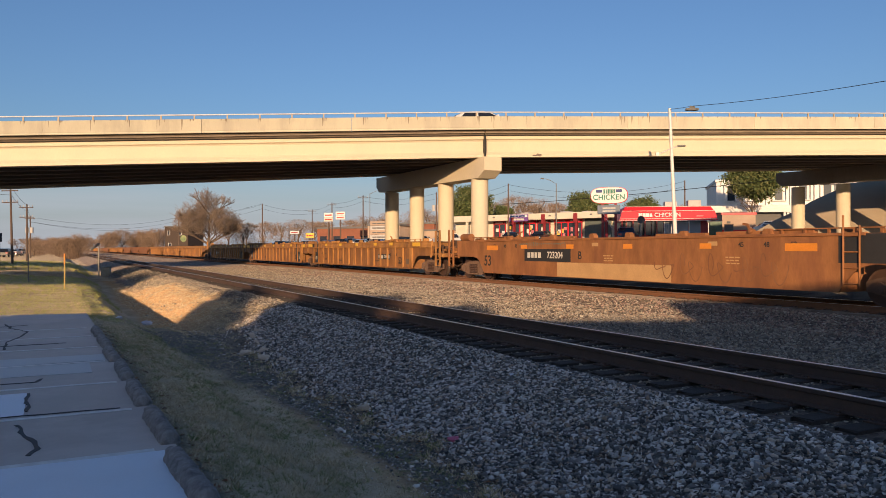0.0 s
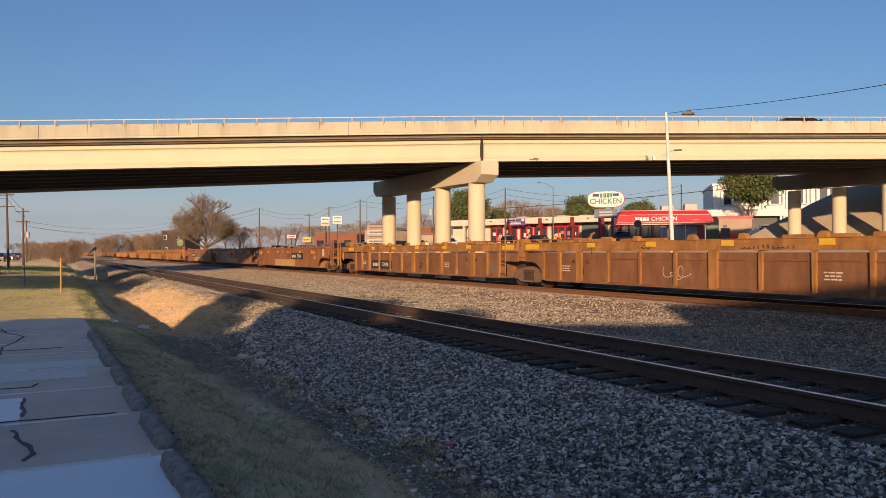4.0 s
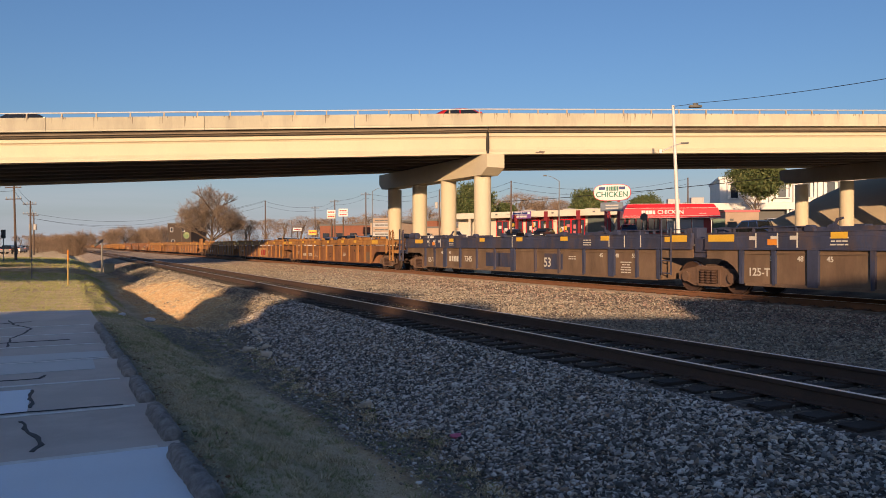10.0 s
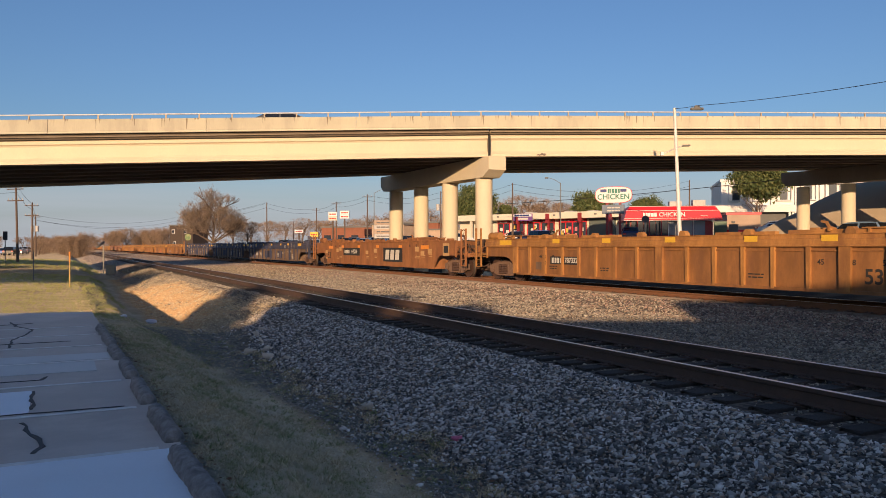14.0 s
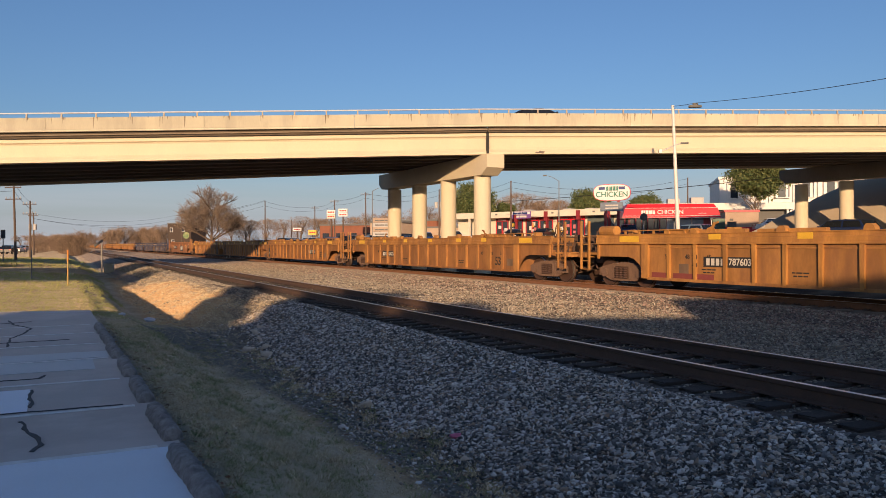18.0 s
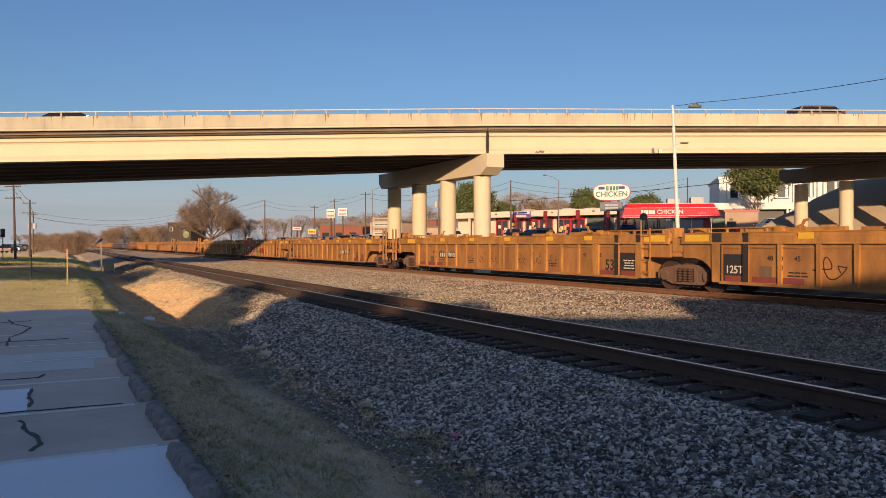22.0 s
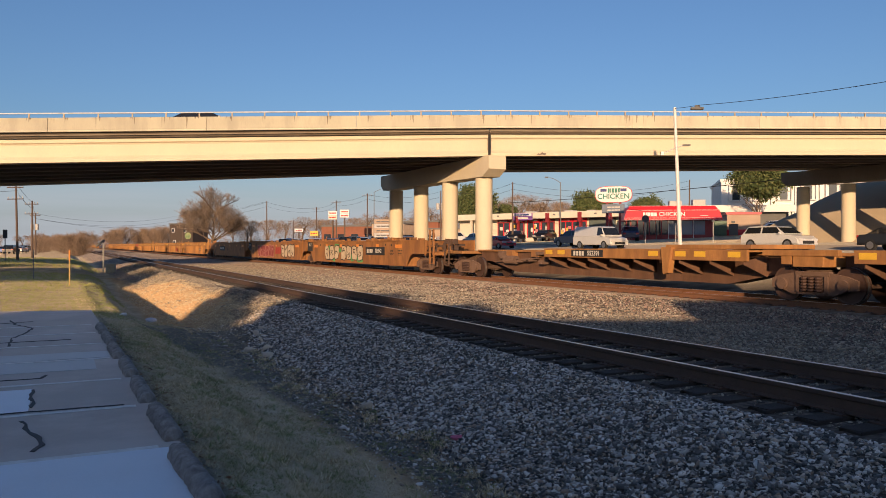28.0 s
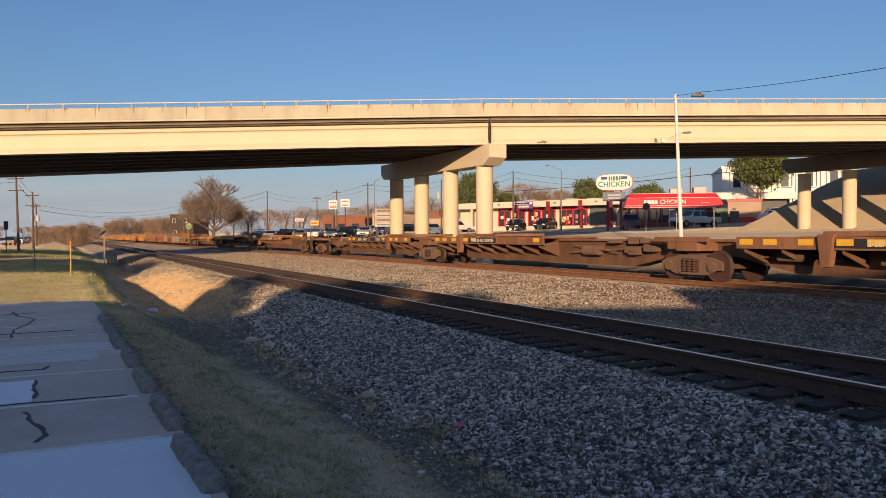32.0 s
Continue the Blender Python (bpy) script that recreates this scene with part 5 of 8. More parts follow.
def well_car(q_first, units, style, label, number="", marks=None, detail=True):
    """An articulated container well car; q_first is its leading truck."""
    car = thing("container_well_car", label, "rail car", group="container train")
    TRAIN.append((car, q_first))
    plain, side, chord, ribs, refl = style
    zmid = 1.45 if ribs is RIBS_R else ZMID
    face = -1.46 if plain else -1.40
    strip = -1.46 if plain else -1.48
    for u in range(units):
        first, last = u == 0, u == units - 1

        def make_body():
            bm = B()
            outline = side_outline(first, last, ZHI - 0.02 if plain else zmid + 0.1, not last and not plain)
            t = 0.06
            prism(bm, outline, face, face + t)
            prism(bm, outline, -face - t, -face)
            box(bm, 1.7, UNIT - 1.7, face + t, -face - t, ZLO, ZLO + 0.06)
            for x in (1.75, UNIT - 1.75):
                box(bm, x - 0.05, x + 0.05, face + t, -face - t, ZLO + 0.06, 1.25)
            return mesh_of("well_body", bm, side)
        body = part("well_body", shared(("body", plain, side.name, first, last), make_body), None, car, at=pose(u * UNIT, 0, 0))
        xa, xb = (-0.85 if first else 0.28), (UNIT + 0.85 if last else UNIT - 0.28)
        for y in (-1, 1):
            def make_chord():
                bm = B()
                if plain:
                    yy = sorted((y * 1.5, y * 1.38))
                    box(bm, 0.95, UNIT - 0.95, yy[0], yy[1], ZHI - 0.075, ZHI, 0.012)
                else:
                    o_, t_ = y * 1.48, y * 1.345
                    prism(bm, ((t_, zmid), (y * 1.5, zmid), (y * 1.5, zmid + 0.035), (o_, zmid + 0.05), (o_, ZHI - 0.15), (y * 1.445, ZHI - 0.12), (y * 1.445, ZHI - 0.03), (y * 1.47, ZHI - 0.025), (y * 1.47, ZHI), (t_, ZHI)), xa, xb, axis="x")
                return mesh_of("top_chord", bm, chord)
            part("top_chord", shared(("chord", plain, chord.name, first, last, y), make_chord), None, body)
        for x, wide in ribs:
            def make_rib():
                bm = B()
                w = 0.32 if wide else 0.13
                prism(bm, ((-w / 2, zmid), (w / 2, zmid), (w / 2 - 0.015, ZLO + 0.02), (-w / 2 + 0.015, ZLO + 0.02)), -1.487 if wide else -1.474, -1.4)
                return mesh_of("rib", bm, chord)
            part("rib", shared(("rib", chord.name, wide), make_rib), None, body, at=pose(x, 0, 0))
        if not plain:
            def make_flange():
                bm = B()
                box(bm, 1.75, UNIT - 1.75, -1.47, -1.395, ZLO - 0.02, ZLO + 0.06)
                box(bm, 1.7, UNIT - 1.7, -1.43, -1.395, zmid - 0.12, zmid - 0.08)
                return mesh_of("sill_flange", bm, side)
            part("sill_flange", shared(("flange", side.name, zmid), make_flange), None, body)
        if not detail:
            continue
        for e in (1, -1):
            part("top_fitting", fittings_mesh(chord, e, 3 if plain else 5), None, body)
            for x, turn in ((3.75, 0), (6.85, 180), (9.3, 0)):
                part("container_guide", guide_mesh(chord), None, body, at=pose(x if e == 1 else UNIT - x, -1.38, ZHI - 0.02, 0, 0, turn))
            part("lock_lever", lever_mesh(chord), None, body, at=pose(4.35 if e == 1 else UNIT - 4.35, -1.36, ZHI - 0.02, 0, 0, 0 if e == 1 else 180))
        small, large = REFLECTORS[refl.name]
        zr = 1.66 if not plain else 1.47
        for x in ((4.9, 8.0, 11.2, 14.6) if plain else (4.6, 7.6, 10.7, 13.8, 16.2)):
            part("reflector", small, None, body, at=pose(x, strip - 0.001, zr))
        for x in (2.4, UNIT - 2.7) if plain else (0.9, UNIT - 0.9):
            part("reflector", large, None, body, at=pose(x, strip - 0.001, zr - 0.04))
        if not last:
            part("ladder", ladder_mesh(chord, UNIT - 1.5, 0.5, 2.2), None, body)
        # clearance notes near both ends
        for x, words in ((2.6, ("53", "48", "45")), (UNIT - 4.6, ("45", "48", "53"))):
            for k, w in enumerate(words):
                writing(body, w, x + k * 0.85, 1.5 if plain else 1.06, 0.19, BLACKLETTER if side is not GREYBROWN else WHITELETTER, face)
    for u in range(units + 1):
        add_truck(car, u * UNIT)
    if detail:
        end_gear(car, 0.0, -1, chord, 3)
        end_gear(car, units * UNIT, 1, chord, 4)
        for u in range(1, units):
            x = u * UNIT
            bm = B()
            box(bm, x - 0.4, x + 0.4, -1.3, 1.3, 1.06, 1.2)
            box(bm, x - 0.25, x + 0.3, -1.36, -1.0, 1.2, 1.62, 0.03)
            box(bm, x - 0.5, x - 0.3, -1.2, -0.8, 1.2, 1.95, 0.02)
            part("joint_block", bm, chord, car)
            bm = B()
            pts = [(x - 1.2, -1.3, 1.05), (x - 0.6, -1.34, 1.25), (x + 0.1, -1.34, 1.6), (x + 0.7, -1.3, 1.72)]
            for p, q_ in zip(pts, pts[1:]):
                bar(bm, p, q_, 0.022)
            part("air_hose", bm, HOSE, car)
    bodies = [o for o in car.children if o.name.startswith("well_body")]
    if marks:
        marks(car, bodies, face, strip)
    return car


HOSE = surface("grey_hose", (0.3, 0.28, 0.25), 0.7)


def number_board(body, number, x, z, face, panel=True, mat=None, h=0.3):
    mat = mat or WHITELETTER
    if panel:
        plate(body, x - 1.55, x + 1.55, z - 0.24, z + 0.24, BLACKPANEL, face, "number_panel")
        face -= 0.005
    part("mark_bars", bars((0.2, 0.18, 0.18, 0.2), h * 0.72, mat, 0.3, 0.003), None, body, at=pose(x - 0.85, face, z))
    writing(body, number, x + 0.55, z, h * 1.15, mat, face)


WHITESPRAY = surface("white_spray_paint", (0.66, 0.6, 0.5), 0.8, other=(0.4, 0.3, 0.2), scale=3)
PINK = surface("pink_spray_paint", (0.72, 0.22, 0.25), 0.7, scale=1.2)
REDSPRAY = surface("red_spray_paint", (0.55, 0.02, 0.03), 0.6)
GREENSPRAY = surface("green_spray_paint", (0.10, 0.42, 0.12), 0.6)
YELLOWSPRAY = surface("yellow_green_spray_paint", (0.55, 0.5, 0.06), 0.7)
MAROON = surface("maroon_spray_paint", (0.30, 0.05, 0.04), 0.7)
ROSE = surface("rose_spray_outline", (0.6, 0.28, 0.22), 0.7)
BLACKSPRAY = surface("black_spray_paint", (0.025, 0.02, 0.02), 0.7)
TEALSPRAY = surface("teal_spray_paint", (0.08, 0.25, 0.25), 0.7)
IVORY = surface("ivory_spray_paint", (0.68, 0.55, 0.38), 0.8)
REDSTRIP = surface("faded_maroon_strip", (0.25, 0.06, 0.05), 0.8)


def marks_plain_brown(car, bodies, face, strip):
    a, b, c = bodies
    plate(a, 7.2, 13.2, ZLO + 0.02, 0.88, CREAM, face, "repaint_patch", "pale tan repainted patch")
    plate(b, 8.5, 13.2, ZLO + 0.02, 0.80, CREAM, face, "repaint_patch", "pale tan repainted patch")
    plate(c, 7.3, 13.3, ZLO + 0.02, 0.88, CREAM, face, "repaint_patch", "pale tan repainted patch")
    number_board(a, "723204", 6.5, 1.14, face)
    number_board(c, "723204", 13.8, 1.14, face)
    for body, x in ((a, 2.0), (b, 2.05), (c, 2.15)):
        writing(body, "53", x, 0.85, 0.62, BLACKLETTER, face)
    writing(a, "B", 8.6, 1.14, 0.4, BLACKLETTER, face)
    writing(c, "A", 11.7, 1.14, 0.4, BLACKLETTER, face)
    logo(b, 9.1, 11.2, 0.85, 1.5, REDLETTER, CREAM, face)
    spray(b, 4.4, 8.6, 0.4, 1.55, face - 0.001, BROWN, WHITESPRAY, 41, 4)
    for k, x in enumerate((13.3, 14.4, 15.6, 16.5)):
        tag(b, x, 0.85, 0.8, 0.9, face - 0.001, CREAM, 60 + k, 0.02)
    for k, x in enumerate((12.6, 13.6, 14.7, 15.8, 16.6)):
        tag(a, x, 0.85, 0.7, 0.85, face - 0.001, UMBER, 70 + k, 0.022)
    tag(a, 4.6, 1.58, 3.2, 0.2, face - 0.001, TEALSPRAY, 80)
    for body in (b, c):
        plate(body, 0.32, 1.55, 1.05, ZHI - 0.03, BLACKPANEL, face, "black_end_panel")
        writing(body, "125 T", 0.95, 1.5, 0.28, WHITELETTER, face - 0.005)
    for body in (a, b):
        plate(body, UNIT - 1.65, UNIT - 0.4, 1.05, ZHI - 0.03, BLACKPANEL, face, "black_end_panel")
    for k, (body, x) in enumerate(((a, 10.2), (a, 15.6), (b, 15.4), (c, 9.0), (c, 10.4), (c, 18.2))):
        small_print(body, x, 1.15, 3, CREAM, face, seed=k)
        plate(body, x - 0.9, x - 0.55, 1.48, 1.6, CREAM, face, "faded_panel")
    plate(c, UNIT - 0.5, UNIT - 0.05, 1.15, 1.65, WHITELETTER, face, "data_panel")


def marks_two_tone(number, emblem):
    def marks(car, bodies, face, strip):
        a, b, c = bodies
        number_board(a, number, 5.7, 0.72, face, emblem == 0, h=0.26)
        number_board(c, number, 5.7, 0.72, face, emblem == 0, h=0.26)
        for body, x in ((a, 11.0), (b, 2.9 if emblem else 3.9), (c, 11.0)):
            writing(body, "53", x, 0.72, 0.4, BLACKLETTER, face)
        if emblem:
            for x0, x1 in ((10.33, 11.72), (11.88, 13.34)):
                plate(b, x0, x1, ZLO + 0.07, 1.16, CREAM, face, "emblem_panel", "cream emblem panel")
            logo(b, 11.1, 12.9, 0.5, 1.0, REDLETTER, None, face - 0.03)
        for k, body in enumerate(bodies):
            tag(body, 11.2, 1.52, 1.7, 0.2, strip, BLACKSPRAY, 90 + k + 7 * emblem, 0.014)
            tag(body, 5.4 + 1.7 * k, 1.55, 0.5, 0.2, strip, BLACKSPRAY, 95 + k, 0.012)
            tag(body, 9.2 - k, 0.75, 0.9, 0.5, face, WHITESPRAY if k else BLACKSPRAY, 97 + k, 0.014)
            plate(body, 17.95, 18.7, 0.5, 1.0, GREYBROWN, face, "data_panel")
            small_print(body, 13.9, 0.9, 3, WHITELETTER, face, seed=k)
            small_print(body, 3.0, 0.9, 3, WHITELETTER, face, seed=k + 5)
            for x in (3.3, 3.9, 4.6):
                plate(body, x, x + 0.03, ZMID + 0.08, ZHI - 0.08, BLACKLETTER, strip, "tick_mark")
    return marks


def marks_blue(car, bodies, face, strip):
    for k, body in enumerate(bodies):
        if k != 1:
            part("mark_bars", bars((0.2, 0.16, 0.16, 0.2), 0.26, WHITELETTER, 0.3, 0.003), None, body, at=pose(4.7, face, 0.78))
            writing(body, "7345", 6.15, 0.78, 0.36, WHITELETTER, face)
        writing(body, "53", 12.6, 0.74, 0.5, WHITELETTER, face)
        writing(body, "125-T", 2.15, 0.68, 0.3, WHITELETTER, face)
        writing(body, "BCA"[k], 3.87, 1.0, 0.26, WHITELETTER, face - 0.077)
        for x in (7.8, 8.9, 12.4):
            plate(body, x, x + 1.2 + 0.2 * k, 0.5, 1.1, BLUE, face, "blue_panel", "patch of the old blue paint")
        for x in (2.1, 2.8, 3.4, 16.4, 17.2, 18.0):
            plate(body, x, x + 0.04, ZMID + 0.06, ZHI - 0.04, WHITELETTER, strip, "tick_mark")
        for x in (1.9, 2.6, 3.2):
            plate(body, x, x + 0.22, 1.56, 1.66, WHITELETTER, strip, "small_number_bar")
        small_print(body, 4.6, 1.6, 3, WHITELETTER, strip, seed=k)
        small_print(body, 15.2, 1.6, 3, WHITELETTER, strip, seed=k + 3)
        small_print(body, 17.2, 0.85, 5, WHITELETTER, face, seed=k + 6)
        small_print(body, 14.2, 1.0, 2, WHITELETTER, face, seed=k + 9)
        plate(body, 2.5, 2.8, 1.42, 1.58, ORANGE, strip, "small_orange_plate")
        plate(body, 10.13, 10.17, ZMID + 0.02, ZHI - 0.02, WHITELETTER, strip - 0.008, "tick_mark")


def marks_single_plain(car, bodies, face, strip):
    a = bodies[0]
    number_board(a, "645218", 6.6, 1.14, face)
    writing(a, "53", 2.05, 0.85, 0.62, BLACKLETTER, face)
    logo(a, 12.4, 14.6, 0.72, 1.28, WHITELETTER, BLACKPANEL, face)
    for k, x in enumerate((1.2, 3.6, 4.2, 9.2, 10.6, 16.6, 17.3, 18.2)):
        plate(a, x, x + 0.45, 1.0 + 0.1 * (k % 3), 1.22 + 0.12 * (k % 3), CREAM, face, "faded_panel")
        small_print(a, x + 0.3, 0.7 + 0.05 * k, 2, CREAM, face, seed=k)
    plate(a, UNIT - 0.6, UNIT + 0.1, 1.0, 1.62, CREAM, face, "data_panel")
    plate(a, UNIT - 0.5, UNIT, 1.15, 1.5, BLACKPANEL, face - 0.005, "data_panel")
    tag(a, 2.4, ZHI + 0.0, 1.2, 0.12, face, BLACKSPRAY, 120)
    bm = B()
    box(bm, 2.4, 4.8, -1.4, -1.3, ZHI, ZHI + 0.2, 0.02)
    box(bm, 9.5, 12.0, -1.4, -1.3, ZHI, ZHI + 0.1, 0.02)
    box(bm, 15.4, 19.0, -1.4, -1.3, ZHI, ZHI + 0.17, 0.02)
    part("raised_edge", bm, BROWN, a)


def marks_ribbed(number, weights="125T", colourful=False, unit_numbers=True):
    def marks(car, bodies, face, strip):
        n = len(bodies)
        for k, body in enumerate(bodies):
            if k != 1:
                x = 5.05 if k == 0 else 15.0
                plate(body, x - 0.95, x + 0.9, 0.78, 1.08, BLACKPANEL, face, "number_panel")
                part("mark_bars", bars((0.13, 0.12, 0.12, 0.13), 0.2, WHITELETTER, 0.3, 0.003), None, body, at=pose(x - 0.5, face - 0.005, 0.93))
                writing(body, number, x + 0.4, 0.93, 0.27, WHITELETTER, face - 0.005)
            writing(body, "53", 17.3 if k < n - 1 or n == 1 else 17.3, 0.72, 0.5, BLACKLETTER, face)
            for x in (3.8, 16.6):
                writing(body, "20", x, 1.06, 0.2, BLACKLETTER, face - 0.056 if x < 10 else face - 0.077)
                writing(body, "40", x, 0.82, 0.2, BLACKLETTER, face - 0.056 if x < 10 else face - 0.077)
            if n > 1 and k > 0:
                plate(body, 1.85, 2.62, ZLO + 0.07, 1.16, BLACKPANEL, face, "black_panel")
                writing(body, weights, 2.24, 0.72, 0.3, WHITELETTER, face - 0.005)
                plate(body, 1.5, 1.85, ZLO + 0.07, ZHI - 0.02, BLACKPANEL, strip, "black_band")
                plate(body, 2.6, 2.8, ZLO + 0.07, ZHI - 0.02, BLACKPANEL, strip, "black_band")
            if n > 1 and k < n - 1:
                plate(body, 17.85, 18.7, ZLO + 0.07, 1.16, BLACKPANEL, face, "black_panel")
                small_print(body, 18.3, 0.9, 4, WHITELETTER, face - 0.005, seed=k)
                plate(body, 17.65, 17.85, ZLO + 0.07, ZHI - 0.02, BLACKPANEL, strip, "black_band")
                plate(body, 18.72, 18.95, ZLO + 0.07, ZHI - 0.02, BLACKPANEL, strip, "black_band")
            for k2, x in enumerate((4.3, 7.4, 13.9)):
                small_print(body, x, 0.7, 2, BLACKLETTER, face, seed=k * 5 + k2)
            plate(body, 18.05 if k == n - 1 else 3.1, 18.5 if k == n - 1 else 3.5, 0.55, 0.85, GREYBROWN, face, "data_panel")
            if colourful:
                for x0, x1 in ((1.9, 2.6), (2.85, 4.5), (16.7, 17.6), (17.9, 18.7)):
                    plate(body, x0, x1, ZLO + 0.07, 0.56, REDSTRIP, face - 0.002, "maroon_strip")
    return marks


def marks_pink(car, bodies, face, strip):
    marks_ribbed("787603", colourful=True)(car, bodies, face, strip)
    b = bodies[1]
    edges = [x for x, _ in RIBS_R if 3.5 < x < 11.5]
    for k, (x0, x1) in enumerate(zip(edges, edges[1:])):
        mat = GREENSPRAY if k in (0, len(edges) - 2) else PINK
        plate(b, x0 + 0.07, x1 - 0.07, ZLO + 0.07, 1.16, mat, face - 0.001, "spray_panel", "panel covered in spray paint")
        plate(b, x1 - 0.075, x1 + 0.075, ZLO + 0.05, 1.28, mat, -1.456 if x1 != 10.2 else -1.476, "spray_panel")
        if mat is PINK:
            plate(b, x0, x1, ZMID + 0.02, ZHI - 0.03, REDSPRAY, strip, "spray_panel")
            bm = B()
            cx = (x0 + x1) / 2
            blob(bm, cx, 0.8, 0.36, 0.36, face - 0.006, 140 + k, 0.2)
            part("spray_paint", bm, ROSE if k % 2 else BLACKSPRAY, b)
            bm = B()
            blob(bm, cx + 0.03, 0.8, 0.29, 0.29, face - 0.010, 150 + k, 0.2)
            part("spray_paint", bm, PINK if k % 3 else GREENSPRAY, b)
            for j in range(3):
                bm = B()
                blob(bm, x0 + 0.2 + 0.3 * j, 1.05 + 0.05 * (j % 2), 0.09, 0.07, face - 0.005, 160 + k * 3 + j)
                part("spray_paint", bm, REDSPRAY, b)
    for k, (x, w) in enumerate(((4.4, 1.5), (6.1, 1.2), (7.6, 1.6), (9.5, 1.6))):
        tag(b, x, 0.82, w, 1.0, -1.482, BLACKSPRAY, 260 + k, 0.032)
    tag(b, 8.6, 0.8, 0.6, 0.4, -1.486, YELLOWSPRAY, 272, 0.06)
    logo(b, 11.6, 13.4, 0.62, 1.1, REDLETTER, None, face - 0.06)


def marks_loops(car, bodies, face, strip):
    marks_ribbed("788150", colourful=True)(car, bodies, face, strip)
    for k, x in enumerate((7.2, 8.3, 9.4, 11.6, 12.7, 13.8)):
        tag(bodies[0], x - 0.2, 0.85, 0.6, 0.5, face, BLACKSPRAY, 170 + k, 0.013)
    tag(bodies[1], 4.9, 0.85, 0.8, 0.7, face, BLACKSPRAY, 180, 0.02)
    tag(bodies[1], 11.6, 0.85, 0.8, 0.7, face, BLACKSPRAY, 181, 0.02)
    logo(bodies[1], 12.0, 13.9, 0.55, 1.05, REDLETTER, None, face - 0.06)


def marks_tan(car, bodies, face, strip):
    a, b, c = bodies
    number_board(a, "766942", 6.75, 1.14, face)
    number_board(c, "766942", 14.2, 1.14, face)
    for body, x in ((a, 2.1), (b, 2.35)):
        writing(body, "53", x, 0.8, 0.62, BLACKLETTER, face)
    writing(a, "B", 8.95, 1.14, 0.42, BLACKLETTER, face)
    spray(b, 4.3, 10.4, 0.38, 1.6, face, MAROON, ROSE, 201, 6)
    logo(b, 10.9, 12.9, 0.75, 1.35, REDLETTER, None, face)
    spray(b, 12.9, 17.0, 0.4, 1.68, face, IVORY, BLACKSPRAY, 215, 4)
    spray(c, 4.5, 7.6, 0.42, 1.55, face, IVORY, BLACKSPRAY, 231, 3, GREENSPRAY)
    spray(c, 8.0, 12.2, 0.42, 1.55, face, IVORY, BLACKSPRAY, 240, 4, GREENSPRAY)
    for body in (b, c):
        plate(body, 0.32, 1.5, 1.05, ZHI - 0.03, BLACKPANEL, face, "black_end_panel")
        writing(body, "125 T", 0.9, 1.5, 0.28, WHITELETTER, face - 0.005)
    for k, (body, x) in enumerate(((a, 3.2), (a, 9.9), (a, 16.6), (b, 3.4), (c, 16.8), (c, 18.0))):
        small_print(body, x, 1.2, 4, BLACKLETTER, face, seed=k)
    tag(a, 14.4, 0.6, 2.4, 0.25, face, UMBER, 250, 0.02)


STYLES = {
    "plain": (True, BROWN, BROWN, (), ORANGE), "plain_tan": (True, TAN, TAN, (), ORANGE),
    "two_tone": (False, UMBER, OCHRE, RIBS_W, AMBER), "blue": (False, GREYBROWN, BLUE, RIBS_W, AMBER),
    "ribbed": (False, OCHREPANEL, OCHRE, RIBS_R, AMBER), "yellow": (False, YELLOWPANEL, YELLOW, RIBS_R, AMBER)}
WORDS = {"plain": "rust-brown smooth-sided container well car, empty and weathered", "plain_tan": "tan smooth-sided container well car with spray-painted panels",
         "two_tone": "ochre-topped brown ribbed container well car, empty", "blue": "blue-topped grey-brown ribbed container well car, empty",
         "ribbed": "ochre ribbed container well car, empty and grimy", "yellow": "yellow-ochre ribbed container well car with black panels"}
CONSIST = [("ribbed", 3, None, False), ("plain", 3, None, False), ("two_tone", 3, None, False), ("plain", 3, None, False), ("ribbed", 3, None, False), ("ribbed", 3, marks_ribbed("731055"), True),
           ("plain", 3, marks_plain_brown, True), ("two_tone", 3, marks_two_tone("729198", 0), True), ("two_tone", 3, marks_two_tone("728230", 1), True),
           ("blue", 3, marks_blue, True), ("plain", 1, marks_single_plain, True), ("ribbed", 3, marks_ribbed("787332"), True), ("ribbed", 1, marks_ribbed("656238"), True),
           ("yellow", 3, marks_pink, True), ("yellow", 3, marks_loops, True), ("plain_tan", 3, marks_tan, True)]
q = 30.9 + 6 * (3 * UNIT + 4.5)
for style, units, marks, detail in CONSIST:
    well_car(q, units, STYLES[style], WORDS[style], marks=marks, detail=detail)
    q -= units * UNIT + 4.5

SPINE = 18.8


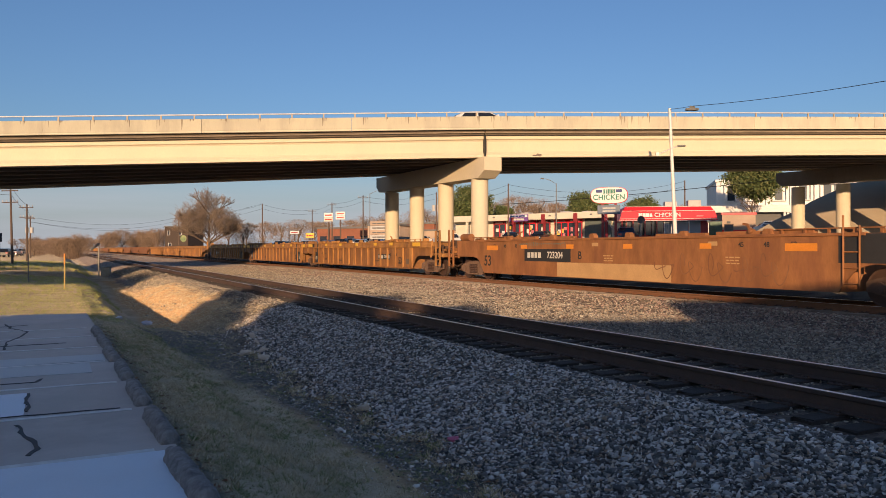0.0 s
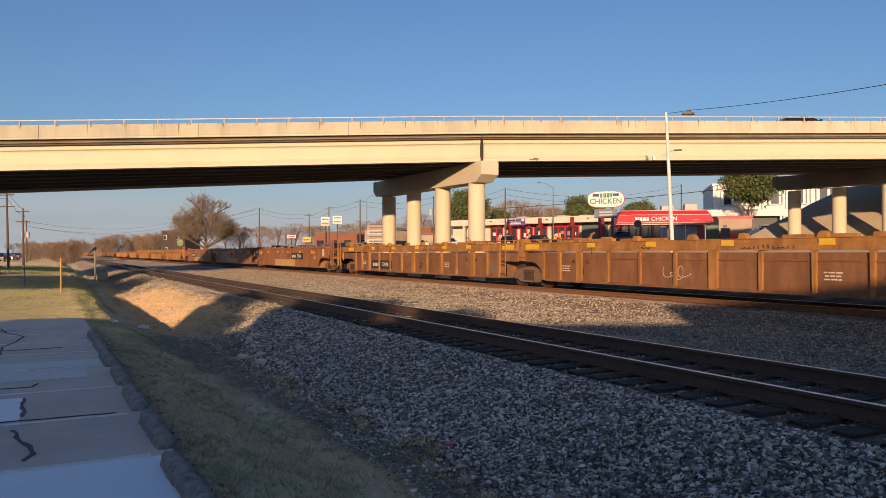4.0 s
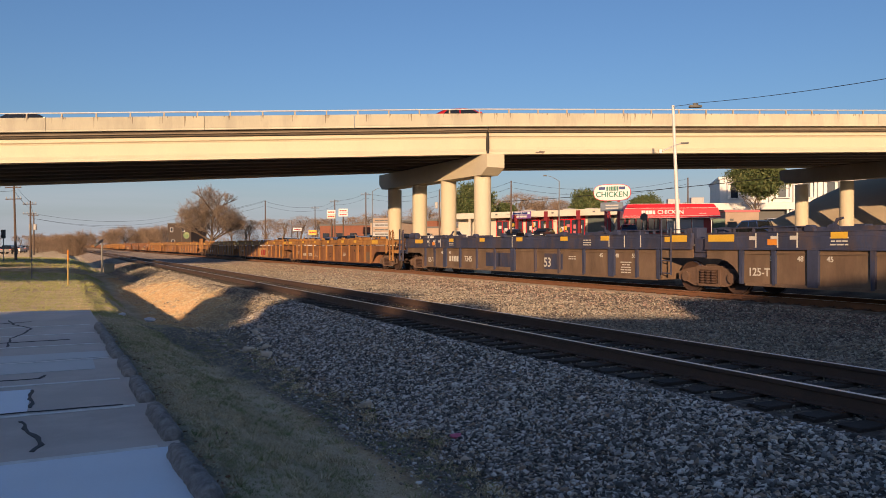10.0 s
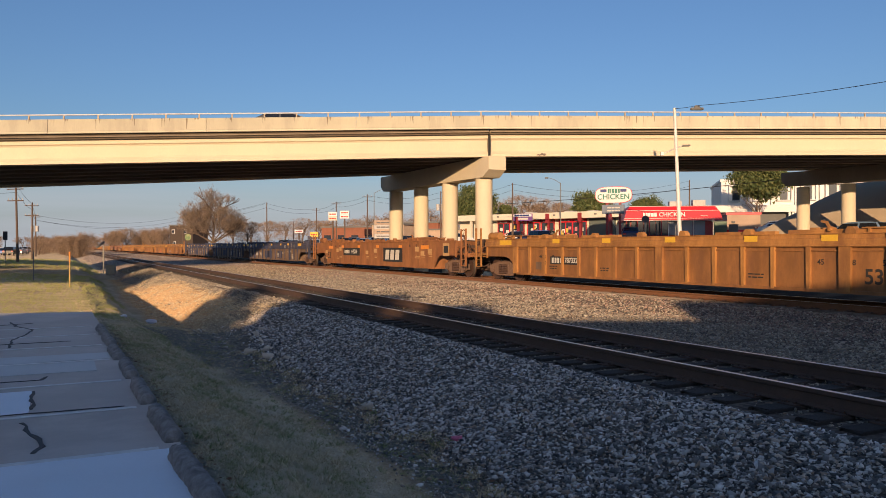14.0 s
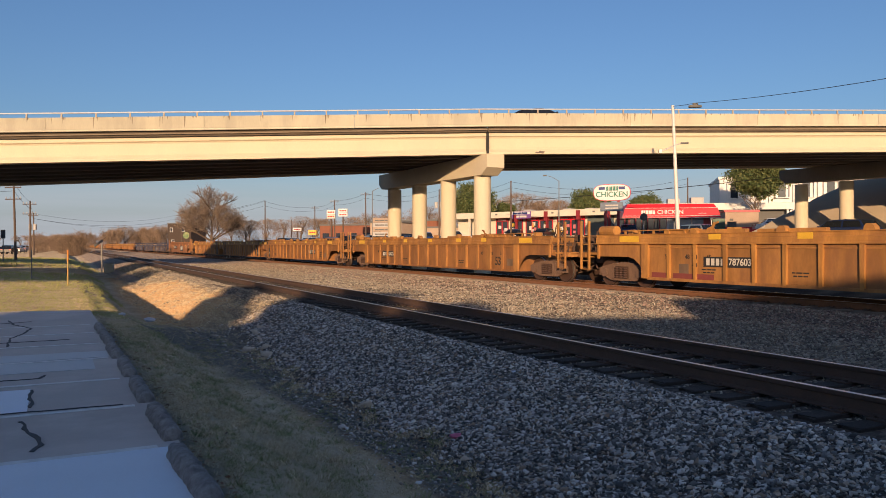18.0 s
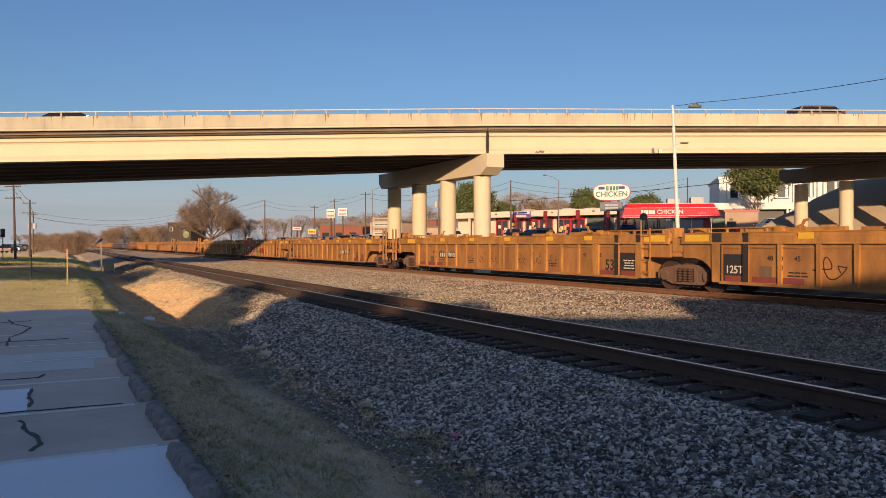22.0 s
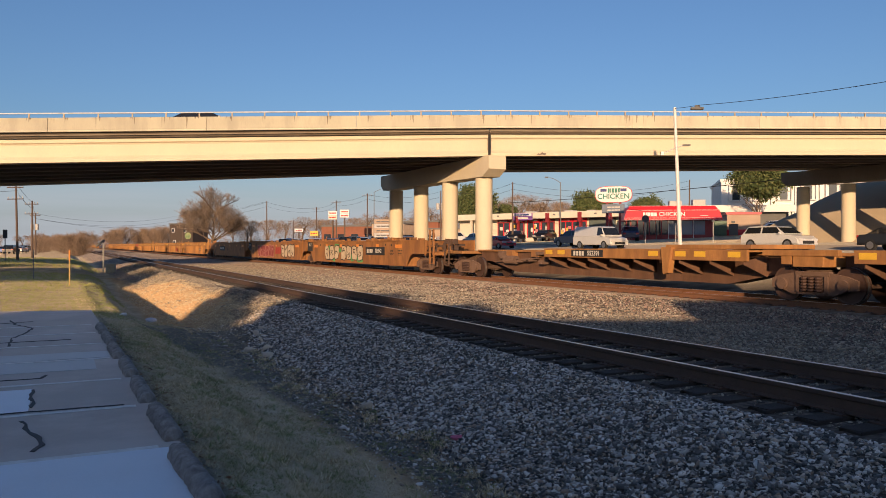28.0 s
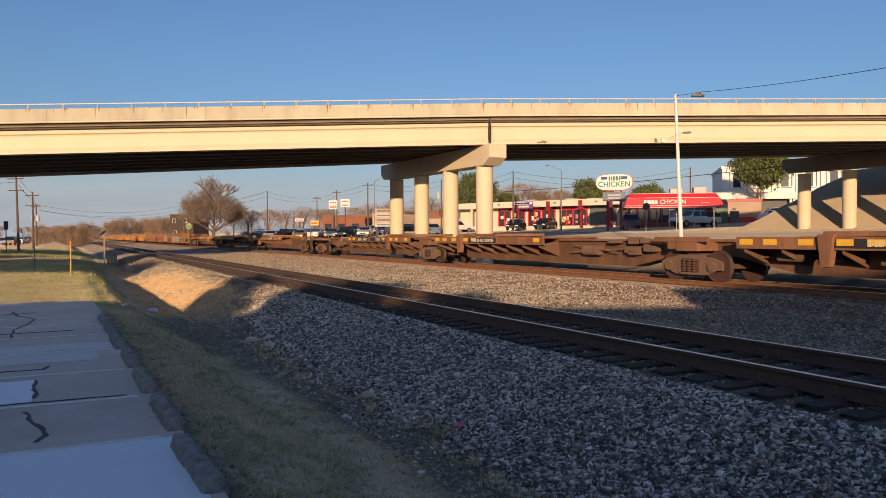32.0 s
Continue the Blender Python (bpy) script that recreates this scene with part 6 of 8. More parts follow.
def spine_unit(car, u, sill, deck, seed, words, number):
    rng = random.Random(seed)
    bm = B()
    prism(bm, ((0.3, 1.2), (0.3, 0.78), (1.3, 0.74), (3.4, 0.32), (SPINE - 3.4, 0.32), (SPINE - 1.3, 0.74), (SPINE - 0.3, 0.78), (SPINE - 0.3, 1.2)), -0.34, 0.34)
    body = part("centre_sill", bm, sill, car, at=pose(u * SPINE, 0, 0))
    bm = B()
    box(bm, 0.2, SPINE - 0.2, -0.5, 0.5, 1.2, 1.28)
    for x in (3.0, 5.0, 6.3):
        box(bm, x, x + 0.5, -0.62, -0.3, 1.0, 1.22)
    part("sill_plate", bm, deck, body)
    spans = ((7.05, 13.7), (14.1, 17.0)) if u != 1 else ((1.4, 4.0), (4.4, 11.2))
    if u == 2:
        spans = ((2.1, 4.8), (5.1, 13.0))
    for x0, x1 in spans:
        bm = B()
        box(bm, x0, x1, -1.36, -1.26, 1.03, 1.36, 0.012)
        box(bm, x0, x1, 1.26, 1.36, 1.03, 1.36, 0.012)
        box(bm, x0, x1, -1.26, 1.26, 1.29, 1.34)
        part("side_beam", bm, deck, body)
        x = x0 + 0.25
        while x < x1:
            for e in (-1, 1):
                bm = B()
                prism(bm, ((e * 1.3, 1.03), (e * 0.34, 1.2), (e * 0.34, 0.56), (e * 1.3, 0.93)), x - 0.02, x + 0.02, axis="x")
                part("gusset", bm, sill, body)
            x += 1.24
        small, large = REFLECTORS[AMBER.name]
        for x in (x0 + 0.35, x0 + 1.15, x1 - 0.45):
            part("reflector", small, None, body, at=pose(x, -1.362, 1.22))
    for x in ((13.9,) if u == 0 else (4.2,) if u == 1 else (4.95,)):
        bm = B()
        prism(bm, ((x - 0.2, 1.42), (x + 0.25, 1.42), (x + 0.12, 0.62), (x - 0.1, 0.58)), -1.46, -1.24)
        part("stand_bracket", bm, deck, body)
        bm = B()
        box(bm, x - 0.15, x + 3.2, -1.3, 1.3, 1.37, 1.5, 0.02)
        part("raised_platform", bm, deck, body)
    bm = B()
    for k in range(7):
        x = rng.uniform(2.2, 6.5) if u != 1 else rng.uniform(12.5, 16.5)
        w, h = rng.uniform(0.15, 0.5), rng.uniform(0.08, 0.25)
        z = rng.uniform(0.62, 1.15)
        box(bm, x, x + w, -0.75, -0.36, z, z + h, 0.01)
    xr = 3.0 if u != 1 else 13.0
    cyl(bm, (xr, -0.65, 0.85), (xr + 0.9, -0.65, 0.85), 0.18, n=12)
    bar(bm, (xr - 1.0, -0.6, 0.75), (xr + 2.6, -0.62, 0.95), 0.025)
    bar(bm, (xr - 0.6, -0.7, 1.05), (xr + 2.0, -0.7, 0.8), 0.02)
    part("brake_gear", bm, TRUCKSTEEL, body)
    if words:
        x, t = words
        plate(body, x - 1.25, x + 1.25, 1.08, 1.31, BLACKPANEL, -1.361, "word_panel")
        writing(body, t, x, 1.19, 0.2, WHITELETTER, -1.366)
    if number:
        x, t = number
        plate(body, x - 0.95, x + 0.9, 1.07, 1.32, BLACKPANEL, -1.361, "number_panel")
        part("mark_bars", bars((0.12, 0.11, 0.12, 0.12), 0.17, WHITELETTER, 0.3, 0.003), None, body, at=pose(x - 0.5, -1.366, 1.19))
        writing(body, t, x + 0.38, 1.19, 0.24, WHITELETTER, -1.366)
    return body


def spine_car(q_first, units, label, sill, deck, words, numbers, seed):
    car = thing("spine_car", label, "rail car", group="container train")
    TRAIN.append((car, q_first))
    for u in range(units):
        spine_unit(car, u, sill, deck, seed + u, words.get(u), numbers.get(u))
    for u in range(units + 1):
        add_truck(car, u * SPINE)
    for e, x in ((-1, 0.0), (1, units * SPINE)):
        bm = B()
        box(bm, *sorted((x, x + e * 1.9)), -1.25, 1.25, 1.08, 1.22, 0.02)
        part("end_deck", bm, deck, car)
        bm = B()
        box(bm, *sorted((x + e * 0.3, x + e * 2.0)), -0.26, 0.26, 0.74, 1.06)
        part("draft_sill", bm, UNDER, car)
        bm = B()
        box(bm, *sorted((x + e * 1.95, x + e * 2.27)), -0.15, 0.15, 0.74, 1.0, 0.03)
        part("coupler", bm, TRUCKSTEEL, car)
        for a in (1.3, 1.75):
            bm = B()
            box(bm, *sorted((x + e * (a - 0.03), x + e * (a + 0.03))), -1.33, -1.27, 0.5, 1.75)
            part("end_post", bm, UNDER, car)
        bm = B()
        for z in (0.52, 0.82, 1.72):
            bar(bm, (x + e * 1.3, -1.3, z), (x + e * 1.75, -1.3, z), 0.018)
        part("step_rail", bm, UNDER, car)
    for u in range(1, units):
        x = u * SPINE
        bm = B()
        box(bm, x - 0.45, x + 0.45, -1.2, 1.2, 0.92, 1.2, 0.02)
        box(bm, x - 1.4, x + 0.9, -1.24, -1.1, 1.2, 1.36, 0.02)
        box(bm, x - 0.8, x - 0.5, -1.2, -0.9, 0.98, 1.2)
        part("joint_block", bm, deck, car)
    return car


RUSTSILL = paint("dark_rusty_sill", (0.19, 0.098, 0.055), (0.11, 0.058, 0.036), 0.5)
GRIMEDECK = paint("grimy_ochre_deck", (0.46, 0.215, 0.062), (0.22, 0.095, 0.042), 0.5)
RUSTDECK = paint("rusty_brown_deck", (0.26, 0.125, 0.066), (0.36, 0.18, 0.075), 0.4)
spine_car(q, 3, "ochre and brown empty spine car, rusty, on the main track", RUSTSILL, GRIMEDECK, {1: (13.0 - 3.6, "ALL PURPOSE SPINE CAR")}, {0: (9.8, "552391"), 2: (9.2, "552391")}, 300)
spine_car(q - 3 * SPINE - 4.5, 3, "dark rusty brown empty spine car on the main track", RUSTSILL, RUSTDECK, {0: (12.4, "2-28/157"), 1: (6.3, "TWIN 28'-ALL PURPOSE"), 2: (6.4, "2-28/157")}, {0: (9.8, "370457"), 2: (9.2, "370457")}, 320)



# ---- street beyond the railway ----
def ribbon(name, material, rows, label, category, lift=0.0, thick=0.06, kind="structure"):
    """A strip of (left, right) points given as plan places, laid on the ground."""
    bm = B()
    tops = []
    for a, b in rows:
        tops.append([bm.verts.new((p.x, p.y, profile(p.dot(AHEAD), p.dot(ACROSS)) + lift)) for p in (a, b)])
    for (a0, b0), (a1, b1) in zip(tops, tops[1:]):
        bm.faces.new((a0, b0, b1, a1))
    bmesh.ops.recalc_face_normals(bm, faces=bm.faces)
    if sum(f.normal.z for f in bm.faces) < 0:
        bmesh.ops.reverse_faces(bm, faces=bm.faces)
    moved = bmesh.ops.extrude_face_region(bm, geom=list(bm.faces))
    for v in [g for g in moved["geom"] if isinstance(g, bmesh.types.BMVert)]:
        v.co.z -= thick
    bmesh.ops.recalc_face_normals(bm, faces=bm.faces)
    return solid(name, bm, material, label, category, kind=kind)


SIDEWALK = surface("pale_pavement", (0.36, 0.33, 0.28), 0.9, scale=0.4, fine=20)
runs = [-60 + 6 * k for k in range(70)]
ribbon("street", ROAD, [(place(s, 42.2), place(s, 51.0)) for s in runs], "dull grey asphalt street beside the railway", "road", 0.03)
for d in (41.8, 51.3):
    ribbon("kerb", SIDEWALK, [(place(s, d - 0.15), place(s, d + 0.15)) for s in runs], "pale concrete kerb along the street", "kerb", 0.15, 0.3)
ribbon("forecourt", ROAD, [(place(s, 53.2), place(s, 68.0)) for s in runs[:42]], "sunlit asphalt forecourt of the shops", "pavement", 0.02)
ribbon("forecourt_kerb", SIDEWALK, [(place(s, 52.5), place(s, 52.9)) for s in runs[8:42]], "low pale kerb along the forecourt", "kerb", 0.14, 0.3)
PALELANE = surface("pale_gravel_lane", (0.44, 0.37, 0.28), 0.95, scale=0.3, fine=12)
# the lane at the left, crossing the line of the ditch
ribbon("side_lane", PALELANE, [(place(s, -70.0), place(s, 1.6 + (s - 58) * 0.05)) for s in (56, 60, 64, 68)], "pale worn lane crossing the verge", "road", 0.03)
ribbon("left_road", ROAD, [(place(s, -34.0), place(s, -24.0)) for s in (70, 100, 140, 200, 300, 420)], "far grey road with traffic", "road", 0.03)

# ---- embankment of the bridge ----
BANK = surface("tan_slope_paving", (0.36, 0.295, 0.20), 0.9, other=(0.28, 0.23, 0.16), scale=0.25, fine=12, amount=0.6, dust=(0.30, 0.25, 0.18), dust_scale=0.2)


def make_embankment():
    """A sloped end bank facing the tracks, rounded off on both sides."""
    ds = [50 + 1.2 * k for k in range(34)]
    ss = [8 + 1.3 * k for k in range(52)]
    bm = B()
    grid = []
    for d in ds:
        row = []
        for s in ss:
            p = place(s, d)
            h = (d - 54.6) * 0.5 + 1.0
            b = (p - FACE0).dot(BBACK)
            for edge in (b - 22.0, -7.0 - b):
                if edge > 0:
                    h -= edge * 0.55
            h = min(h, 6.9 + GRADE * (p - FACE0).dot(BALONG))
            g = profile(s, d)
            row.append(bm.verts.new((p.x, p.y, max(h, g - 0.25))))
        grid.append(row)
    for r0, r1 in zip(grid, grid[1:]):
        for i in range(len(ss) - 1):
            bm.faces.new((r0[i], r1[i], r1[i + 1], r0[i + 1]))
    bmesh.ops.recalc_face_normals(bm, faces=bm.faces)
    if sum(f.normal.z for f in bm.faces) < 0:
        bmesh.ops.reverse_faces(bm, faces=bm.faces)
    solid("embankment", bm, BANK, "smooth tan paved slope rising under the bridge end", "embankment", kind="structure", smooth=True)


make_embankment()

# ---- shops ----
CREAMWALL = surface("cream_wall_paint", (0.72, 0.66, 0.52), 0.8, scale=0.4, fine=12, amount=0.4)
REDPAINT = surface("bright_red_paint", (0.68, 0.022, 0.035), 0.45, other=(0.5, 0.02, 0.025), scale=0.6, fine=12, amount=0.4)
DARKRED = surface("dark_red_paint", (0.28, 0.025, 0.03), 0.55, scale=0.8, fine=12)
WHITEPAINT = surface("white_paint", (0.78, 0.77, 0.74), 0.6, scale=0.7, fine=15, amount=0.3)
SHOPGLASS = glassy("shop_glass", (0.03, 0.035, 0.045), 0.06)
# Blue-grey base colour stands in for sky reflected in the panes.
SKYGLASS = glassy("sky_reflection_glass", (0.13, 0.17, 0.23), 0.25)
SHUTTER = surface("grey_green_shutter", (0.13, 0.16, 0.15), 0.6, fine=15)
NAVY = surface("navy_sign_blue", (0.02, 0.045, 0.19), 0.5, fine=20)
GREENLETTER = surface("green_sign_paint", (0.02, 0.20, 0.14), 0.5, fine=20)
PURPLE = surface("purple_sign_panel", (0.22, 0.10, 0.34), 0.5, fine=20)
BEIGE = surface("beige_wall_paint", (0.55, 0.42, 0.31), 0.85, scale=0.5, fine=14)
TEAL = surface("dull_green_dumpster", (0.12, 0.2, 0.14), 0.6, fine=14)
YELLOWPAINT = surface("yellow_paint", (0.7, 0.45, 0.04), 0.6, fine=14)
BRICKRED = surface("red_brick_wall", (0.33, 0.13, 0.075), 0.9, scale=0.8, fine=8)
GREYROOF = surface("grey_roof", (0.2, 0.2, 0.19), 0.9, scale=0.4, fine=10)
POSTERS = [surface("poster_" + n, c, 0.6, fine=20) for n, c in (("red", (0.6, 0.04, 0.04)), ("white", (0.75, 0.72, 0.68)), ("yellow", (0.75, 0.5, 0.08)), ("pink", (0.6, 0.2, 0.22)))]
HVAC = surface("pale_roof_unit", (0.5, 0.49, 0.46), 0.6, fine=14)


def make_strip_mall():
    """A long low shop row; its front runs from (8, 124) to (34, 103) and faces the street."""
    a = math.degrees(math.atan2(-24, 28))
    z = 2.9
    top = thing("shop_row", "long low cream shop row with red shopfronts and a flat canopy", "shop building", facing(7.5, 123.5, z, a))
    L = 23.0
    bm = B()
    box(bm, -8, L, 2.2, 14, -0.9, 3.7)
    part("wall", bm, CREAMWALL, top)
    bm = B()
    box(bm, -8.2, L + 0.1, 0.0, 2.6, 2.95, 3.9, 0.04)
    part("fascia", bm, CREAMWALL, top)
    for x in (-7.9, -4, -0.6, 5.4, 11.0, 16.6, 21.5):
        bm = B()
        box(bm, x - 0.16, x + 0.16, 0.1, 0.45, -0.9, 2.95)
        part("canopy_post", bm, DARKRED if x > 0 else CREAMWALL, top)
        if x > 0:
            bm = B()
            box(bm, x - 0.3, x + 0.3, -0.22, -0.004, 2.3, 3.75, 0.03)
            part("red_pier", bm, DARKRED, top)
    random.seed(21)
    for i, x in enumerate((0.2, 3.0, 6.0, 8.6, 11.8, 14.2)):
        w = 2.3
        bm = B()
        box(bm, x, x + w, 2.02, 2.18, 0.1, 2.4)
        win = part("shop_window", bm, SHOPGLASS, top)
        for fx in (x, x + w / 2, x + w):
            bm = B()
            box(bm, fx - 0.06, fx + 0.06, 1.94, 2.01, 0.05, 2.45)
            part("mullion", bm, REDPAINT, win)
        for k in range(5):
            px, pz = x + random.uniform(0.15, w - 0.7), random.uniform(0.3, 1.7)
            bm = B()
            box(bm, px, px + random.uniform(0.35, 0.7), 1.985, 2.015, pz, pz + random.uniform(0.35, 0.7))
            part("poster", bm, random.choice(POSTERS), win)
        bm = B()
        box(bm, x - 0.05, x + w + 0.05, 1.9, 2.1, 2.42, 2.94)
        part("shop_sign", bm, REDPAINT if i % 3 else DARKRED, top)
        part("sign_text", bars((0.5, 0.35, 0.6), 0.16, WHITELETTER), None, top, at=pose(x + w / 2, 1.89, 2.68))
    bm = B()
    box(bm, 17.0, 21.3, 2.0, 2.15, 0.05, 2.9)
    shutter = part("roller_shutter", bm, SHUTTER, top, "closed grey-green roller shutter")
    for k in range(8):
        bm = B()
        box(bm, 17.0, 21.3, 1.95, 1.996, 0.08 + k * 0.35, 0.37 + k * 0.35)
        part("slat", bm, SHUTTER, shutter)
    bm = B()
    box(bm, 4.5, 8.3, -0.2, -0.02, 2.75, 3.85, 0.03)
    board = part("sign_board", bm, PURPLE, top, "purple and white sign board")
    bm = B()
    box(bm, 4.6, 8.2, -0.24, -0.2, 3.4, 3.78)
    part("sign_strip", bm, WHITEPAINT, board)
    part("sign_text", bars((0.9, 0.6, 1.1), 0.25, NAVY), None, board, at=pose(6.4, -0.245, 3.58))
    part("sign_text", bars((1.0, 1.3), 0.3, WHITELETTER), None, board, at=pose(6.4, -0.21, 3.07))
    for x in (1.5, 12.0, 19.0):
        bm = B()
        box(bm, x, x + 0.35, -0.12, 0, 3.4, 3.6)
        part("wall_lamp", bm, GREYROOF, top)
    for x, y in ((2, 7), (9, 8), (19, 6), (12.5, 9)):
        bm = B()
        box(bm, x, x + 1.6, y, y + 1.3, 3.7, 4.5, 0.05)
        part("roof_unit", bm, HVAC, top)


make_strip_mall()


def make_chicken_shop():
    """The red mansard-roofed restaurant by the street."""
    x, y, z = 23.4, 98.0, 2.45
    a = math.degrees(math.atan2(-6.0, 9.0)) + 26
    top = thing("restaurant", "red-roofed fast food restaurant with glazed front", "restaurant", facing(x, y, z, a) @ Matrix.Scale(1.136, 4))
    L, D = 10.1, 6.5
    bm = B()
    box(bm, 0.5, L - 0.5, 0.6, D, -0.4, 2.5)
    part("wall", bm, DARKRED, top)
    bm = B()
    def mansard(z0, z1, grow0, grow1):
        vs = [bm.verts.new(p) for p in ((-grow0, -grow0, z0), (L + grow0, -grow0, z0), (L + grow0, D + grow0, z0), (-grow0, D + grow0, z0),
                                        (-grow1, -grow1, z1), (L + grow1, -grow1, z1), (L + grow1, D + grow1, z1), (-grow1, D + grow1, z1))]
        for q in ((0, 1, 5, 4), (1, 2, 6, 5), (2, 3, 7, 6), (3, 0, 4, 7), (4, 5, 6, 7), (3, 2, 1, 0)):
            bm.faces.new([vs[k] for k in q])
        bmesh.ops.recalc_face_normals(bm, faces=bm.faces)
    mansard(2.2, 3.38, 0.3, -0.05)
    roof = part("roof", bm, REDPAINT, top, "bright red metal mansard roof")
    bm = B()
    mansard(3.39, 3.84, -0.12, -0.42)
    part("upper_roof", bm, REDPAINT, top)
    for zz, g in ((2.2, 0.31), (2.42, 0.25), (3.3, 0.0), (3.79, -0.36)):
        bm = B()
        box(bm, -g, L + g, -g - 0.05, -g, zz, zz + 0.035)
        box(bm, L + g, L + g + 0.05, -g, D + g, zz, zz + 0.035)
        part("roof_trim", bm, WHITEPAINT, roof, "thin white trim line")
    word = letters("CHICKEN", 0.66, WHITEPAINT, 0.02)
    part("sign_word", word, None, roof, at=pose(4.95, -0.25, 2.84, -16))
    part("sign_bar", bars((0.24, 0.12, 0.3, 0.34, 0.28), 0.44, WHITEPAINT, 0.12), None, roof, at=pose(2.55, -0.25, 2.84, -16))
    part("neon_tube", bars((0.8,), 0.04, WHITEPAINT), None, roof, at=pose(8.4, -0.28, 2.7, -16))
    for i in range(6):
        x0 = 0.7 + i * 1.35
        bm = B()
        box(bm, x0, x0 + 1.2, 0.5, 0.596, 0.6, 2.15)
        win = part("window", bm, SHOPGLASS if i < 3 else SKYGLASS, top)
        bm = B()
        box(bm, x0 - 0.09, x0 - 0.01, 0.42, 0.56, 0.1, 2.18)
        part("mullion", bm, GREYROOF if i < 3 else WHITEPAINT, win)
    for i in range(4):
        bm = B()
        box(bm, 0.42, 0.496, 0.8 + i * 1.5, 2.1 + i * 1.5, 0.6, 2.15)
        part("window", bm, SHOPGLASS, top)
    for px in (0.0, 1.2, 2.5, 3.8):
        bm = B()
        cyl(bm, (px, -0.2, -0.4), (px, -0.2, 2.2), 0.07, n=8)
        part("canopy_post", bm, DARKRED, top)
    for xx, yy in ((7.6, 2.0), (5.4, 4.5)):
        bm = B()
        box(bm, xx, xx + 1.4, yy, yy + 1.2, 3.9, 4.6, 0.05)
        part("roof_unit", bm, HVAC, top)


make_chicken_shop()


def make_oval_sign():
    x, y, z = 20.0, 90.0, 2.35
    top = thing("pylon_sign", "white oval restaurant sign with green letters on two red posts", "sign", facing(x, y, z, -20))
    for px in (-0.75, 0.75):
        bm = B()
        box(bm, px - 0.14, px + 0.14, -0.14, 0.14, -0.4, 4.6)
        part("post", bm, DARKRED, top)
    bm = B()
    outline = []
    for k in range(40):
        t = 2 * math.pi * k / 40
        c, s = math.cos(t), math.sin(t)
        outline.append((2.08 * math.copysign(abs(c) ** 0.55, c), 5.35 + 0.92 * math.copysign(abs(s) ** 0.75, s)))
    prism(bm, outline, -0.2, 0.2)
    panel = part("sign_panel", bm, WHITEPAINT, top)
    bm = B()
    prism(bm, [(a * 1.03, 5.35 + (b - 5.35) * 1.06) for a, b in outline], -0.12, 0.12)
    part("sign_rim", bm, REDPAINT, panel)
    part("sign_word", letters("CHICKEN", 0.86, GREENLETTER, 0.01), None, panel, at=pose(0, -0.22, 5.1))
    part("sign_bar", bars((0.2, 0.12, 0.26, 0.28, 0.22), 0.5, GREENLETTER, 0.15), None, panel, at=pose(0.05, -0.21, 5.8))
    for sx in (-1.15, 1.15):
        part("sign_bar", bars((0.72,), 0.34, NAVY), None, panel, at=pose(sx, -0.21, 5.85))
    bm = B()
    box(bm, -1.35, 1.25, -0.15, 0.15, 3.15, 4.2, 0.03)
    board = part("message_board", bm, surface("blue_grey_board", (0.13, 0.17, 0.23), 0.5), top)
    for zz in (3.5, 3.85):
        part("message_line", bars((0.5, 0.3, 0.6), 0.16, HVAC), None, board, at=pose(0, -0.16, zz))
    bm = B()
    cyl(bm, (-0.7, -0.2, 3.3), (0.5, -0.3, 1.2), 0.04, n=6)
    part("brace", bm, GALV, top)


make_oval_sign()


def make_hut():
    top = thing("beige_hut", "small beige block hut with red trim beside the restaurant", "shed", facing(38.1, 103.0, 3.04, -10) @ Matrix.Scale(1.15, 4))
    bm = B()
    box(bm, 0, 3.7, 0, 3.2, 0.75, 2.5)
    part("wall", bm, BEIGE, top)
    for z0, z1, g in ((-0.4, 0.75, 0.02), (2.5, 2.75, 0.1)):
        bm = B()
        box(bm, -g, 3.7 + g, -g, 3.2 + g, z0, z1)
        part("red_band", bm, REDPAINT, top)
    bm = B()
    box(bm, 0.5, 0.9, -0.06, 0, 1.5, 1.75)
    part("plate", bm, GREYROOF, top)
    for x, y, w, h, mat, lab in ((35.5, 101.5, 1.9, 2.0, TEAL, "dull green metal dumpster"), (37.2, 99.8, 1.1, 1.5, GREYROOF, "dark grey waste container")):
        z = ground_z(x, y)
        bin_ = thing("dumpster", lab + " beside the restaurant", "dumpster", facing(x, y, z, -20))
        bm = B()
        box(bm, 0, w, 0, 1.4, 0.12, h, 0.04)
        for k in range(4):
            box(bm, 0.1 + k * w / 4, 0.2 + k * w / 4, -0.05, 0, 0.2, h - 0.1)
        part("bin_body", bm, mat, bin_)
        bm = B()
        box(bm, -0.04, w + 0.04, -0.06, 1.46, h, h + 0.07)
        part("lid", bm, GREYROOF, bin_)
    for x, y in ((38.6, 101.2),):
        bm = B()
        cyl(bm, (0, 0, 0), (0, 0, 1.5), 0.12, n=10)
        solid("bollard", bm, YELLOWPAINT, "yellow steel bollard beside the hut", "bollard", facing(x, y, ground_z(x, y)))


make_hut()


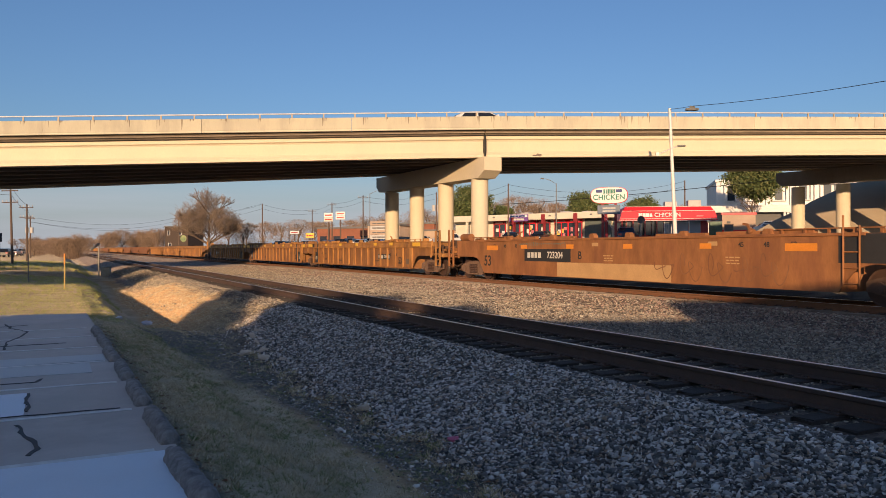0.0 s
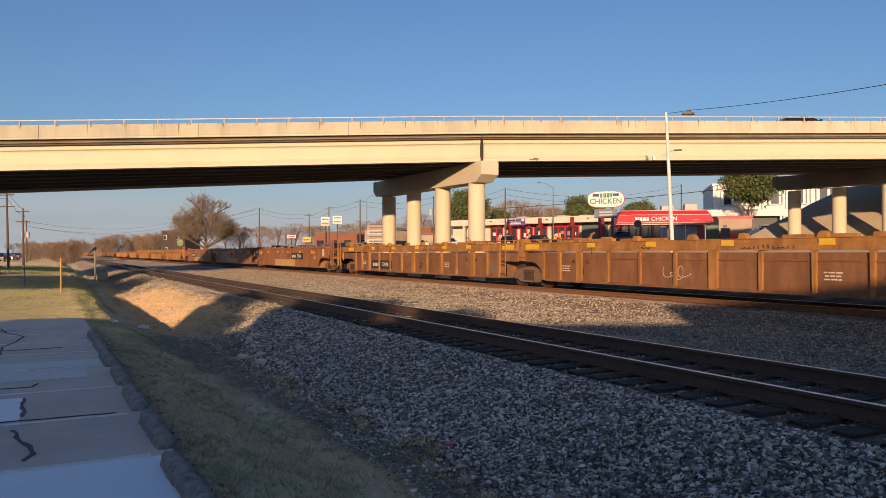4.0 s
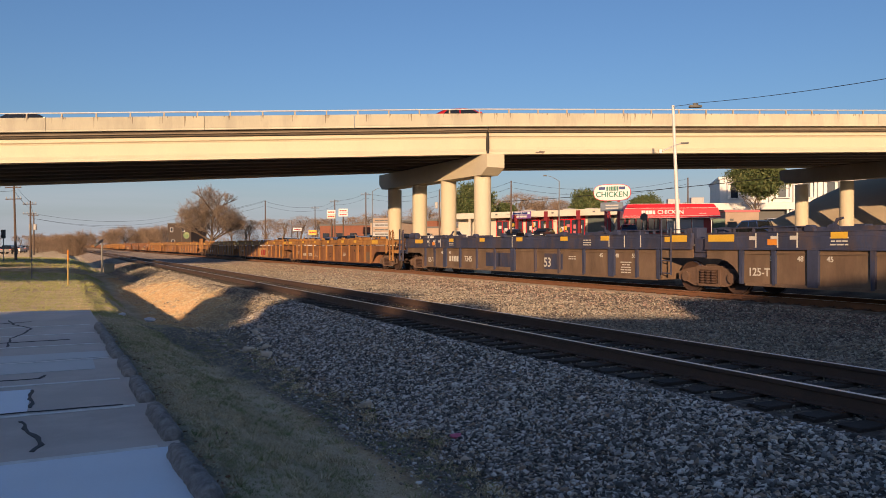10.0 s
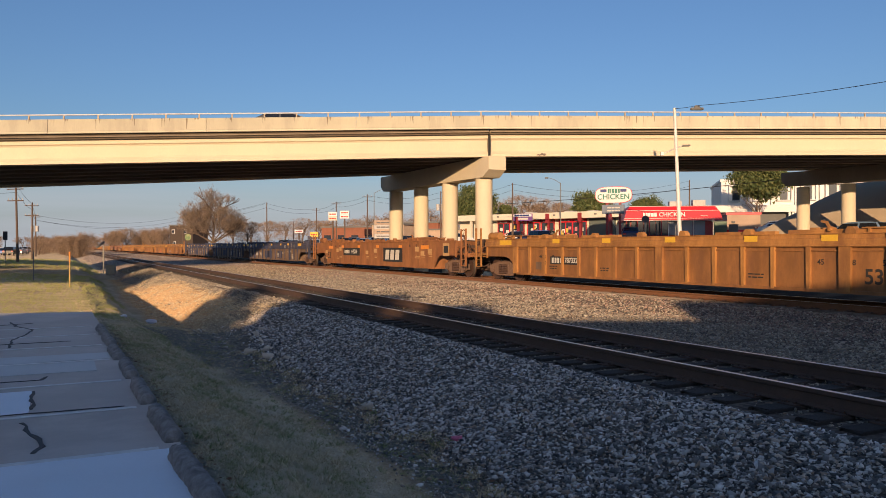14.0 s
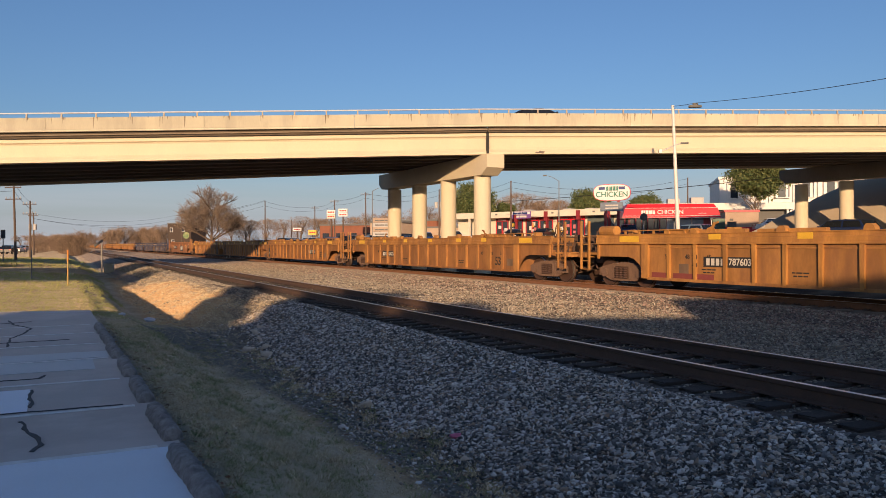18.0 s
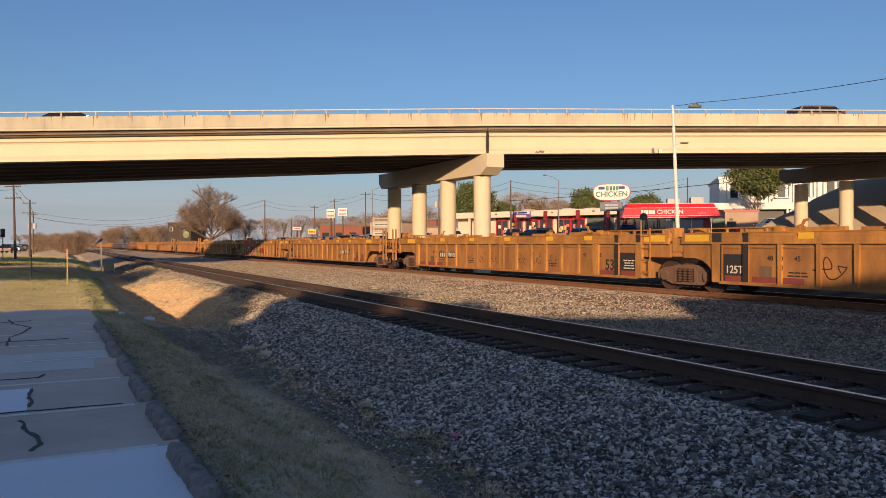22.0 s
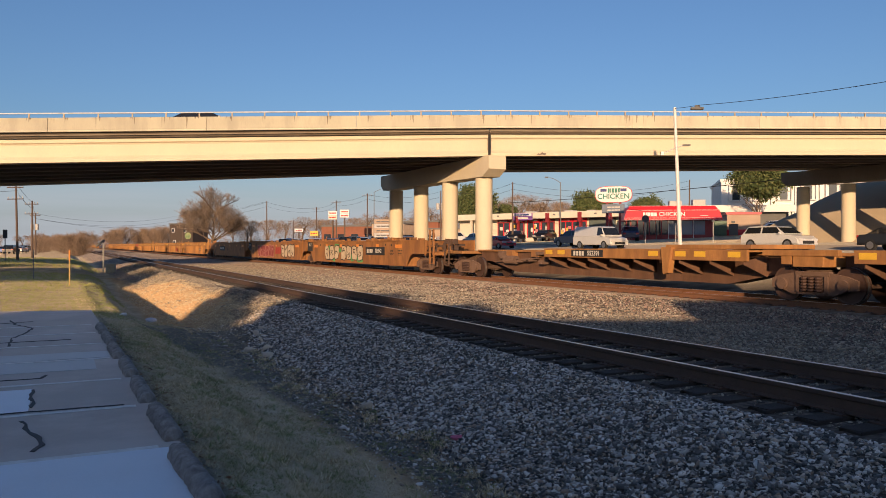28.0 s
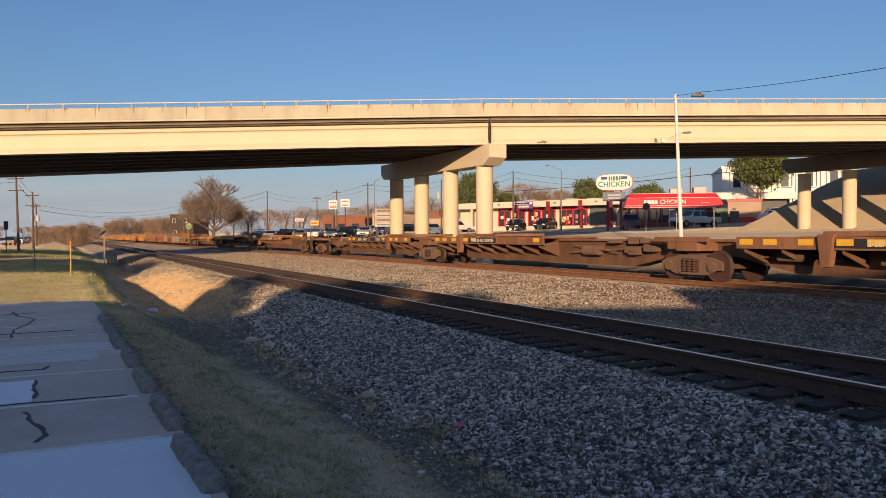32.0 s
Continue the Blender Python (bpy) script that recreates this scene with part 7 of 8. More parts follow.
def make_office():
    """The white three-storey block with deep window boxes behind the bank."""
    top = thing("office_building", "white rendered office block with deep boxed windows", "office building", facing(46.4, 128.0, 3.6, -14) @ Matrix.Scale(1.05, 4))
    bm = B()
    box(bm, 0, 60, 0, 16, -0.5, 8.4)
    part("wall", bm, WHITEPAINT, top)
    bm = B()
    box(bm, -0.2, 60.2, -0.2, 16.2, 8.4, 8.8)
    part("parapet", bm, WHITEPAINT, top)
    for k in range(13):
        x = 1.2 + k * 3.5
        bm = B()
        box(bm, x + 2.55, x + 2.85, -0.55, 0, 0, 8.4)
        part("fin", bm, WHITEPAINT, top)
        for z0 in (2.3, 5.4):
            bm = B()
            for a, b, c, d in ((0, 2.0, z0 - 0.12, z0), (0, 2.0, z0 + 2.3, z0 + 2.42), (-0.12, 0, z0 - 0.12, z0 + 2.42), (2.0, 2.12, z0 - 0.12, z0 + 2.42)):
                box(bm, x + a, x + b, -0.6, 0, c, d)
            frame_ = part("window_box", bm, WHITEPAINT, top)
            bm = B()
            box(bm, x + 0.45, x + 1.55, -0.05, 0, z0, z0 + 2.3)
            part("pane", bm, SHOPGLASS, frame_)
    low = thing("low_annexe", "long low white annexe with a dark recessed front", "building", facing(37.5, 115.5, 3.5, -8))
    bm = B()
    box(bm, 0, 15, 0, 7, 3.3, 4.3)
    part("fascia", bm, WHITEPAINT, low)
    bm = B()
    box(bm, 0.3, 14.7, 1.5, 6.8, -0.5, 3.3)
    part("wall", bm, GREYROOF, low)
    for x in (1, 5, 9, 14):
        bm = B()
        box(bm, x - 0.15, x + 0.15, 0.2, 0.5, -0.5, 3.3)
        part("post", bm, WHITEPAINT, low)


make_office()

evergreen(44.6, 108.0, 4.2, 10.2, 9.4, 4, "broad olive-green pine with a bare lower trunk beside the office", 0.42)
evergreen(6.2, 150.0, 3.9, 10.5, 10.5, 8, "dark green round-headed evergreen behind the columns", 0.15)
evergreen(27.0, 140.0, 4.2, 7.6, 10.0, 15, "round dark green tree behind the shop row", 0.2)
evergreen(46.5, 175.0, 4.2, 9.5, 10.0, 16, "dark green tree showing above the red roof", 0.2)
evergreen(13.5, 160.0, 4.0, 7.0, 6.0, 17, "small dark evergreen behind the shop row", 0.2)
# Unseen trees added to throw shade bands across the left verge.
for x, y, h, w, share in ((-33.5, -32.0, 13.2, 9.0, 0.87), (-42.0, -31.0, 12.6, 9.0, 0.86), (-40.0, -33.0, 16.0, 10.0, 0.83), (-50.0, -32.0, 15.6, 10.0, 0.83)):
    evergreen(x, y, 0.0, h, w, int(x * -3), "unseen flat-crowned evergreen added to shade the verge", share)
# Unseen trees added behind the building to mottle shade on the slope.
for x, h, w, seed in ((-13.4, 8.0, 5.6, 23), (-8.6, 7.5, 5.0, 29), (-4.6, 7.0, 3.2, 37)):
    evergreen(x, -17.0, 0.0, h, w, seed, "unseen evergreen tree added to shade the ballast slope", 0.3)

# ---- bare trees and brush ----
BARE = [bare_tree_meshes(31 + k, 10.0, 11.0, 0.16, 560) for k in range(3)]
SHRUB = [bare_tree_meshes(51 + k, 5.0, 5.5, 0.02, 170) for k in range(3)]


def bare(x, y, height, kind, label, group="", turn=0.0, wide=1.0):
    meshes, own = (BARE, 10.0) if kind == "tree" else (SHRUB, 5.0)
    k = height / own
    name = "bare_tree" if kind == "tree" else "bare_shrub"
    ob = thing(name, label, "tree" if kind == "tree" else "shrub", group=group)
    ob.matrix_world = Matrix.Translation((x, y, ground_z(x, y) - 0.1)) @ pose(0, 0, 0, 0, 0, turn) @ Matrix.Diagonal((k * wide, k * wide, k, 1))
    limbs, twigs = meshes[int(abs(x * 7 + y)) % 3]
    part("trunk", limbs, None, ob)
    part("crown", twigs, None, ob)


def make_great_tree():
    """A broad old tree: a short bole, long rising limbs and finer and finer twigs to the outline of a dome."""
    rng = random.Random(90)
    x, y, z = seat(-408, 152)
    top = thing("bare_tree", "large leafless old tree with a broad domed crown", "tree", facing(x, y, z - 0.1), group="bare trees")
    half, high = 6.9, 13.0
    verts, faces = {0: [], 1: []}, {0: [], 1: []}

    def stick(fine, a, b, r0, r1, sides):
        v, f = verts[fine], faces[fine]
        way = (b - a).normalized()
        side = way.orthogonal().normalized()
        up = way.cross(side)
        i = len(v)
        for p, r in ((a, r0), (b, r1)):
            for k in range(sides):
                v.append(p + side * (r * math.cos(2 * math.pi * k / sides)) + up * (r * math.sin(2 * math.pi * k / sides)))
        for k in range(sides):
            m = (k + 1) % sides
            f.append((i + k, i + m, i + sides + m, i + sides + k))

    def limb(a, way, length, r, level):
        b = a
        for k in range(3):
            way = (way + Vector((rng.gauss(0, 0.10), rng.gauss(0, 0.10), rng.gauss(0.03, 0.07)))).normalized()
            c = b + way * (length / 3)
            stick(0 if level < 3 else 1, b, c, r * (1 - 0.12 * k), r * (0.88 - 0.12 * k), 6 if level < 2 else 3)
            if level < 5:
                for _ in range(1 if k == 0 or level == 4 else 2):
                    side = Vector((rng.gauss(0, 1), rng.gauss(0, 1), rng.uniform(-0.15, 0.75))).normalized()
                    w = (way * 0.62 + side * 0.75).normalized()
                    if (math.hypot(c.x, c.y) / half) ** 2 + (max(0.0, c.z - 4.5) / (high - 4.5)) ** 2 < 0.93:
                        limb(c, w, length * rng.uniform(0.56, 0.74), max(0.017, r * 0.56), level + 1)
            b = c
    stick(0, Vector((0, 0, -0.3)), Vector((0.1, 0, 2.3)), 0.42, 0.30, 10)
    limb(Vector((0.1, 0, 2.2)), Vector((0.02, 0, 1)), 5.6, 0.27, 0)
    for k in range(6):
        a = k * 1.05 + rng.uniform(-0.2, 0.2)
        limb(Vector((0.1, 0, 2.0 + 0.25 * (k % 3))), Vector((math.cos(a), math.sin(a), 0.62)).normalized(), 4.3, 0.15, 0)
    for fine, name, mat in ((0, "trunk", BARK), (1, "crown", GREYTWIGS)):
        me = bpy.data.meshes.new(name)
        me.from_pydata(verts[fine], [], faces[fine])
        me.materials.append(mat)
        part(name, me, None, top)


make_great_tree()
random.seed(77)
for px, depth, h, wide in ((-346, 170, 6.5, 1.1), (-372, 178, 6.5, 1.1)):
    x, y, z = seat(px, depth)
    bare(x, y, h, "tree", "large leafless winter tree with a spreading crown", "bare trees", random.uniform(0, 360), wide)
for k in range(40):
    px, depth = random.uniform(-722, -632), random.uniform(165, 260)
    x, y, z = seat(px, depth)
    bare(x, y, random.uniform(3.0, 5.6), "shrub", "leafless brown brush at the end of the verge", "brush", random.uniform(0, 360), 1.3)
for k in range(30):
    px, depth = random.uniform(-590, -480), random.uniform(300, 420)
    x, y, z = seat(px, depth)
    bare(x, y, random.uniform(5, 9.5), "shrub", "leafless brown trees far down the line", "far trees", random.uniform(0, 360), 1.2)
for k in range(12):
    px, depth = random.uniform(-800, -600), random.uniform(420, 600)
    x, y, z = seat(px, depth)
    bare(x, y, random.uniform(6, 9), "tree", "hazy leafless trees on the skyline", "skyline trees", random.uniform(0, 360), 1.5)
for px, depth, h in ((95, 165, 8.5), (140, 170, 10), (165, 172, 9.5), (190, 180, 9), (215, 180, 9), (-130, 220, 8), (-85, 230, 9), (-30, 200, 9), (330, 190, 8), (420, 200, 9.5),
                     (455, 200, 9.5), (485, 205, 9), (400, 210, 8), (-250, 260, 9), (-200, 270, 8), (-310, 280, 9), (30, 210, 8), (70, 220, 8), (360, 240, 9), (-110, 300, 10),
                     (-60, 310, 10), (0, 300, 11), (-340, 330, 10), (-280, 340, 10), (-220, 330, 10), (-160, 340, 11)):
    x, y, z = seat(px, depth)
    bare(x, y, h, "tree", "leafless tree behind the shops", "trees behind the shops", random.uniform(0, 360), 1.3)

# ---- poles, lamps and wires ----
def wire(a, b, sag, r=0.018, name="overhead_cable", label="thin black overhead cable"):
    a, b = Vector(a), Vector(b)
    n = 16
    pts = [a.lerp(b, k / n) - Vector((0, 0, sag * 4 * (k / n) * (1 - k / n))) for k in range(n + 1)]
    bm = B()
    side = (b - a).cross(Vector((0, 0, 1))).normalized() * r
    up = side.cross(b - a).normalized() * r
    rings = [[bm.verts.new(p + side * math.cos(1.257 * k) + up * math.sin(1.257 * k)) for k in range(5)] for p in pts]
    for r0, r1 in zip(rings, rings[1:]):
        for k in range(5):
            bm.faces.new((r0[k], r0[(k + 1) % 5], r1[(k + 1) % 5], r1[k]))
    return solid(name, bm, WIRE, label, "cable", group="overhead cables")


def utility_pole(px, depth, height, arms=1, transformer=False, label="weathered wooden utility pole with a crossarm", lean=0.0):
    x, y, z = seat(px, depth)
    top = thing("utility_pole", label, "utility pole", pose(x, y, z, 0, lean, 0), group="utility poles")
    bm = B()
    cyl(bm, (0, 0, -0.3), (0, 0, height), 0.15, 0.09, n=10)
    part("shaft", bm, WOODPOLE, top)
    for k in range(arms):
        bm = B()
        h = height - 0.5 - k * 1.3
        box(bm, -0.9, 0.9, -0.2, -0.1, h, h + 0.1)
        arm = part("crossarm", bm, WOODPOLE, top)
        for sx in (-0.8, -0.35, 0.35, 0.8):
            bm = B()
            cyl(bm, (sx, -0.15, h + 0.13), (sx, -0.15, h + 0.32), 0.05, n=6)
            part("insulator", bm, HVAC, arm)
    if transformer:
        for dx in (-0.45, 0.35):
            bm = B()
            cyl(bm, (dx, -0.2, height - 3.0), (dx, -0.2, height - 2.0), 0.28, n=12)
            part("transformer", bm, HVAC, top)
    return Vector((x, y, z + height))


tops = {}
tops["a"] = utility_pole(-753, 86, 8.6, 2, lean=-1.2)
tops["b"] = utility_pole(-727, 102, 7.6, 2)
tops["c"] = utility_pole(-721, 135, 7.4, 1, True)
tops["d"] = utility_pole(-460, 185, 9.0, 1)
tops["e"] = utility_pole(-312, 150, 9.4, 0, label="tall plain wooden utility pole")
tops["f"] = utility_pole(-224, 175, 8.8, 1)
tops["g"] = utility_pole(-189, 150, 9.0, 1)
tops["h"] = utility_pole(-134, 140, 9.6, 1)
tops["i"] = utility_pole(-4, 120, 8.5, 0, True, label="wooden utility pole carrying grey transformers")
tops["j"] = utility_pole(123, 112, 8.8, 0, label="dark wooden utility pole before the shops")
tops["k"] = utility_pole(436, 125, 9.0, 0, label="wooden utility pole behind the red roof")
tops["l"] = utility_pole(-265, 200, 6.5, 0, label="thin far utility pole")
for a, b, sag in (("a", "b", 0.2), ("b", "c", 0.3), ("c", "d", 1.6), ("d", "e", 0.8), ("e", "f", 0.6), ("f", "g", 0.4), ("g", "h", 0.4), ("h", "i", 0.8), ("i", "j", 0.8), ("j", "k", 1.5)):
    for off in (-0.15, -1.0):
        wire(tops[a] + Vector((0, 0, off)), tops[b] + Vector((0, 0, off)), sag)
wire((9.0, 112.0, 7.9), (44.0, 55.0, 8.8), 0.5, 0.035)
wire((-110, 90, 6.0), tops["a"] - Vector((0, 0, 0.8)), 0.5)
wire(tops["c"] - Vector((0, 0, 1)), tops["d"] - Vector((0, 0, 2)), 1.5)
wire(tops["e"], tops["d"] - Vector((0, 0, 1)), 0.4)


def lamp_post(px, depth, height, arm, label, white=False, base=None):
    x, y, z = seat(px, depth)
    top = thing("street_lamp", label, "street lamp", facing(x, y, z), group="street lamps")
    mat = PAINTED_POLE if white else GREYROOF
    bm = B()
    cyl(bm, (0, 0, -0.2), (0, 0, height), 0.09, 0.05, n=12)
    part("pole", bm, mat, top)
    bm = B()
    pts = [(arm * t, 0, height - 0.1 + 0.75 * math.sin(t * 1.4)) for t in (0, 0.3, 0.6, 1.0)]
    for p, q_ in zip(pts, pts[1:]):
        cyl(bm, p, q_, 0.035, n=6)
    part("arm", bm, mat, top)
    bm = B()
    box(bm, arm - 0.15, arm + math.copysign(0.6, arm), -0.14, 0.14, height + 0.58, height + 0.75, 0.04)
    part("lamp_head", bm, GREYROOF, top)
    return top


lamp_post(208, 103, 8.0, -1.5, "grey street lamp with a curved arm before the shops")
lamp_post(-122, 135, 9.6, 1.9, "grey street lamp with a curved arm over the far car park")


def make_white_pole():
    x, y, z = seat(421.0, 40.3)
    top = thing("white_light_pole", "slender white steel pole leaning slightly, with a small lamp arm", "light pole", pose(x, y, z, 0, -2.4, 0))
    bm = B()
    cyl(bm, (0, 0, -0.2), (0, 0, 8.15), 0.115, 0.075, n=14)
    part("pole", bm, PAINTED_POLE, top)
    bm = B()
    cyl(bm, (0, -0.06, 6.05), (-0.75, -0.06, 5.75), 0.03, n=6)
    cyl(bm, (0, -0.06, 6.05), (0.35, -0.06, 6.15), 0.03, n=6)
    box(bm, -0.85, -0.7, -0.1, 0.02, 5.68, 5.86)
    part("arm", bm, GALV, top)
    bm = B()
    box(bm, 0.3, 0.72, -0.14, 0.06, 6.1, 6.19, 0.03)
    part("lamp_head", bm, GREYROOF, top)
    tip = Vector((x - 0.34, y, z + 8.1))
    mid = Vector((449 / FOCAL * 37.0, 37.0, 1.6 + 250 / FOCAL * 37.0))
    far = Vector((830 / FOCAL * 24.0, 24.0, 1.6 + 300 / FOCAL * 24.0))
    wire(tip, mid, 0.02, 0.012)
    wire(mid, far, 0.1, 0.012)
    bm = B()
    box(bm, -0.3, 0.3, -0.12, 0.12, -0.12, 0.0, 0.04)
    box(bm, -0.1, 0.12, -0.08, 0.08, 0.0, 0.1)
    solid("hanging_lamp", bm, GREYROOF, "dark street lamp head hung on the cable", "street lamp", Matrix.Translation(mid - Vector((0, 0, 0.1))))


make_white_pole()


def small_sign(px, depth, height, plate, label, shape="round", size=0.38, post=GALV):
    x, y, z = seat(px, depth)
    top = thing("road_sign", label, "road sign", facing(x, y, z))
    bm = B()
    cyl(bm, (0, 0, -0.1), (0, 0, height), 0.035, n=8)
    part("post", bm, post, top)
    bm = B()
    if shape == "round":
        cyl(bm, (0, -0.06, height - size), (0, -0.04, height - size), size, n=8)
    else:
        box(bm, -size, size, -0.06, -0.04, height - 2 * size * 0.6, height)
    part("plate", bm, plate, top)


SIGNBACK = surface("sign_back_grey", (0.1, 0.1, 0.11), 0.5, fine=20)
small_sign(358, 79, 3.0, SIGNBACK, "octagonal sign seen from its dark back", "round", 0.42)
small_sign(412, 72, 2.3, SIGNBACK, "thin post with a small dark sign", "box", 0.2)
small_sign(478, 70, 2.2, SIGNBACK, "thin grey post with a small plate", "box", 0.15)


# ---- far shops, signs and board ----
def far_block(px, depth, w, h, dep, mat, roof, label, turn=0.0, windows=0):
    x, y, z = seat(px, depth)
    top = thing("far_building", label, "building", facing(x, y, z - 0.2, turn), group="far buildings")
    bm = B()
    box(bm, 0, w, 0, dep, 0, h)
    part("wall", bm, mat, top)
    bm = B()
    box(bm, -0.2, w + 0.2, -0.2, dep + 0.2, h, h + 0.35)
    part("roof", bm, roof, top)
    for k in range(windows):
        bm = B()
        x0 = w * (k + 0.2) / windows
        box(bm, x0, x0 + w * 0.5 / windows, -0.06, 0, 0.5, h * 0.6)
        part("window", bm, SHOPGLASS, top)
    return top


far_block(-215, 190, 22, 4.6, 12, BRICKRED, GREYROOF, "long low red brick shop row in the distance", -18, 6)
far_block(-75, 175, 9, 4.8, 10, BRICKRED, GREYROOF, "red brick shop behind the columns", -18, 3)
far_block(-126, 170, 7.5, 4.6, 9, BEIGE, GREYROOF, "grey-roofed beige shop front", -18, 2)
far_block(-40, 165, 22, 3.0, 12, BEIGE, GREYROOF, "beige low shop with dark roof edge", -20, 5)
house = far_block(-484, 230, 7.6, 7.4, 9, surface("dark_brown_siding", (0.085, 0.06, 0.045), 0.85, streak=4.0), GREYROOF, "dark brown two-storey house beyond the line", -12, 0)
for x, z in ((0.8, 5.0), (4.6, 5.0), (1.2, 1.4)):
    bm = B()
    box(bm, x, x + 0.9, -0.08, 0, z, z + 1.3)
    pane_frame = part("window", bm, WHITEPAINT, house, "white-framed window")
    bm = B()
    box(bm, x + 0.1, x + 0.8, -0.11, -0.082, z + 0.1, z + 1.2)
    part("pane", bm, SHOPGLASS, pane_frame)
bm = B()
cyl(bm, (6.1, -0.12, 4.0), (6.1, 0, 4.0), 1.0, n=20)
part("round_sign", bm, surface("green_round_sign", (0.10, 0.20, 0.08), 0.6, other=(0.5, 0.45, 0.2), scale=1.2, amount=0.7), house, "green and cream round wall sign")


def pylon(px, depth, height, w, h, mats, label, legs=1):
    x, y, z = seat(px, depth)
    top = thing("pylon_sign", label, "sign", facing(x, y, z, -8), group="shop signs")
    for k in range(legs):
        bm = B()
        px_ = 0 if legs == 1 else (-w * 0.4 + k * w * 0.8)
        cyl(bm, (px_, 0, 0), (px_, 0, height - h), 0.16, n=8)
        part("post", bm, WOODPOLE, top)
    n = len(mats)
    for k, m in enumerate(mats):
        bm = B()
        z1 = height - h * k / n
        box(bm, -w / 2, w / 2, -0.18, 0.18, z1 - h / n + 0.05, z1)
        panel = part("sign_panel", bm, m, top)
        part("sign_text", bars((w * 0.22, w * 0.3, w * 0.18), h / n * 0.3, GREYROOF if m in (BEIGE, HVAC) else REDLETTER), None, panel, at=pose(0, -0.185, z1 - h / n * 0.5))


pylon(-195, 150, 7.0, 1.7, 1.7, (WHITEPAINT, CREAMWALL), "cream and red shop sign on a tall post")
pylon(-174, 165, 7.6, 2.0, 1.7, (WHITEPAINT, WHITEPAINT), "white shop sign with red lettering on a tall post")
pylon(-255, 170, 4.0, 1.9, 0.7, (WHITEPAINT,), "small white sign board on a post")
pylon(-228, 140, 3.2, 1.5, 0.9, (AMBER,), "small bright yellow sign board")
pylon(-106, 118, 4.4, 2.7, 2.8, (BEIGE, HVAC, BEIGE, HVAC), "tall tenant board with a peaked cream frame", 2)

# ---- left verge ----
CABINET = surface("dull_grey_cabinet_paint", (0.30, 0.29, 0.25), 0.6, fine=14)
DULLYELLOW = surface("weathered_yellow_plastic", (0.48, 0.34, 0.10), 0.7, fine=14)


def make_verge_things():
    x, y, z = seat(-661, 35)
    post = thing("marker_post", "yellow marker post with an orange top on the grass", "marker post", facing(x, y, z))
    bm = B()
    cyl(bm, (0, 0, -0.1), (0, 0, 1.15), 0.032, n=8)
    part("shaft", bm, DULLYELLOW, post)
    bm = B()
    cyl(bm, (0, 0, 1.15), (0, 0, 1.62), 0.036, n=8)
    part("cap", bm, ORANGE, post)
    x, y, z = seat(-725, 40)
    bm = B()
    cyl(bm, (0, 0, -0.1), (0, 0, 1.5), 0.03, n=8)
    solid("thin_post", bm, GREYROOF, "thin dark post standing in the verge", "post", facing(x, y, z))
    x, y, z = seat(-588, 64)
    cab = thing("signal_cabinet", "pale grey railway equipment cabinet beside the ditch", "cabinet", facing(x, y, z, 15) @ Matrix.Scale(0.72, 4))
    bm = B()
    box(bm, -0.5, 0.5, -0.4, 0.4, 0, 1.05, 0.03)
    part("body", bm, CABINET, cab)
    bm = B()
    box(bm, -0.56, 0.56, -0.46, 0.46, 1.05, 1.13)
    part("lid", bm, CABINET, cab)
    bm = B()
    box(bm, -0.4, 0.4, -0.43, -0.405, 0.12, 0.95)
    part("door", bm, CABINET, cab)
    x, y, z = seat(-601, 66)
    mast = thing("signal_mast", "slim railway mast with a slanted dark arm", "mast", facing(x, y, z))
    bm = B()
    cyl(bm, (0, 0, -0.2), (0, 0, 2.7), 0.07, n=8)
    part("shaft", bm, CABINET, mast)
    bm = B()
    prism(bm, ((-0.65, 2.35), (-0.6, 2.2), (0.1, 2.7), (0.05, 2.85)), -0.1, 0.1)
    part("arm", bm, GREYROOF, mast)
    x, y, z = seat(-775, 80)
    sig = thing("traffic_signal", "small dark traffic signal on a post by the road", "traffic light", facing(x, y, z))
    bm = B()
    cyl(bm, (0, 0, 0), (0, 0, 2.6), 0.05, n=8)
    part("post", bm, GREYROOF, sig)
    bm = B()
    box(bm, -0.17, 0.17, -0.15, 0.15, 2.4, 3.3, 0.03)
    part("head", bm, BLACKPANEL, sig)


make_verge_things()


# ---- vehicles ----
TYRE = surface("black_tyre", (0.02, 0.02, 0.02), 0.9)
RIM = surface("alloy_rim", (0.4, 0.4, 0.4), 0.35, 0.8)
CARGLASS = glassy("car_glass", (0.015, 0.018, 0.022), 0.04)
LAMPGLASS = glassy("headlamp_glass", (0.6, 0.6, 0.58), 0.1)
TAIL = surface("red_tail_lamp", (0.4, 0.01, 0.01), 0.3)
TRIM = surface("black_trim", (0.03, 0.03, 0.03), 0.6)
COATS = {}


def coat(name, colour, metal=0.2):
    if name not in COATS:
        COATS[name] = surface(name + "_car_paint", colour, 0.32, metal, scale=0.8, fine=25, amount=0.15, bump=0.0, coat=0.6)
    return COATS[name]


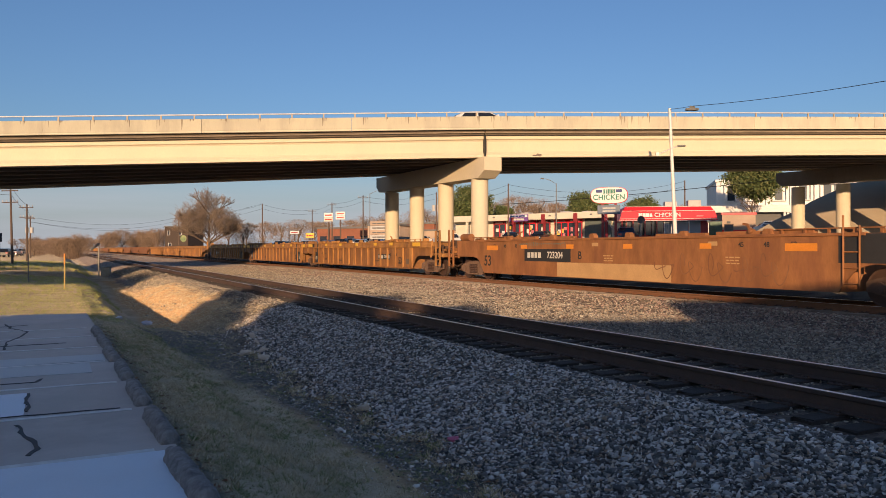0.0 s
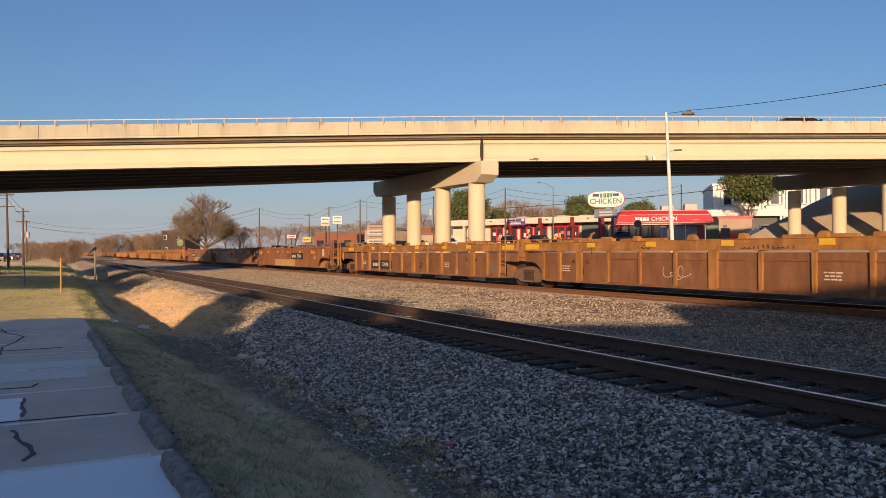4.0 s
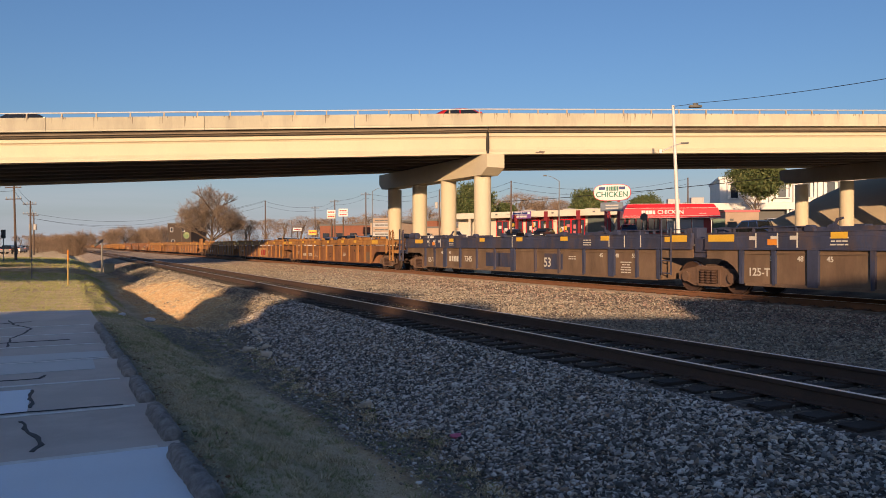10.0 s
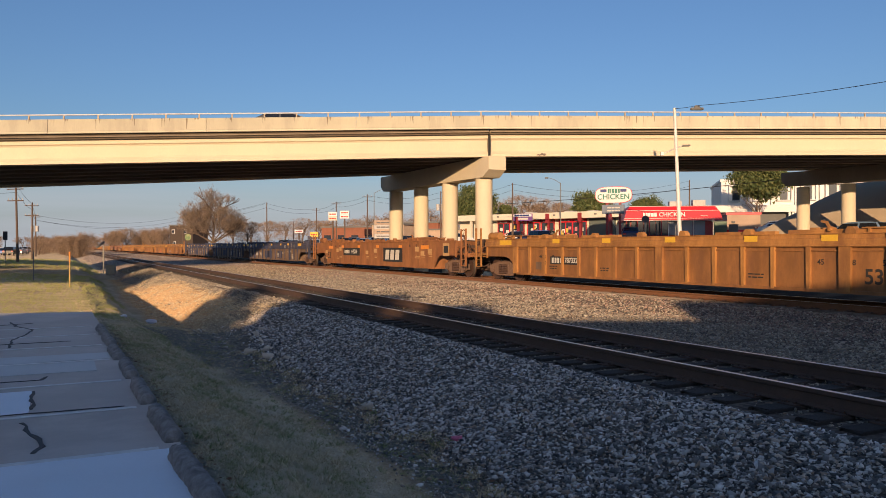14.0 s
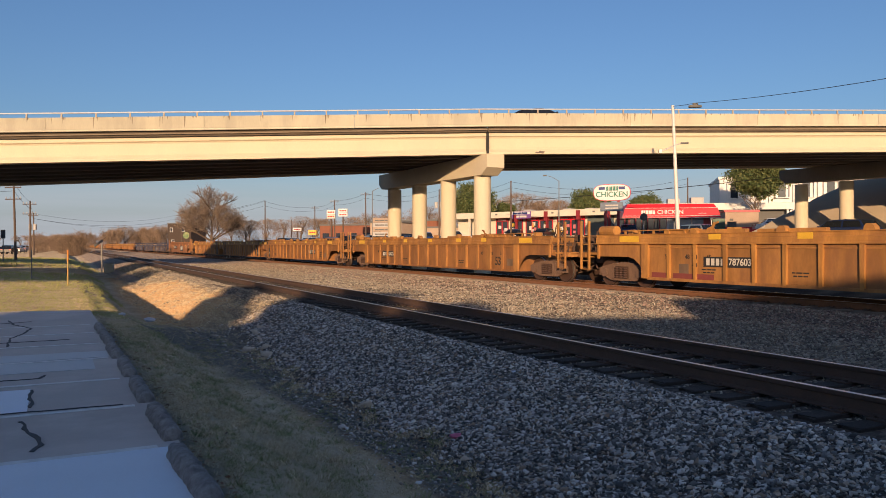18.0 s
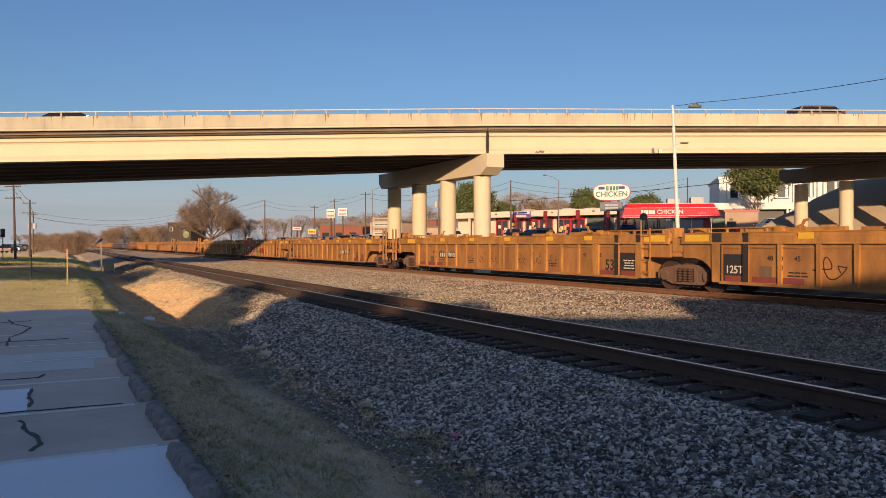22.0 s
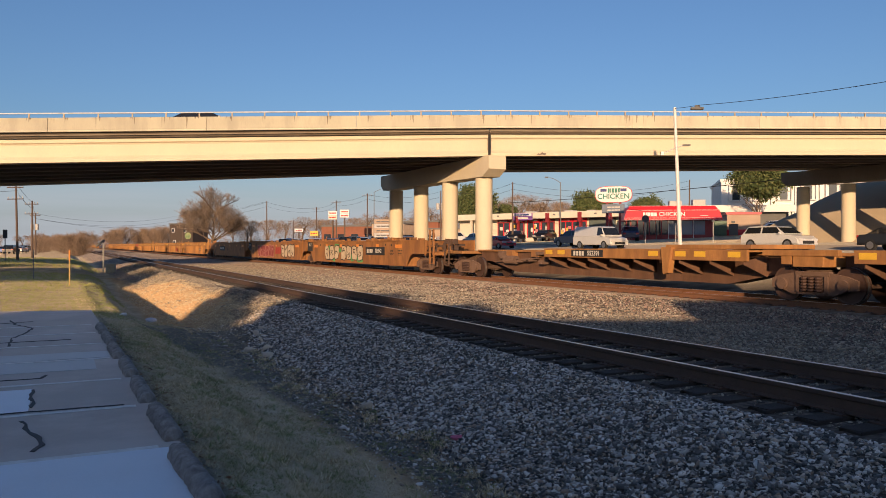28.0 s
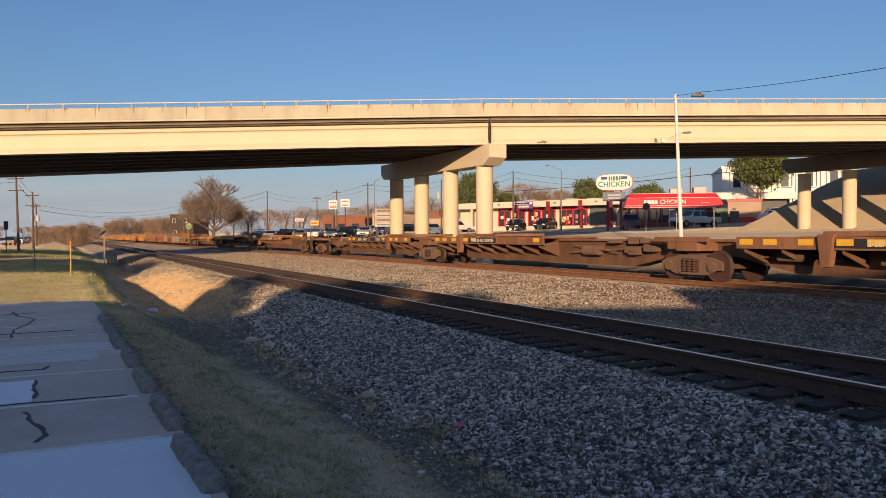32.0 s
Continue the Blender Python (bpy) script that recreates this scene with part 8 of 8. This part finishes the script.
SHAPES = {
    # body outline (x forward from the rear, z) and the roof outline above the belt line
    "sedan": (4.8, 1.82, 1.45, ((0, 0.35), (0, 0.85), (0.15, 0.98), (1.0, 1.02), (3.4, 0.98), (4.5, 0.8), (4.75, 0.62), (4.8, 0.35)),
              ((0.55, 1.0), (1.35, 1.4), (2.5, 1.45), (3.0, 1.4), (3.75, 0.98))),
    "suv": (4.9, 1.95, 1.72, ((0, 0.4), (0, 0.95), (0.1, 1.12), (3.4, 1.12), (4.6, 0.98), (4.85, 0.75), (4.9, 0.4)),
            ((0.1, 1.1), (0.55, 1.66), (1.6, 1.72), (2.7, 1.68), (3.0, 1.6), (3.75, 1.1))),
    "van": (5.7, 2.0, 2.12, ((0, 0.4), (0, 1.2), (4.6, 1.2), (5.5, 1.0), (5.65, 0.75), (5.7, 0.4)),
            ((0.02, 1.19), (0.12, 2.05), (0.4, 2.12), (3.8, 2.1), (4.1, 2.0), (4.75, 1.19))),
    "pickup": (5.8, 2.0, 1.9, ((0, 0.5), (0, 1.15), (3.9, 1.15), (5.4, 1.12), (5.75, 0.9), (5.8, 0.5)),
               ((1.9, 1.14), (2.05, 1.84), (2.4, 1.9), (3.5, 1.88), (4.2, 1.14)))}


def make_vehicle(kind, paint_name, colour, label, m, group=""):
    L, W, H, body, roof = SHAPES[kind]
    names = {"sedan": "car", "suv": "suv", "van": "van", "pickup": "pickup_truck"}
    top = thing(names[kind], label, {"sedan": "car", "suv": "car", "van": "van", "pickup": "truck"}[kind], m, group)
    mat = coat(paint_name, colour)
    h = W / 2
    bm = B()
    prism(bm, [(x - L / 2, z) for x, z in body], -h, h)
    bmesh.ops.bevel(bm, geom=[e for e in bm.edges if abs(e.verts[0].co.y - e.verts[1].co.y) < 0.01], offset=0.07, segments=2, affect="EDGES")
    part("body", bm, mat, top, smooth=False)
    # cabin narrows to the roof
    zt = max(z for _, z in roof)
    z0 = roof[0][1]
    bm = B()
    left, right = [], []
    for x, z in roof:
        k = (z - z0) / (zt - z0)
        w = h - 0.05 - 0.17 * k
        left.append(bm.verts.new((x - L / 2, -w, z)))
        right.append(bm.verts.new((x - L / 2, w, z)))
    n = len(roof)
    bm.faces.new(left)
    bm.faces.new(right[::-1])
    for i in range(n):
        j = (i + 1) % n
        bm.faces.new((left[j], left[i], right[i], right[j]))
    bmesh.ops.recalc_face_normals(bm, faces=bm.faces)
    bmesh.ops.bevel(bm, geom=list(bm.edges), offset=0.04, segments=1, affect="EDGES")
    part("cabin", bm, mat, top)
    # glazing set into the cabin sides and ends
    lo, hi = z0 + 0.08, zt - 0.12
    x_front = roof[-1][0] - L / 2
    x_rear = roof[0][0] - L / 2
    xa, xb = roof[1][0] - L / 2 + 0.05, roof[-2][0] - L / 2 - 0.02
    if kind == "van":
        xa = 3.5 - L / 2
    span = xb - xa
    for side in (-1, 1):
        cuts = ((0, 0.47), (0.53, 1.0)) if kind != "van" else ((0.15, 1.0),)
        for c0, c1 in cuts:
            bm = B()
            def edge(x, z):
                k = (z - z0) / (zt - z0)
                return bm.verts.new((x, side * (h - 0.05 - 0.17 * k + 0.012), z))
            x0, x1 = xa + span * c0, xa + span * c1
            front_lean = 0.45 if c1 == 1.0 else 0.0
            vs = [edge(x0 - (0.25 if c0 == 0 else 0), lo), edge(x1 + front_lean, lo), edge(x1, hi), edge(x0, hi)]
            f = bm.faces.new(vs)
            moved = bmesh.ops.extrude_face_region(bm, geom=[f])
            for v in [g for g in moved["geom"] if isinstance(g, bmesh.types.BMVert)]:
                v.co.y -= side * 0.02
            bmesh.ops.recalc_face_normals(bm, faces=bm.faces)
            part("side_window", bm, CARGLASS, top)
    for name, (a, b) in (("windscreen", (roof[-1], roof[-2])), ("rear_window", (roof[0], roof[1]))):
        bm = B()
        way = 1 if name == "windscreen" else -1
        pts = []
        for k, ww in ((0.14, 0.09), (0.92, 0.2)):
            x, z = a[0] + (b[0] - a[0]) * k - L / 2, a[1] + (b[1] - a[1]) * k
            pts.append((x + way * 0.015, h - 0.05 - ww, z + 0.015))
        vs = [bm.verts.new(p) for p in ((pts[0][0], -pts[0][1], pts[0][2]), (pts[0][0], pts[0][1], pts[0][2]), (pts[1][0], pts[1][1], pts[1][2]), (pts[1][0], -pts[1][1], pts[1][2]))]
        f = bm.faces.new(vs)
        moved = bmesh.ops.extrude_face_region(bm, geom=[f])
        for v in [g for g in moved["geom"] if isinstance(g, bmesh.types.BMVert)]:
            v.co.x -= way * 0.02
        bmesh.ops.recalc_face_normals(bm, faces=bm.faces)
        part(name, bm, CARGLASS, top)
    r = 0.34 if kind == "sedan" else 0.39
    for sx in (-L * 0.31, L * 0.315):
        for sy in (-1, 1):
            bm = B()
            cyl(bm, (sx, sy * (h - 0.2), r), (sx, sy * (h + 0.015), r), r, n=20)
            wheel = part("wheel", bm, TYRE, top)
            bm = B()
            cyl(bm, (sx, sy * (h + 0.012), r), (sx, sy * (h + 0.028), r), r * 0.66, n=16)
            part("rim", bm, RIM, wheel)
    for sy in (-1, 1):
        bm = B()
        yy = sorted((sy * (h - 0.5), sy * (h - 0.06)))
        box(bm, L / 2 - 0.16, L / 2 + 0.005, yy[0], yy[1], 0.66, 0.8)
        part("headlight", bm, LAMPGLASS, top)
        bm = B()
        yy = sorted((sy * (h - 0.4), sy * (h - 0.04)))
        box(bm, -L / 2 - 0.01, -L / 2 + 0.1, yy[0], yy[1], 0.75, 0.95)
        part("tail_light", bm, TAIL, top)
        bm = B()
        yy = sorted((sy * (h - 0.02), sy * (h + 0.16)))
        xm = roof[-1][0] - L / 2 - 0.35
        box(bm, xm, xm + 0.12, yy[0], yy[1], z0 + 0.02, z0 + 0.17)
        part("mirror", bm, mat, top)
    bm = B()
    box(bm, L / 2 - 0.04, L / 2 + 0.02, -h * 0.55, h * 0.55, 0.45, 0.66)
    part("grille", bm, TRIM, top)
    return top


PAINTS = {"white": (0.75, 0.74, 0.7), "black": (0.012, 0.012, 0.014), "red": (0.5, 0.012, 0.012), "navy": (0.015, 0.03, 0.09), "silver": (0.42, 0.42, 0.42),
          "blue": (0.02, 0.06, 0.22), "grey": (0.11, 0.115, 0.12), "tan": (0.3, 0.22, 0.14), "pale_blue": (0.2, 0.3, 0.4)}


def vehicle(kind, paint_name, m, where, group=""):
    word = {"sedan": "saloon car", "suv": "sport utility car", "van": "panel van", "pickup": "pickup truck"}[kind]
    return make_vehicle(kind, paint_name, PAINTS[paint_name], f"{paint_name.replace('_', ' ')} {word} {where}", m, group)


def heading(s, d, turn=0.0, lift=0.03):
    """On the ground beside the railway; turn 0 drives away along the line, 180 comes back."""
    p = place(s, d)
    return pose(p.x, p.y, profile(s, d) + lift, 0, 0, math.degrees(math.atan2(AHEAD.y, AHEAD.x)) + turn)


# parked by the shops
def parked(kind, paint_name, px, depth, turn, where):
    x, y, z = seat(px, depth)
    return vehicle(kind, paint_name, facing(x, y, z + 0.03, turn), where, "parked cars")


for kind, paint_name, px, depth, turn in (("suv", "black", 128, 113, -110), ("suv", "black", 180, 115, -120), ("suv", "navy", 330, 92, 80), ("pickup", "white", 22, 122, 20),
                                         ("sedan", "white", 588, 98, -10), ("suv", "white", 602, 101, -10), ("sedan", "black", 612, 96, -10),
                                         ("suv", "white", -30, 140, 20), ("suv", "black", -60, 135, 15)):
    parked(kind, paint_name, px, depth, turn, "parked in front of the shops")
random.seed(9)
for row, depth in ((0, 128), (1, 137), (2, 146)):
    for k in range(9):
        px = -330 + k * 27 + row * 9 + random.uniform(-5, 5)
        if random.random() < 0.12:
            continue
        parked(random.choice(("suv", "sedan", "suv", "pickup")), random.choice(("white", "silver", "black", "grey", "navy", "blue", "tan", "pale_blue", "silver", "white")),
               px, depth, random.choice((-100, 80)) + random.uniform(-6, 6), "parked in the far car park")
for px, depth, kind, paint_name, turn in ((-764, 150, "suv", "black", 104), (-748, 175, "sedan", "white", 104), (-738, 190, "suv", "silver", 104), (-778, 160, "sedan", "blue", 104),
                                          (-757, 205, "suv", "white", 284)):
    parked(kind, paint_name, px, depth, turn, "waiting on the road beyond the verge")

MOVERS = []


def bridge_car(kind, paint_name, t0, x0, t1, x1):
    """Drives along the bridge; x0 and x1 are bearings at two times, in thousandths of the focal length from the middle."""
    back = 2.9

    def a_of(px):
        k = (px - 784.0) / FOCAL
        o = FACE0 + BBACK * back
        return (k * o.y - o.x) / (BALONG.x - k * BALONG.y)
    a0, a1 = a_of(x0), a_of(x1)
    ob = vehicle(kind, paint_name, None, "driving over the bridge", "bridge traffic")
    v = (a1 - a0) / (t1 - t0)

    def at(t):
        p = on_bridge(a0 + v * (t - t0), back, 1.63)
        return pose(p.x, p.y, p.z, 0, -math.degrees(math.atan(GRADE)), BRIDGE_DEG)
    # waits out of sight before and after its crossing, in line with the others
    k = len(MOVERS)
    enter, leave = -48.0 - 9.0 * k, 142.0 - 9.0 * k
    ta, tb = t0 + (enter - a0) / v, t0 + (leave - a0) / v
    times = sorted({0.0, 32.0, max(0.0, ta), min(32.0, tb)} | {t for t in range(1, 32) if ta < t < tb})
    MOVERS.append((ob, [(t, at(min(max(t, ta), tb))) for t in times]))



for row in (("sedan", "white", 0.0, 855, 1.2, 1357), ("sedan", "black", 1.6, 218, 3.5, 1202), ("sedan", "black", 5.5, 290, 8.0, 1387), ("sedan", "red", 8.5, 146, 11.5, 1406),
            ("sedan", "black", 10.0, 60, 13.0, 1390), ("sedan", "grey", 13.5, 279, 14.5, 719), ("sedan", "black", 14.5, 57, 17.0, 1232), ("sedan", "black", 16.5, 281, 19.0, 1351),
            ("suv", "tan", 19.5, 252, 22.0, 1457), ("sedan", "black", 22.0, 136, 24.5, 1345), ("sedan", "black", 27.5, 60, 30.2, 1491)):
    bridge_car(*row)


def street_car(kind, paint_name, d, turn, keys):
    """Drives along the street; keys are (seconds, bearing) pairs."""
    ob = vehicle(kind, paint_name, None, "driving along the street beyond the tracks", "street traffic")

    def s_of(px):
        a = (px - 784.0) / FOCAL
        y = d / (a * ACROSS.x + ACROSS.y)
        return y * (AHEAD.y + a * AHEAD.x)
    (t0, x0), (t1, x1) = keys
    s0, s1 = s_of(x0), s_of(x1)
    v = (s1 - s0) / (t1 - t0)
    rows = []
    for t in (0.0, 8.0, 16.0, 24.0, 32.0):
        rows.append((t, heading(s0 + v * (t - t0), d, turn)))
    MOVERS.append((ob, rows))


NEAR_LANE, FAR_LANE = 44.8, 48.6
for row in (("suv", "white", NEAR_LANE, 180, ((27.5, 1184), (28.1, 1424))), ("van", "white", NEAR_LANE, 180, ((28.1, 1092), (28.7, 1323))),
            ("sedan", "red", NEAR_LANE, 180, ((28.7, 1030), (30.0, 1535))), ("sedan", "black", NEAR_LANE, 180, ((27.9, 1570), (28.1, 1630))),
            ("suv", "navy", FAR_LANE, 0, ((28.1, 1000), (28.7, 912))), ("sedan", "silver", NEAR_LANE, 180, ((29.9, 1125), (30.5, 1355))),
            ("suv", "grey", NEAR_LANE, 180, ((30.5, 1218), (31.1, 1486))),
            ("suv", "pale_blue", FAR_LANE, 0, ((17.1, 1280), (17.7, 1243))), ("sedan", "navy", FAR_LANE, 0, ((11.5, 1165), (12.1, 1100))),
            ("sedan", "black", NEAR_LANE, 180, ((9.7, 1200), (10.3, 1490))), ("pickup", "blue", FAR_LANE, 0, ((10.9, 1225), (11.5, 1160))),
            ("suv", "navy", FAR_LANE, 0, ((20.1, 1140), (20.7, 1070))), ("sedan", "blue", FAR_LANE, 0, ((16.5, 1330), (17.1, 1040)))):
    street_car(*row)


def work_truck():
    """Pulls out from behind the bank and crosses the forecourt of the restaurant."""
    ob = vehicle("pickup", "white", None, "with a loaded dark bed, crossing the forecourt", "street traffic")
    bm = B()
    box(bm, -2.75, -1.05, -0.85, 0.85, 1.16, 1.55, 0.04)
    box(bm, -2.5, -1.6, -0.6, 0.6, 1.55, 1.72, 0.03)
    part("cargo", bm, TRIM, ob, "dark load in the truck bed")
    way = Vector((-9.1, -2.9))
    turn = math.degrees(math.atan2(way.y, way.x))

    def at(t):
        x, y = 36.9 + way.x * (t - 31.1), 90.4 + way.y * (t - 31.1)
        return facing(x, y, ground_z(x, y) + 0.03, turn)
    MOVERS.append((ob, [(0.0, at(28.6)), (28.6, at(28.6)), (29.5, at(29.5)), (30.5, at(30.5)), (32.0, at(32.0))]))


work_truck()


# ---- things that move ----
TRAIN_S = ((0, 0.19), (4, 81.83), (8, 163.52), (12, 245.62), (16, 328.35), (20, 411.63), (24, 495.3), (28, 579.34), (32, 663.35))


def motions():
    for car, q in TRAIN:
        walk(car, [(t, along(s + q, MAIN_D, RAIL)) for t, s in TRAIN_S])
    for ob, rows in MOVERS:
        walk(ob, rows)


motions()
